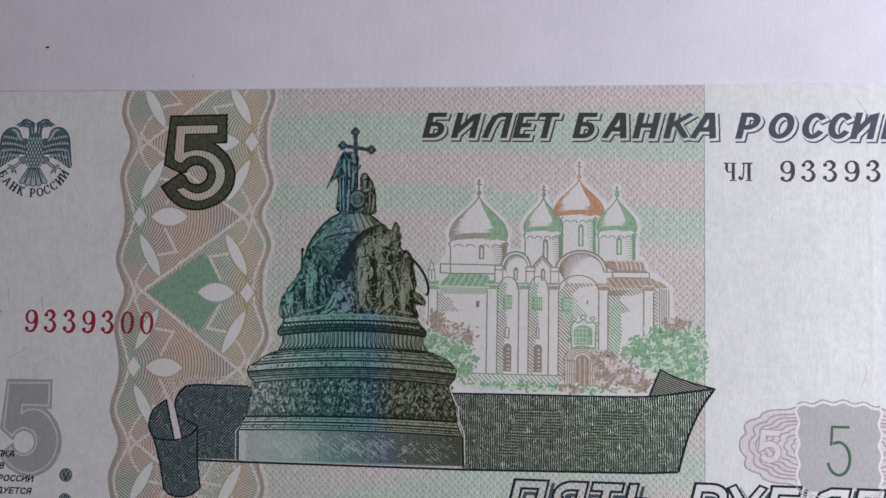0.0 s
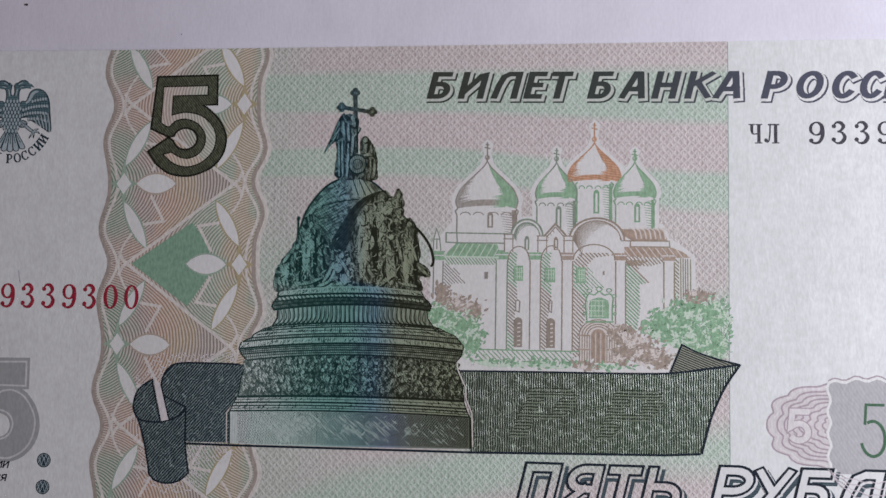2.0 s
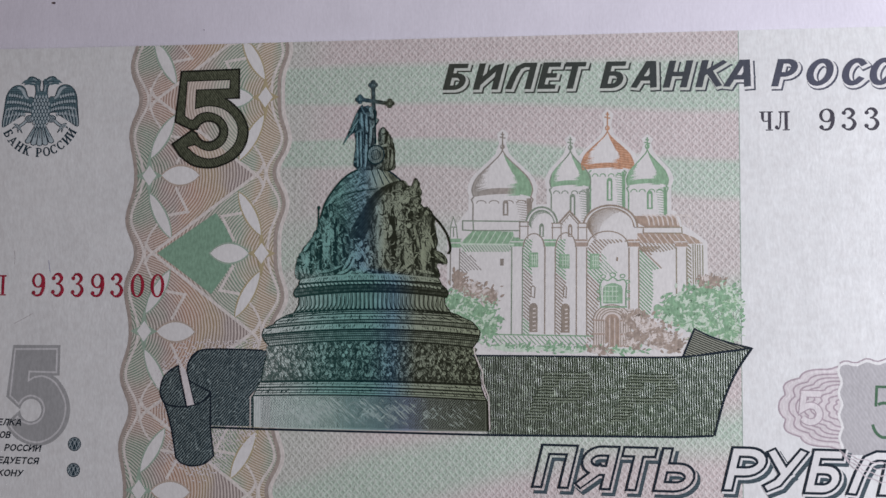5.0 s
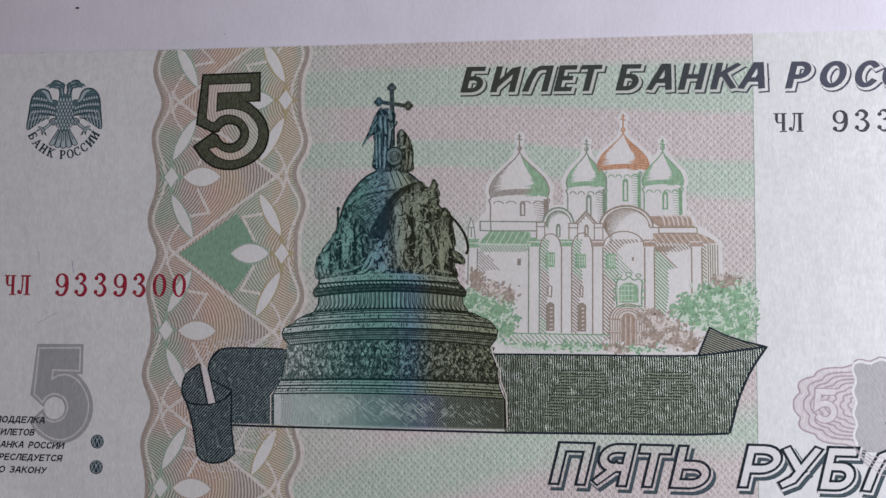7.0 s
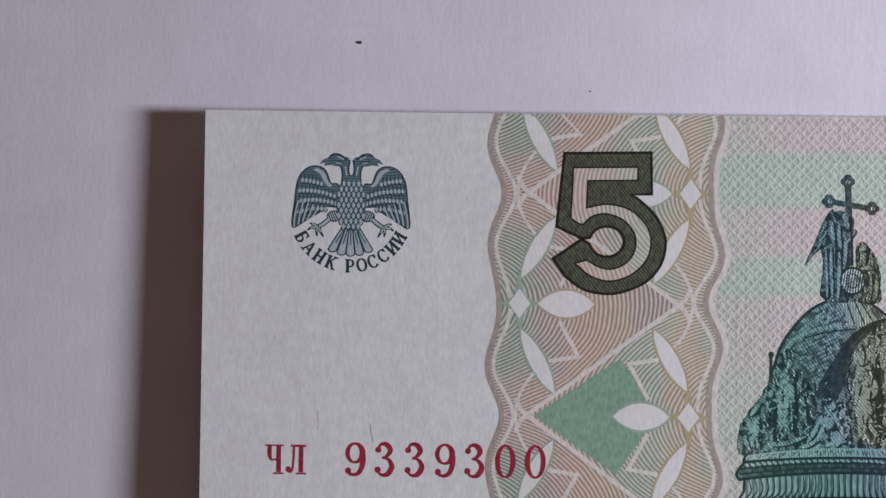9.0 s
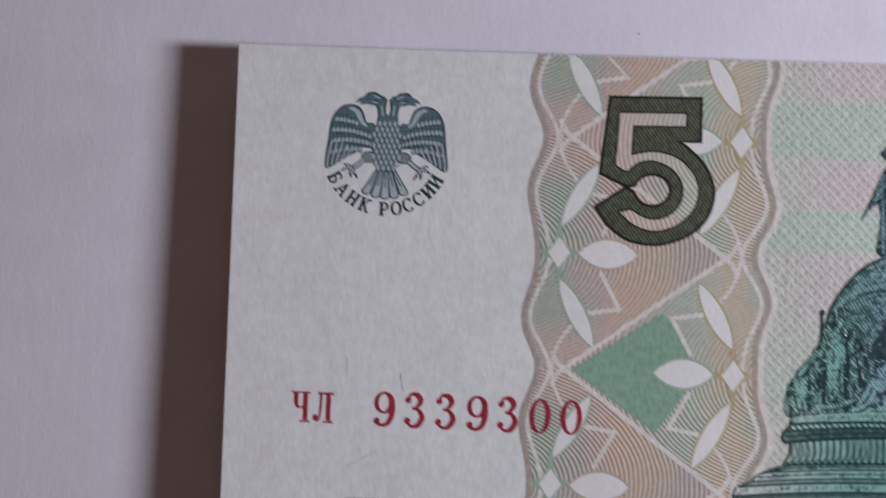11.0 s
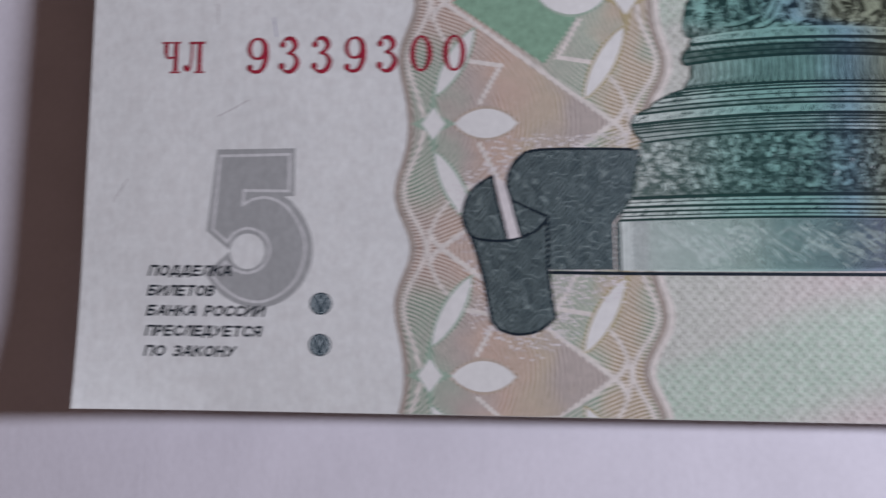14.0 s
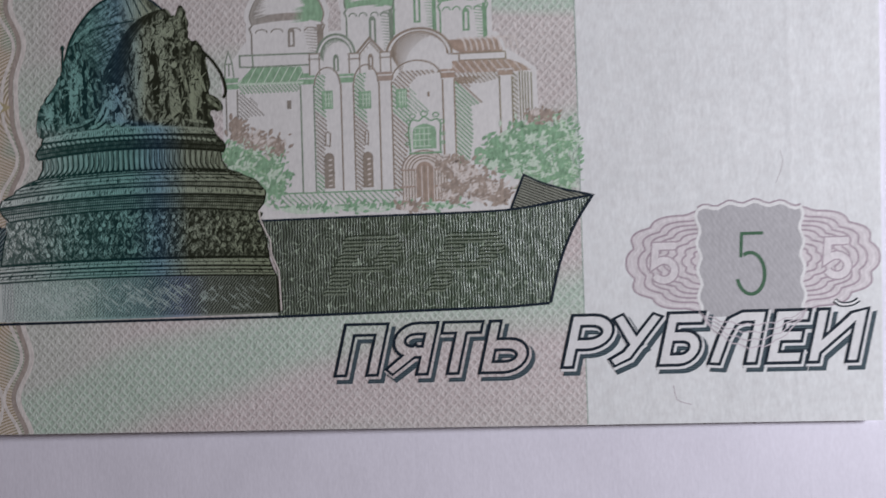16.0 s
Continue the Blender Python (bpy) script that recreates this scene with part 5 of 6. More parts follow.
for fold_line in ([(60.80, 44.70), (61.59, 42.51)], [(61.55, 44.77), (62.50, 42.57)], [(62.16, 44.61), (63.25, 42.87)]):
    part("drapery_line", stroke(fold_line, 0.14), LINE, monument, 19.3)
# the carved masses round it
part("carved_mass", [rough_edge([(51.22, 30.27), (51.16, 32.68), (51.97, 34.33), (53.32, 36.21), (54.05, 37.95), (54.93, 39.91), (56.15, 39.90), (56.96, 37.64), (58.04, 36.96), (59.28, 36.14), (60.49, 35.84), (61.78, 31.37), (61.04, 30.48), (55.74, 30.23)], 0.10)], MASS, monument, 19.5)
part("carved_mass", [rough_edge([(61.04, 30.48), (59.02, 33.60), (59.26, 36.96), (60.88, 39.73), (62.36, 41.67), (63.86, 42.86), (65.21, 43.15), (65.97, 42.40), (66.71, 43.44), (67.40, 42.16), (67.58, 39.92), (68.40, 39.70), (69.16, 38.43), (69.64, 35.47), (69.66, 33.62), (70.85, 33.04), (70.86, 32.30), (69.68, 32.29), (69.92, 30.38), (65.54, 30.51)], 0.10)], MASS, monument, 20)
part("mass_shadow", [smooth([(64.45, 43.16), (62.73, 42.57), (61.01, 41.23), (59.53, 38.98), (58.35, 36.89), (58.22, 35.54), (59.89, 35.54), (60.77, 37.33), (61.48, 39.88), (62.67, 41.52), (64.01, 42.56)], 4, True)], DEEP, monument, 20.3)
lights, darks = [], []
# each clump: foot, top, half width
for a, b, half in (((52.44, 30.73), (52.44, 34.33), 0.62), ((53.74, 30.74), (53.86, 35.99), 0.55), ((55.24, 32.09), (55.56, 38.85), 0.95), ((57.23, 32.10), (56.52, 36.96), 0.5), ((58.38, 31.51), (59.60, 34.94), 0.95), ((62.90, 31.53), (62.60, 40.92), 1.25), ((65.01, 35.84), (64.62, 42.41), 0.95), ((66.28, 30.81), (65.89, 37.32), 0.8), ((68.36, 30.82), (68.19, 38.95), 0.9), ((64.41, 30.80), (64.57, 35.09), 0.55), ((66.77, 38.81), (66.72, 42.54), 0.5), ((61.02, 31.37), (60.52, 34.35), 0.5)):
    tall = b[1] - a[1]
    part("carved_lump", [rough_edge(lens((a[0] + 0.1, a[1]), (b[0] + 0.05, b[1] - 0.1), half * 1.12, 9, 0.42), 0.10, 2)], RELIEF_MID, monument, 21.2)
    part("lit_side", [rough_edge(lens((a[0] - half * 0.45, a[1] + 0.05 * tall), (b[0] - half * 0.30, b[1] - 0.12 * tall), half * 0.52, 8, 0.6), 0.10, 2)], LIT, monument, 22.2) if half > 0.6 else None
    part("deep_gap", [lens((a[0] + half * 0.95, a[1]), (b[0] + half * 0.8, b[1] - 0.4), half * 0.34, 8, 0.6)], CUT, monument, 22.4)
    lights.append(rough_edge(lens((b[0] - 0.05, b[1] - 0.38), (b[0] + 0.08, b[1] + 0.36), 0.30 if half > 0.6 else 0.24, 6, 0.6), 0.03, 2))
    darks.append(lens((b[0] + 0.22, b[1] - 0.5), (b[0] + 0.34, b[1] + 0.3), 0.17, 6, 0.7))
    for k in range(int(8 + half * 15)):
        u, v = rs.uniform(-0.95, 0.95), rs.uniform(0.0, 0.82)
        d = rs.uniform(0.10, 0.24) * tall
        x, y = a[0] + (b[0] - a[0]) * v + u * half * (1 - 0.35 * v), a[1] + tall * v
        pts = smooth([(x, y), (x + rs.gauss(0, 0.22), y + d * 0.5), (x + rs.gauss(0, 0.30), y + d)], 3)
        w = rs.uniform(0.09, 0.22)
        (darks if k % 2 else lights).extend(stroke(pts, [w * math.sin(math.pi * (0.1 + 0.8 * q / (len(pts) - 1))) for q in range(len(pts))]))
    for k in range(int(2 + half * 3)):
        swag(a[0] + (b[0] - a[0]) * 0.5 + rs.uniform(-1, 1) * half, a[1] + tall * rs.uniform(0.1, 0.85), rs.uniform(0.2, 0.45), lights, darks)
for c, r0, r1 in (((59.02, 33.45), 0.75, 0.8), ((58.00, 31.06), 1.1, 0.42), ((59.96, 31.96), 0.5, 0.6), ((62.25, 39.42), 0.8, 0.7), ((62.90, 36.58), 0.9, 1.0), ((65.24, 40.91), 0.8, 0.9), ((68.14, 36.58), 0.6, 0.9), ((55.47, 35.84), 0.6, 1.2), ((52.47, 32.68), 0.45, 0.7)):
    part("rounded_lump", [rough_edge(disc(c[0], c[1], r0, r1, 9), 0.08, 2)], LIT, monument, 22.8)
    part("lump_shade", stroke(arc(c[0] + 0.05, c[1] - 0.05, r0, r1, -110, 20, 8), [0.05, 0.14, 0.2, 0.24, 0.24, 0.22, 0.18, 0.1, 0.05]), CUT, monument, 23.1)
for a, b in (((54.19, 31.19), (57.23, 32.10)), ((56.64, 31.05), (58.37, 31.81)), ((58.01, 30.91), (60.87, 31.67)), ((59.37, 30.77), (61.01, 32.41)), ((58.34, 33.45), (57.24, 31.50)), ((59.61, 34.34), (60.71, 32.11)), ((64.04, 30.94), (66.26, 32.43)), ((67.39, 31.40), (69.25, 31.12)), ((69.22, 33.77), (70.56, 32.59)), ((51.56, 32.08), (52.06, 30.58)), ((52.88, 35.09), (51.98, 33.88)), ((67.68, 37.69), (69.21, 34.36)), ((66.56, 37.32), (67.35, 34.36))):
    limb(a[0], a[1], b[0], b[1], 0.38, lights, darks, 0.2)
for k in range(170):
    y = rs.uniform(31.2, 42.0)
    x = rs.uniform(52.4 + 0.42 * (y - 31) + (5.6 if y > 38.2 else 0), 69.6 - 0.28 * (y - 31))
    if y < 37.6 - abs(x - 56) * 0.2 or x > 60.2 + 0.35 * (y - 34):
        swag(x, y, rs.uniform(0.22, 0.5), lights, darks)
relief(lights, darks, 23.4, "upright carved folds and plain lumps", RELIEF)
part("spear", stroke([(53.93, 39.76), (53.91, 37.19)], 0.2), LINE, monument, 20)
part("spear_tip", [disc(53.93, 39.61, 0.22, 0.3, 8)], LINE, monument, 20.2)
part("bent_bow", stroke(smooth([(68.93, 38.65), (70.06, 37.46), (70.97, 35.98), (71.35, 34.36), (71.07, 33.62)], 5), 0.27), LINE, monument, 24)
part("jutting_arm", [lens((69.21, 34.06), (71.01, 32.45), 0.5, 8, 0.6)], MASS, monument, 24.2)
# the summit and its cross
part("summit", [rough_edge([(58.66, 44.87), (58.68, 47.75), (58.55, 50.57), (59.13, 52.47), (59.89, 53.07), (60.96, 52.89), (61.43, 52.05), (61.32, 49.39), (61.35, 47.72), (61.86, 44.84)], 0.06)], MASS, monument, 20)
part("summit", [rough_edge([(61.40, 44.84), (61.73, 47.71), (61.78, 49.68), (62.38, 50.21), (63.31, 49.13), (63.86, 47.69), (63.96, 46.02), (63.83, 44.59)], 0.06)], MASS, monument, 20.4)
part("wing", [smooth([(59.58, 53.22), (58.83, 52.32), (57.95, 50.20), (56.99, 47.93), (57.81, 48.98), (58.64, 49.73), (59.30, 51.40)], 4, True)], MASS, monument, 20.8)
lights, darks = [], []
for a, b, w in (((59.04, 45.02), (58.88, 49.42), 0.26), ((59.50, 45.01), (59.33, 49.72), 0.30), ((60.03, 45.01), (60.11, 49.25), 0.34), ((60.59, 47.73), (60.69, 50.76), 0.34), ((59.64, 49.72), (59.45, 52.00), 0.34), ((60.25, 49.55), (60.06, 51.84), 0.36), ((60.83, 51.37), (60.66, 52.44), 0.5), ((60.70, 50.00), (61.60, 51.36), 0.26), ((62.11, 47.71), (63.18, 47.69), 0.34), ((62.41, 48.01), (62.54, 49.37), 0.34), ((63.17, 48.00), (63.01, 48.91), 0.26), ((63.52, 44.97), (63.56, 47.24), 0.30), ((62.92, 44.83), (63.03, 47.09), 0.24), ((58.56, 50.34), (57.66, 48.98), 0.16), ((59.00, 51.25), (58.10, 50.04), 0.16)):
    limb(a[0], a[1], b[0], b[1], w, lights, darks, 0.12)
lump(60.66, 52.59, 0.36, lights, darks)
lump(62.31, 49.68, 0.34, lights, darks)
relief(lights, darks, 22.5, "small carved folds and plain lumps", RELIEF)
part("round_shield", [disc(61.37, 46.58, 1.15, 1.25, 20)], STONE_MID, monument, 23.8)
for r, w in ((1.12, 0.16), (0.6, 0.10)):
    part("shield_line", stroke(disc(61.37, 46.58, r, r * 1.09, 20), w, True), LINE, monument, 24.2)
part("staff", stroke([(61.19, 52.74), (61.35, 48.02)], 0.2), LINE, monument, 24.3)
part("cross", stroke([(60.91, 55.80), (61.04, 52.59)], 0.50), CROSS, monument, 24.5)
part("cross_arm", stroke([(59.26, 53.92), (63.09, 53.31)], 0.52), CROSS, monument, 24.9)
for c in ((60.91, 55.80), (59.18, 53.92), (63.16, 53.31)):
    for dx, dy in ((-0.30, 0.0), (0.30, 0.0), (0.0, 0.34), (0.0, -0.30)):
        part("cross_knob", [disc(c[0] + dx, c[1] + dy, 0.34, 0.34, 10)], CROSS, monument, 25.3 + 0.1 * dx + 0.15 * dy)
    part("cross_knob_shine", [disc(c[0], c[1], 0.22, 0.2, 8)], STONE_MID, monument, 25.8)
# bare paper left along the base's outline
part("bare_edge", stroke([(74.48, 21.84), (74.63, 20.83), (75.22, 19.47), (75.59, 18.76), (75.68, 17.33), (76.41, 15.55), (76.58, 11.49)], 0.15), PALE_BROWN, monument, 21.8)
part("bare_edge", stroke([(47.90, 21.43), (47.38, 20.46), (47.08, 17.26), (46.56, 16.51), (45.30, 14.86), (45.40, 11.03)], 0.15), PALE_BROWN, monument, 14.6)

# ---- church ----
church = holder("church", note, "pale printed five-domed church with green and brown shading")


def rect(x0, x1, y0, y1):
    return [(x0, y0), (x1, y0), (x1, y1), (x0, y1)]


def shade(name, outlines, angle, pitch, width, tones, level, taper=0.0):
    """Hatching over some outlines; the ink changes at the given heights, from the top down."""
    lines = [q for poly in outlines for q in hatch(poly, angle, pitch, width, 0.0, taper)]
    top = 99.0
    for mat, low in tones:
        mine = [q for q in lines if low <= middle(q)[1] < top]
        top = low
        if mine:
            tagged(part(name, mine, mat, church, level), kind="stuff")


def lines(name, paths, width, mat, level):
    for n, path in enumerate(paths):
        part(name, stroke(path, width), mat, church, level + 0.02 * n)


part("glow", [[(71.06, 20.63), (70.89, 35.98), (71.40, 37.31), (71.68, 38.50), (72.06, 37.46), (72.72, 38.20), (73.45, 39.23), (80.91, 39.20), (81.77, 39.93), (84.52, 40.07), (89.17, 40.04), (99.52, 39.13), (100.62, 37.26), (102.27, 36.12), (103.36, 35.26), (103.44, 30.16), (102.94, 21.16)]], ink("church_halo", (0.69, 0.675, 0.65), var=0.05), church, 2)
part("wall", [[(71.50, 20.78), (71.35, 35.10), (102.67, 35.12), (102.76, 30.15), (102.12, 21.28)]], BLANK, church, 3)

# bays between the pilasters, each with a slanting shade
shade("bay_shade", [[(72.61, 34.22), (74.24, 33.27), (75.42, 31.59), (73.81, 31.58), (72.65, 29.60)]], -45, 0.30, 0.12, ((UMBER, 0.0),), 4)
shade("eave_shade", [[(72.60, 34.88), (79.33, 34.89), (79.33, 34.37), (78.76, 33.93), (72.91, 33.92)]], -50, 0.30, 0.15, ((GREEN_LINE, 0.0),), 4.1)
shade("bay_shade", [[(80.64, 34.38), (80.92, 35.47), (81.93, 36.13), (81.65, 34.38), (81.81, 30.02), (81.53, 27.49), (81.40, 23.52), (80.68, 23.51)]], -42, 0.33, 0.17, ((GREEN_LINE, 31.5), (UMBER, 25.5), (GREEN_LINE, 0.0)), 4.2)
shade("bay_shade", [[(84.74, 34.38), (85.10, 35.54), (86.10, 36.20), (85.82, 34.38), (86.04, 30.05), (85.61, 27.52), (85.47, 23.58), (84.76, 23.57)]], -42, 0.33, 0.17, ((GREEN_LINE, 31.0), (UMBER, 0.0)), 4.3)
shade("bay_shade", [[(88.67, 34.39), (89.52, 35.55), (91.30, 36.27), (93.55, 35.26), (91.29, 34.97), (90.37, 34.03), (90.51, 31.51), (90.08, 27.21), (89.51, 25.77), (89.50, 22.92), (88.66, 22.55)]], -45, 0.35, 0.17, ((UMBER, 33.6), (GREEN_LINE, 30.5), (UMBER, 0.0)), 4.4)
shade("bay_shade", [[(90.37, 34.03), (92.48, 31.16), (90.51, 31.15)]], -45, 0.33, 0.10, ((GREEN_LINE, 0.0),), 4.5)
shade("bay_shade", [[(95.09, 34.68), (97.96, 34.69), (96.42, 33.83), (97.94, 31.97), (96.68, 31.68), (96.80, 28.69), (96.37, 25.85), (95.05, 25.83)]], -45, 0.33, 0.17, ((UMBER, 33.2), (GREEN_LINE, 0.0)), 4.6)
shade("eave_shade", [[(95.09, 35.12), (99.63, 35.12), (99.62, 34.40), (97.95, 33.97), (95.09, 33.97)]], -48, 0.33, 0.15, ((UMBER, 0.0),), 4.7)
shade("bay_shade", [[(100.87, 34.83), (101.56, 34.84), (101.45, 30.14), (100.89, 29.29)]], -45, 0.33, 0.17, ((UMBER, 0.0),), 4.8)
shade("plinth_shade", [[(76.06, 23.31), (88.52, 23.34), (88.52, 22.27), (77.02, 22.17)]], -45, 0.42, 0.13, ((GREEN_LINE, 0.0),), 4.9)
lines("base_line", [[(75.63, 23.45), (89.50, 23.42)], [(76.65, 22.09), (89.85, 22.07)]], 0.16, GREEN_LINE, 6.6)

# pilasters with their caps
for n, (a, b, foot, cap) in enumerate((((71.35, 34.36), (72.53, 34.36), (72.58, 29.60), GREEN_INK), ((79.19, 34.52), (80.56, 34.52), (80.61, 23.51), GREEN_INK), ((83.38, 34.53), (84.67, 34.53), (84.69, 23.57), GREEN_INK), ((87.32, 34.53), (88.60, 34.53), (88.59, 23.48), UMBER_SOFT), ((93.83, 34.54), (95.02, 34.54), (94.98, 26.12), UMBER_SOFT), ((99.62, 34.55), (100.87, 34.55), (100.80, 26.96), UMBER_SOFT))):
    part("pilaster", [rect(a[0], b[0], foot[1], a[1])], BLANK, church, 5)
    lines("pilaster_line", [[(a[0], foot[1]), a], [(b[0], foot[1]), b]], 0.16, UMBER if n != 1 else UMBER_GREEN, 6.5)
    part("pilaster_cap", [rect(a[0] - 0.18, b[0] + 0.12, a[1] + 0.1, a[1] + 1.25)], cap, church, 6.2)
    lines("cap_line", [[(a[0] - 0.2, a[1] + 0.7), (b[0] + 0.15, a[1] + 0.7)]], 0.12, BLANK, 6.3)
part("fluting", [[(101.43, 35.12), (102.80, 34.84), (102.82, 30.15), (101.45, 29.72)]], BLANK, church, 5)
lines("flute", [[(101.63, 34.98), (101.65, 29.93)], [(101.91, 34.98), (101.93, 30.01)], [(102.18, 34.91), (102.21, 30.08)], [(102.46, 34.91), (102.48, 30.15)], [(102.80, 34.84), (102.82, 30.15)]], 0.15, UMBER, 5.6)

# roofs: tiles run down the slope
for name, outline, ground, stripe, tilt, gap in (("roof", [(74.21, 36.65), (79.32, 36.49), (79.55, 35.54), (79.40, 34.96), (72.60, 35.03), (73.26, 35.69)], GREEN_INK, PALE_GREEN, 60, 0.75), ("roof", [(93.20, 36.34), (100.61, 36.26), (101.85, 35.76), (102.87, 35.05), (100.73, 34.98), (95.16, 35.12), (93.76, 35.47)], UMBER_SOFT, PALE_BROWN, -52, 0.62)):
    part(name, [outline], ground, church, 6)
    tagged(part("tile_gap", hatch(outline, tilt, gap, 0.11, 0.3), stripe, church, 6.3), kind="stuff")
part("roof", [[(94.48, 38.50), (99.24, 38.49), (99.79, 37.98), (100.06, 37.12), (95.74, 37.13), (94.48, 37.85)]], UMBER_SOFT, church, 6.4)
for k in range(10):
    x = 96.0 + 0.58 * k
    lines("tile_gap", [smooth([(x - 0.55, 38.65), (x + 0.1, 38.35), (x + 0.35, 37.3)], 3)], 0.17, PALE_BROWN, 6.7)
part("parapet", [[(95.38, 37.06), (100.20, 37.05), (100.33, 36.33), (95.59, 36.34)]], BLANK, church, 6.8)
lines("parapet_line", [[(94.47, 37.06), (100.27, 37.05), (100.33, 36.33), (95.59, 36.34), (95.60, 37.06)]], 0.15, UMBER, 7)
part("parapet", [[(72.87, 37.90), (81.28, 37.81), (81.28, 36.71), (72.88, 36.72)]], BLANK, church, 5.5)
lines("parapet_line", [[(81.28, 37.81), (72.87, 37.90), (72.88, 36.72), (74.21, 36.65)], [(74.20, 37.90), (74.28, 36.72)], [(74.21, 36.65), (81.28, 36.64)]], 0.17, UMBER_GREEN, 6.8)
part("eave", [[(72.60, 35.03), (79.48, 34.96), (79.48, 34.74), (72.60, 34.81)]], PALE_GREEN, church, 6.9)
part("turret", [[(71.27, 35.54), (71.33, 37.17), (71.68, 38.35), (72.06, 37.17), (72.23, 35.54)]], BLANK, church, 5.2)
lines("turret_line", [[(71.27, 35.54), (71.33, 37.17), (71.68, 38.35), (72.06, 37.17), (72.23, 35.54)], [(71.33, 37.09), (72.07, 37.09)], [(71.12, 35.54), (72.74, 35.54)], [(71.70, 37.02), (71.71, 35.84)]], 0.15, UMBER_GREEN, 5.6)

# gables of the roof line
BASE = 35.54


def gable(line, window, mat, inner=0.80, fan=0.0):
    cx, y0 = (line[0][0] + line[-1][0]) / 2, line[0][1]
    part("gable", [line + [(line[-1][0], BASE), (line[0][0], BASE)]], BLANK, church, 7)
    lines("gable_line", [line], 0.24, mat, 8)
    arch = [(cx + (x - cx) * inner, y0 + (y - y0) * (inner + 0.02)) for x, y in line]
    lines("gable_line", [arch], 0.13, mat, 8.3)
    rays = []
    for (x0, y1), (x1, y2) in zip(arch, arch[1:]):
        for u in (0.0, 0.33, 0.66):
            x, y = x0 + (x1 - x0) * u, y1 + (y2 - y1) * u
            d = 0.35 + fan * max(0.0, (cx - x) / abs(cx - line[0][0]) + 0.35)
            rays += stroke([(x, y), (x + d * 0.55, y - d)], [0.12, 0.03])
    tagged(part("gable_shade", rays, mat, church, 8.1, "", 0.0001), kind="stuff")
    if window:
        (x, y), w, h = window
        frame_ = [(x - w, y), (x - w, y + h * 0.7)] + arc(x, y + h * 0.7, w, h * 0.3, 180, 0, 6) + [(x + w, y)]
        part("gable_window", [frame_], mat, church, 8.5)
        part("gable_slit", [[(x - w * 0.25, y + 0.1), (x + w * 0.35, y + 0.1), (x + w * 0.35, y + h * 0.75), (x - w * 0.25, y + h * 0.75)]], BLANK, church, 8.7)


gable(arc(82.94, 37.44, 1.98, 2.2, 180, 0, 14), ((82.94, 35.84), 0.30, 1.75), UMBER_GREEN, 0.80, 0.2)
gable([(85.10, 37.58), (86.46, 39.11), (87.82, 37.58)], ((86.53, 35.84), 0.28, 1.65), UMBER, 0.72, 0.0)
gable(arc(91.51, 37.14, 3.35, 2.7, 178, 0, 18), None, UMBER, 0.86, 1.4)
for a, b in (((80.19, 37.74), (81.21, 35.54)), ((84.31, 37.58), (85.39, 35.54)), ((87.53, 37.58), (88.60, 35.55))):
    part("pier", [rect(a[0], b[0], b[1], a[1])], BLANK, church, 8.8)
    lines("pier_line", [[a, (a[0], b[1])], [(b[0], a[1]), b], [(a[0] - 0.15, a[1]), (b[0] + 0.15, a[1])], [(a[0] - 0.15, a[1] - 0.55), (b[0] + 0.15, a[1] - 0.55)]], 0.14, UMBER, 9)
for x0, x1, y0, top in ((80.64, 83.31, 34.52, 1.75), (84.74, 87.25, 34.53, 1.85), (88.67, 93.76, 34.68, 1.9)):
    lines("bay_arch_line", [arc((x0 + x1) / 2, y0, (x1 - x0) / 2, top, 180, 0, 12)], 0.15, UMBER, 8.9)


def window(low, high, half, mat, bars=4):
    """A round-topped window with light glazing bars."""
    (cx, y0), y1 = low, high[1]
    part("window", [[(cx - half, y0), (cx + half, y0)] + arc(cx, y1 - half, half, half, 0, 180, 6)], mat, church, 9)
    for k in range(bars):
        y = y0 + (y1 - y0 - half) * (k + 0.5) / bars
        lines("window_bar", [[(cx - half * 0.15, y), (cx + half * 0.55, y + 0.06)]], 0.16, PALE_BROWN, 9.5)


for cx, tall in (((81.97, 23.82), (81.96, 27.49)), ((85.97, 23.80), (85.97, 27.46))):
    window(cx, tall, 0.52, UMBER, 6)
lines("window_line", [[(81.67, 29.44), (81.67, 28.28), (82.10, 28.14), (82.17, 29.44), (81.88, 29.66), (81.67, 29.44)], [(85.75, 29.47), (85.75, 28.32), (86.04, 28.17), (86.11, 29.47), (85.89, 29.69), (85.75, 29.47)]], 0.13, UMBER, 9)
window((97.34, 25.72), (97.35, 27.49), 0.5, GREEN_INK, 2)
part("window", [[(77.74, 33.06), (78.18, 33.06), (78.18, 32.18), (77.75, 32.18)]], UMBER, church, 9)
part("window", [[(92.28, 33.31), (92.49, 33.31), (92.49, 32.81), (92.27, 32.81)]], UMBER, church, 9)
for a, b in (((81.37, 31.98), (82.52, 33.87)), ((85.18, 31.85), (86.46, 33.66)), ((89.02, 31.79), (90.16, 33.74))):
    part("grille", [rect(a[0], b[0], a[1], b[1])], GREEN_INK, church, 9)
    lines("grille_bar", [[(a[0] + (b[0] - a[0]) * u, a[1] + 0.25), (a[0] + (b[0] - a[0]) * u, b[1] - 0.2)] for u in (0.35, 0.62, 0.85)], 0.10, PALE_GREEN, 9.4)
    lines("grille_bar", [[(a[0] + 0.2, a[1] + (b[1] - a[1]) * u), (b[0] - 0.1, a[1] + (b[1] - a[1]) * u)] for u in (0.3, 0.55, 0.8)], 0.07, PALE_GREEN, 9.6)

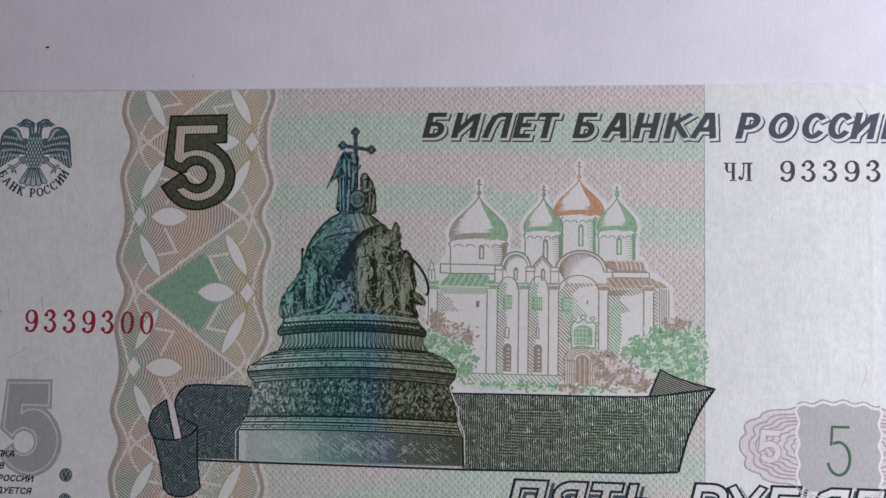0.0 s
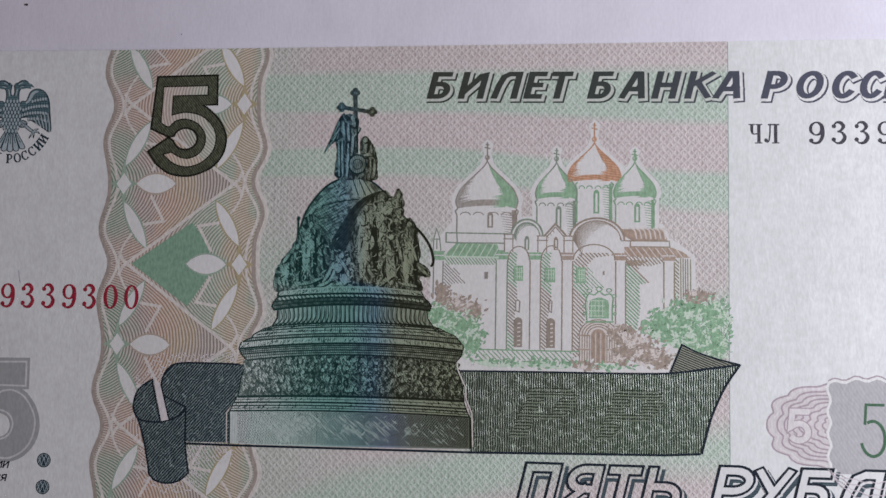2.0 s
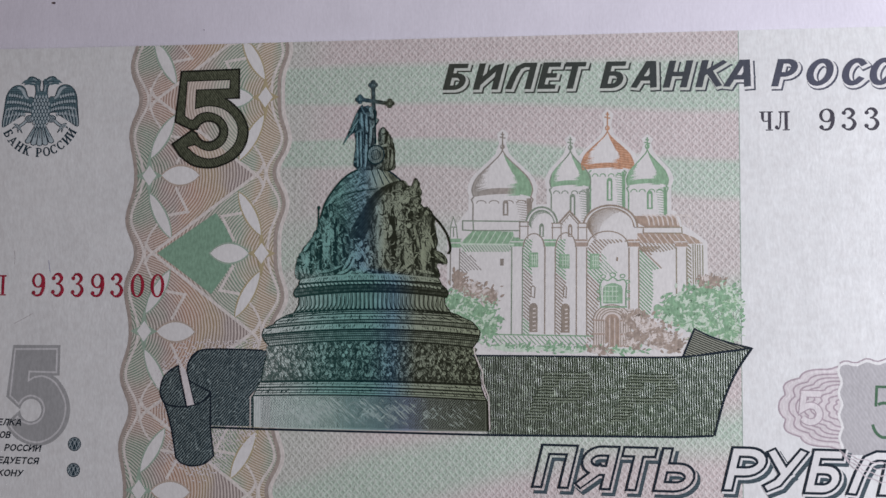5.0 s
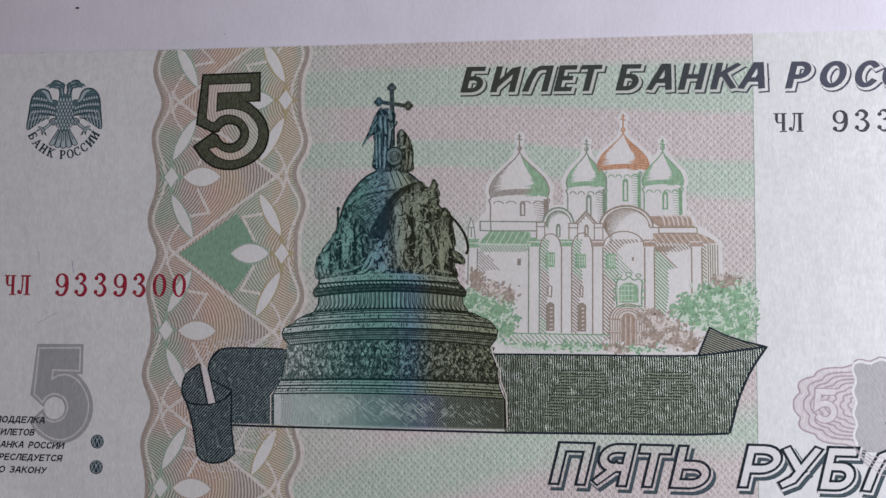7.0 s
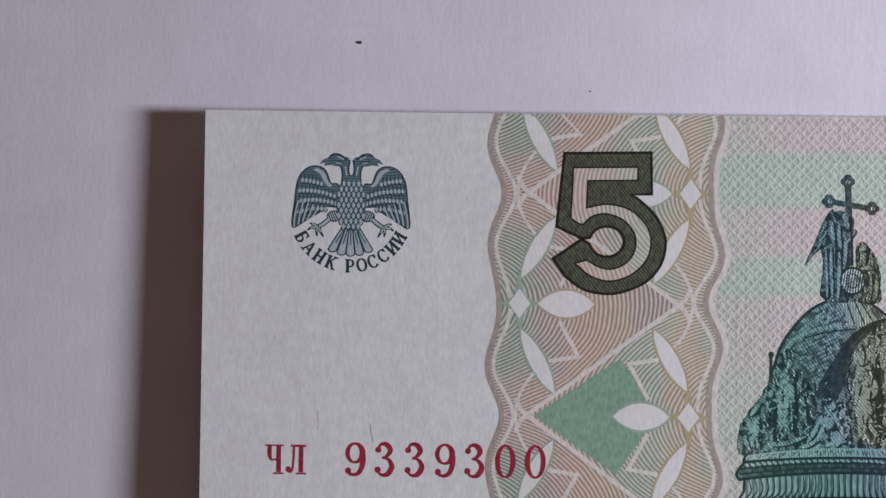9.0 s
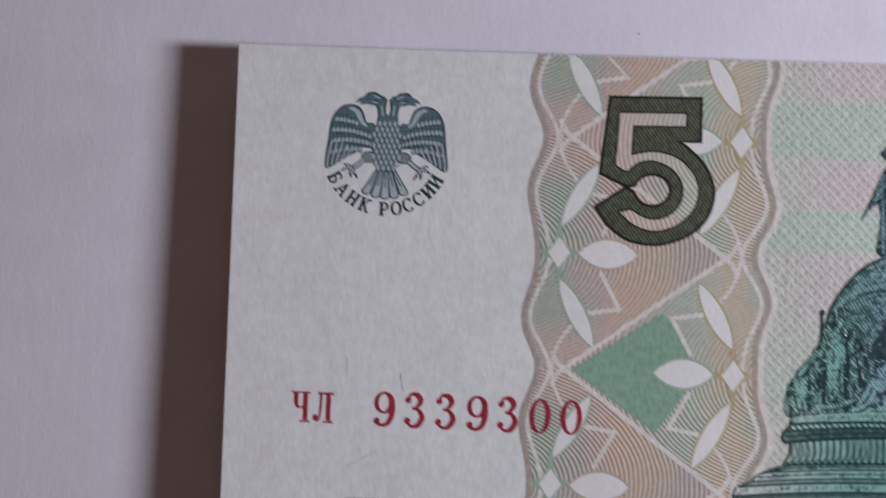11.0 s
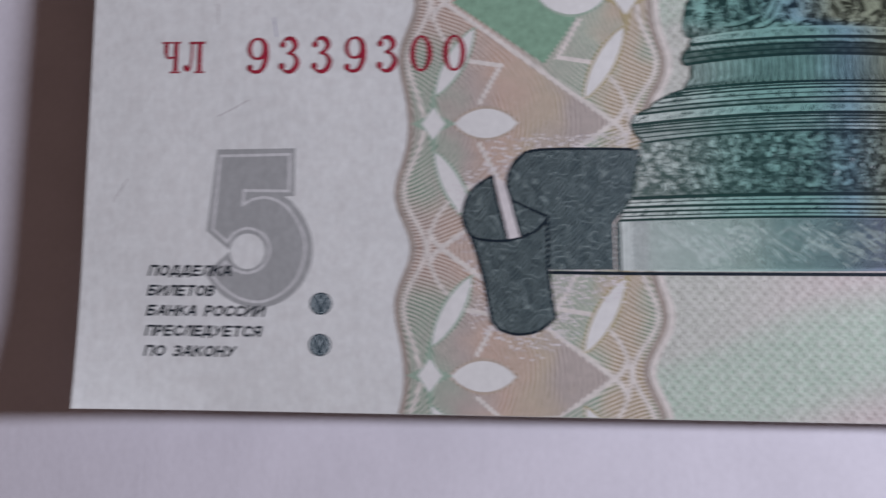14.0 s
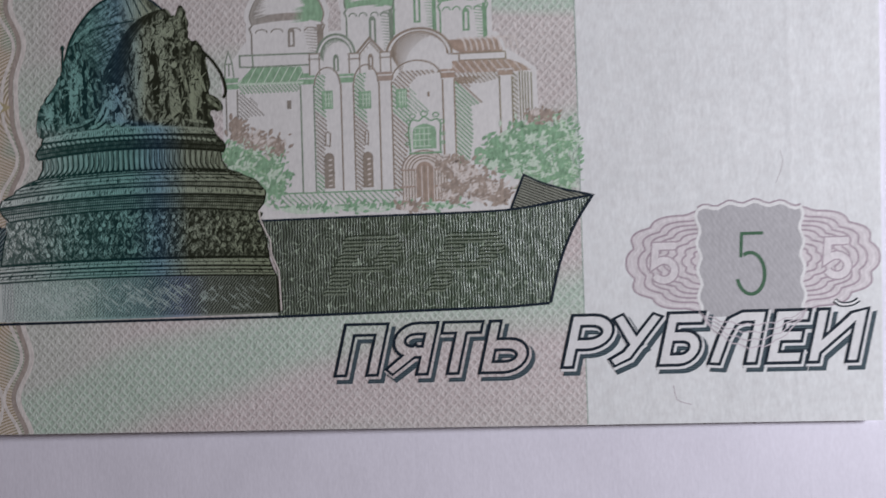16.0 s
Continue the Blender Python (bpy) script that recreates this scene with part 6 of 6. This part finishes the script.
# the portal: a scrolled window over a round door
part("portal_window", [[(90.64, 27.50), (93.03, 27.52), (93.03, 29.23)] + smooth([(92.90, 29.73), (91.84, 30.08), (90.79, 29.72)], 4) + [(90.64, 29.22)]], GREEN_INK, church, 9)
for k in range(4):
    y = 27.80 + 0.62 * k
    lines("window_bar", [[(90.35, y), (92.5, y)]], 0.09, PALE_GREEN, 9.7)
for k in range(5):
    lines("window_bar", [[(90.45 + 0.45 * k, 27.65), (90.45 + 0.45 * k, 29.65)]], 0.07, PALE_GREEN, 9.8)
lines("portal_frame", [smooth([(90.36, 27.21), (90.29, 28.28), (90.22, 29.36), (90.36, 30.07), (90.65, 30.51), (91.28, 30.37), (91.85, 30.80), (92.48, 30.37), (93.18, 30.52), (93.53, 29.95), (93.45, 29.02), (93.45, 27.24)], 4)], 0.16, GREEN_LINE, 9.4)
for c, r in (((90.65, 30.87), 0.30), ((91.85, 31.09), 0.36), ((93.04, 30.95), 0.30), ((90.22, 30.29), 0.25), ((93.67, 30.24), 0.25), ((90.08, 29.00), 0.18), ((93.73, 29.02), 0.18), ((90.08, 28.07), 0.18), ((93.73, 28.10), 0.18)):
    part("portal_scroll", stroke(disc(c[0], c[1], r, r * 0.75, 10), 0.12, True), GREEN_LINE, church, 9.6)
lines("portal_sill", [[(90.22, 27.07), (93.59, 27.10)]], 0.2, GREEN_LINE, 9.5)
DOOR = (91.75, 22.10)
part("portal", [[(DOOR[0] - 2.3, DOOR[1])] + arc(DOOR[0], 25.37, 2.3, 1.95, 180, 0, 16) + [(DOOR[0] + 2.3, DOOR[1])]], PALE_BROWN, church, 8.6)
for k in range(4):
    r = 2.3 - 0.33 * k
    lines("portal_arch", [arc(DOOR[0], 25.37, r, r * 0.86, 180, 0, 16)], 0.13, UMBER, 9.3)
for s in (-1, 1):
    for k in range(5):
        x = DOOR[0] + s * (1.05 + 0.3 * k)
        for y0, y1 in ((DOOR[1], DOOR[1] + 1.5), (DOOR[1] + 1.75, DOOR[1] + 3.2)):
            lines("portal_column", [[(x, y0), (x, y1)]], 0.12, UMBER, 9.3)
    for y in (DOOR[1] + 0.1, DOOR[1] + 1.6, DOOR[1] + 3.3):
        lines("portal_capital", [[(DOOR[0] + s * 0.95, y), (DOOR[0] + s * 2.5, y)]], 0.2, UMBER_SOFT, 9.4)
door = [(DOOR[0] - 0.88, DOOR[1])] + arc(DOOR[0], 25.37, 0.88, 0.85, 180, 0, 10) + [(DOOR[0] + 0.88, DOOR[1])]
part("portal_door", [door], UMBER_SOFT, church, 9.6)
for k in range(5):
    x = DOOR[0] - 0.62 + 0.31 * k
    lines("door_plank_line", [[(x, DOOR[1] + 0.1), (x, DOOR[1] + 3.6)]], 0.09, PALE_BROWN if k % 2 else UMBER, 9.8)


def onion(tip, bottom, w, mat, drum, arms, level, dark, band):
    """An onion dome on its drum, with a cross: tip of the dome, middle of its foot, half width, the drum's lower edge and half width."""
    cx, y0 = bottom
    h = tip[1] - y0
    side = smooth([(0, h), (0.09, h * 0.90), (0.28, h * 0.77), (0.58, h * 0.59), (0.86, h * 0.40), (1.0, h * 0.19), (0.985, h * 0.07), (0.94, 0.0)], 5)
    left, right = [(cx - x * w, y0 + y) for x, y in side], [(cx + x * w, y0 + y) for x, y in side]
    d0, dw = drum
    glow = [(cx - (x * w + 0.62), y + 0.1) for x, y in [(p[0], y0 + p[1]) for p in side]]
    glow = [(cx, arms + 0.85), (cx - 0.75, arms + 0.2), (cx - 0.45, tip[1] + 0.9)] + glow[4:] + [(cx - dw - 0.6, y0), (cx - dw - 0.6, d0), (cx + dw + 0.6, d0), (cx + dw + 0.6, y0)] + [(2 * cx - x, y) for x, y in glow[:3:-1]] + [(cx + 0.45, tip[1] + 0.9), (cx + 0.75, arms + 0.2)]
    part("glow", [glow], GLOW, church, 2.2 + 0.05 * level)
    # drum
    part("drum", [rect(cx - dw, cx + dw, d0, y0 + 0.2)], BLANK, church, level)
    hem = [(cx - dw - 0.22, y0 - 0.35), (cx - dw, y0 - 0.9)]
    lines("drum_line", [[(cx - dw, d0), hem[1], hem[0], (cx - dw + 0.1, y0)], [(cx + dw, d0), (2 * cx - hem[1][0], hem[1][1]), (2 * cx - hem[0][0], hem[0][1]), (cx + dw - 0.1, y0)]], 0.17, dark, level + 0.3)
    shades = hatch([(cx + dw * 0.42, y0 - 0.4), (cx + dw * 0.98, y0 - 0.2), (cx + dw * 0.98, d0), (cx + dw * 0.62, d0), (cx + dw * 0.52, (d0 + y0) / 2)], 172, 0.30, 0.14, 0.0, 0.7)
    tagged(part("drum_shade", shades, dark, church, level + 0.2), kind="stuff")
    part("drum_side", [[(cx + dw * 0.84, y0 - 0.2), (cx + dw, y0 - 0.2), (cx + dw, d0), (cx + dw * 0.86, d0)]], dark, church, level + 0.25)
    for k in (-0.72, -0.28, 0.22, 0.66):
        lines("drum_arch", [arc(cx + k * dw, y0 - 0.85, dw * 0.17, 0.38, 180, 0, 6)], 0.13, dark, level + 0.35)
    wx, wy0, wy1 = cx + dw * 0.12, d0 + (y0 - d0) * 0.22, d0 + (y0 - d0) * 0.72
    part("drum_window", [[(wx - 0.36, wy0), (wx + 0.36, wy0)] + arc(wx, wy1, 0.36, 0.45, 0, 180, 6)], dark, church, level + 0.4)
    part("drum_slit", [[(wx - 0.13, wy0 + 0.2), (wx + 0.16, wy0 + 0.2), (wx + 0.14, wy1), (wx - 0.11, wy1)]], BLANK, church, level + 0.5)
    # dome: a solid shaded flank, a band at the foot and streaks that fade into the light
    part("dome", [left + right[::-1][:-1]], BLANK, church, level + 0.8)
    flank = [(cx + 0.10 * w, y0 + h * 0.80), (cx + 0.30 * w, y0 + h * 0.55), (cx + 0.52 * w, y0 + h * 0.36), (cx + 0.50 * w, y0 + h * 0.20), (cx + 0.62 * w, y0 + h * 0.05)]
    part("dome_shade", [right + flank[::-1]], mat, church, level + 1)
    part("dome_band", [smooth([(cx - w * 0.98, y0 + h * 0.10), (cx - w * 0.5, y0 + h * 0.17), (cx, y0 + h * 0.19), (cx + w * 0.6, y0 + h * 0.18)], 4) + smooth([(cx + w * 0.6, y0 + h * 0.06), (cx, y0 + h * 0.06), (cx - w * 0.5, y0 + h * 0.04), (cx - w * 0.94, y0)], 4)], band, church, level + 1.1)
    streaks = []
    for k in range(34):
        v = 0.04 + 0.62 * k / 33
        edge = w * next(side[i][0] + (side[i + 1][0] - side[i][0]) * (h * v - side[i][1]) / (side[i + 1][1] - side[i][1]) for i in range(len(side) - 1) if side[i + 1][1] <= h * v)
        reach = 0.55 - 0.55 * v + rs.uniform(-0.12, 0.12)
        bend = -0.05 * h * (v < 0.3) - 0.02 * h
        streaks.append([(cx - edge, y0 + h * v - 0.06), (cx - edge * (1 - reach), y0 + h * v - bend), (cx - edge, y0 + h * v + 0.10)])
        streaks.append([(cx + edge * 0.62, y0 + h * v - 0.08), (cx + edge * (0.62 - 0.55 * reach - 0.2 * (v < 0.3)), y0 + h * v + bend * 0.3), (cx + edge * 0.62, y0 + h * v + 0.08)])
    tagged(part("dome_shading", streaks[::2], band, church, level + 1.3, rise=0.0003), kind="stuff")
    tagged(part("dome_shading", streaks[1::2], mat, church, level + 1.5, rise=0.0003), kind="stuff")
    lines("dome_line", [left[::-1] + right[1:]], 0.15, dark if mat is not ORANGE else ORANGE, level + 1.8)
    rod = dark if mat is not ORANGE else ORANGE
    part("finial", [disc(cx, tip[1] + 0.45, 0.30, 0.34, 10)], rod, church, level + 2)
    part("finial_light", [disc(cx - 0.05, tip[1] + 0.5, 0.14, 0.15, 8)], BLANK, church, level + 2.1)
    lines("cross", [[(cx, tip[1] - 0.2), (cx, arms + 0.45)], [(cx - 0.36, arms - 0.2), (cx + 0.36, arms - 0.38)], [(cx - 0.22, arms + 0.15), (cx + 0.22, arms + 0.1)]], 0.17, rod, level + 2.2)


onion((78.02, 46.98), (77.91, 40.98), 3.85, GREEN_INK, (37.89, 3.72), 48.92, 6, UMBER, UMBER_SOFT)
onion((86.45, 46.80), (86.53, 42.18), 2.55, GREEN_INK, (37.58, 2.38), 48.13, 5, UMBER_GREEN, GREEN_INK)
onion((95.79, 46.83), (96.12, 42.33), 2.55, GREEN_INK, (38.50, 2.32), 48.00, 5.4, GREEN_LINE, GREEN_INK)
onion((90.83, 49.24), (91.18, 44.33), 3.22, ORANGE, (39.31, 2.12), 51.31, 5.2, GREEN_LINE, ORANGE)


def foliage(name, clumps, mat, haze, pale, count, level, label):
    """Printed leaves over a few clumps: a ragged mass, dark leaves on it, and light ones left bare."""
    leaves, bare, k = [], [], 0
    for n, (cx, cy, rx, ry) in enumerate(clumps):
        blob = [(cx + rx * math.cos(radians(a)) * rs.uniform(0.62, 1.12), max(21.2, cy + ry * math.sin(radians(a)) * rs.uniform(0.65, 1.12))) for a in range(0, 360, 12)]
        part(name + "_mass", [blob], haze, church, level - 0.6 + 0.04 * n)
    while len(leaves) < count:
        cx, cy, rx, ry = clumps[k % len(clumps)]
        k += 1
        x, y = cx + rx * max(-1.1, min(1.1, rs.gauss(0, 0.60))), cy + ry * max(-1.1, min(1.1, rs.gauss(0, 0.60)))
        if y < 21.2:
            continue
        t, s = rs.gauss(0.7, 0.8), rs.uniform(0.18, 0.52)
        gap = noise.noise((x * 0.95, y * 1.2, level)) < -0.16
        (bare if gap else leaves).append(lens((x, y), (x + s * 1.7 * math.cos(t), y + s * 1.7 * math.sin(t)), s * (0.30 if gap else 0.38), 3, 0.8))
    tagged(part(name + "_light", bare, pale, church, level + 0.6, "", 0.0002), kind="stuff")
    return tagged(part(name, leaves, mat, church, level, label, 0.0002), kind="stuff")


foliage("foliage", [(73.0, 26.6, 2.0, 2.0), (75.2, 26.0, 2.0, 1.9), (73.8, 24.2, 2.2, 1.7), (76.2, 24.6, 1.4, 1.8), (71.9, 27.6, 1.2, 1.2)], LEAF_A, HAZE_A, PALE_GREEN, 420, 10, "light green printed bushes")
foliage("foliage", [(72.6, 29.8, 1.2, 1.0), (74.4, 29.0, 1.4, 0.8), (76.3, 28.4, 1.3, 1.0), (72.2, 30.8, 0.6, 0.5)], LEAF_B, HAZE_B, PALE_BROWN, 130, 11, "brown printed foliage")
foliage("foliage", [(99.4, 27.2, 1.7, 1.3), (101.2, 27.4, 1.7, 1.8), (103.0, 28.6, 1.8, 1.4), (105.6, 28.0, 1.6, 2.0), (105.6, 24.6, 1.6, 2.0), (103.0, 25.0, 2.2, 1.7), (100.3, 25.6, 1.8, 1.2), (98.6, 25.9, 0.9, 0.7)], LEAF_A, HAZE_A, PALE_GREEN, 820, 10, "light green printed trees")
foliage("foliage", [(94.2, 25.6, 1.3, 1.0), (95.8, 24.6, 1.6, 1.4), (97.6, 23.4, 1.8, 1.3), (94.4, 23.0, 1.2, 1.1), (99.2, 22.4, 1.2, 0.9), (103.6, 30.3, 1.6, 0.6), (90.0, 21.6, 1.2, 0.4)], LEAF_B, HAZE_B, PALE_BROWN, 420, 10.5, "brown printed bushes and low leaves")
foliage("grass", [(80, 21.8, 4, 0.5), (86, 21.7, 3.5, 0.5), (92, 21.7, 3.5, 0.4)], LEAF_A, PALE_GREEN, BLANK, 110, 10.2, "low green printed grass")

# ---- rosette with the small numerals ----
def outline(pts, width):
    """One outline round a line of the given width."""
    q = stroke(pts, width)
    return [[p[0] for p in q] + [q[-1][3], q[-1][2]] + [p[1] for p in q[::-1]]]


rosette = holder("rosette", note, "rose rosette with a grey plate and green figure 5")
RX, RY = 123.8, 15.3
petal = []
for k in range(120):
    a = 2 * math.pi * k / 120
    rx, ry = 11.9, 5.2
    q = 1 + 0.060 * abs(math.cos(7 * a)) - 0.030 + 0.008 * math.cos(5 * a)
    petal.append((RX + rx * q * math.copysign(abs(math.cos(a)) ** 0.75, math.cos(a)), RY + ry * q * math.copysign(abs(math.sin(a)) ** 0.8, math.sin(a)) - 0.1))
part("rose_ground", [petal], ROSE, rosette, 2)
for n, s in enumerate((1.0, 0.94, 0.87, 0.78, 0.69, 0.60, 0.50, 0.40, 0.30)):
    ring = [(RX + (x - RX) * (0.25 + 0.75 * s), RY + (y - RY) * s) for x, y in petal]
    part("rose_ring", stroke(ring, 0.19, True), ROSE_PALE if n == 1 else ROSE_LINE, rosette, 3)
for s in (-1, 1):
    cx = RX + s * 8.35 - 0.1
    small = [(cx + 1.15, RY + 1.55), (cx - 0.75, RY + 1.55), (cx - 0.95, RY - 0.25)] + arc(cx - 0.02, RY - 0.85, 1.05, 1.0, 128, -150, 14)
    part("small_numeral_line", outline(small, 0.95), ROSE_LINE, rosette, 4)
    part("small_numeral", outline(small, 0.68), ROSE_PALE, rosette, 5)
for k in range(4):
    bow = [(RX - 5.2 + 0.52 * u, 10.2 - (3.6 - 0.75 * k) * math.sin(math.pi * u / 20) ** 0.8 + 0.12 * math.sin(u * 1.9 + k)) for u in range(21)]
    part("rose_ring", stroke(bow, 0.11), ROSE_FAINT, rosette, 20)
plate = []
for k in range(80):
    u = k / 20
    side, t = int(u), u - int(u)
    w = 0.20 * math.sin(t * 8 * math.pi)
    plate.append(((RX - 5.0 + 10 * t, RY + 5.0 + w + 0.5 * math.sin(math.pi * t)), (RX + 5.0 + w, RY + 5.0 - 10.6 * t), (RX + 5.0 - 10 * t, RY - 5.6), (RX - 5.0 + w, RY - 5.6 + 10.6 * t))[side])
part("plate", [plate], ink("grey_plate", (0.425, 0.415, 0.42), (0.46, 0.45, 0.455), (35, 0.4, 0.4, 0.8, 0.8), var=0.08), rosette, 5)
part("plate_edge", stroke(plate[60:] + plate[:41], 0.30), WHITE, rosette, 6)
part("plate_crown", stroke([(x, y + 0.28) for x, y in plate[:21]], 0.16), ROSE_LINE, rosette, 6.5)
figure = [(125.1, 17.85), (123.0, 17.85), (122.85, 15.5), (123.2, 15.75)] 
part("green_numeral", stroke(figure[:3], 0.32) + stroke(arc(123.75, 13.9, 1.35, 2.05, 118, -165, 22), 0.36), GREEN_FIVE, rosette, 7, rise=0.0006)

# ---- fibres in the paper and specks on the table ----
for pts, mat in (([(16.6, 32.6), (16.75, 31.6), (16.9, 30.9)], FIBRE_B), ([(11.6, 33.9), (11.75, 32.8), (11.7, 32.0)], FIBRE_R), ([(12.0, 24.0), (13.2, 24.6), (14.6, 25.4)], FIBRE_R), ([(3.2, 16.6), (4.0, 18.0), (4.4, 18.6)], FIBRE_R),
                 ([(126.4, 59.9), (127.4, 58.4), (128.0, 57.2)], FIBRE_R), ([(115.9, 3.0), (116.2, 1.6), (117.6, 1.1)], ROSE_LINE), ([(126.5, 22.8), (127.2, 24.6), (127.0, 26.0)], FIBRE_R), ([(43.6, 31.2), (44.0, 33.0), (44.1, 34.4)], FIBRE_R)):
    part("fibre", stroke(smooth(pts, 4), 0.07), mat, note, 1.5)


def speck(x, y, r, label):
    bm = bmesh.new()
    bmesh.ops.create_icosphere(bm, subdivisions=2, radius=r, matrix=Matrix.Diagonal((1.0, 0.8, 0.4, 1)))
    for v in bm.verts:
        v.co *= 1 + 0.2 * noise.noise(v.co * 9000)
    me = bpy.data.meshes.new("speck")
    bm.to_mesh(me)
    bm.free()
    me.materials.append(SPECK)
    ob = new("speck", me)
    ob.location = (x, y, r * 0.3)
    return tagged(ob, label, "speck", "specks on the table")


speck(0.0150, 0.0687, 0.00019, "tiny dark speck of dust on the white table")
speck(0.0370, 0.0642, 0.00007, "tiny faint dust grain on the white table")
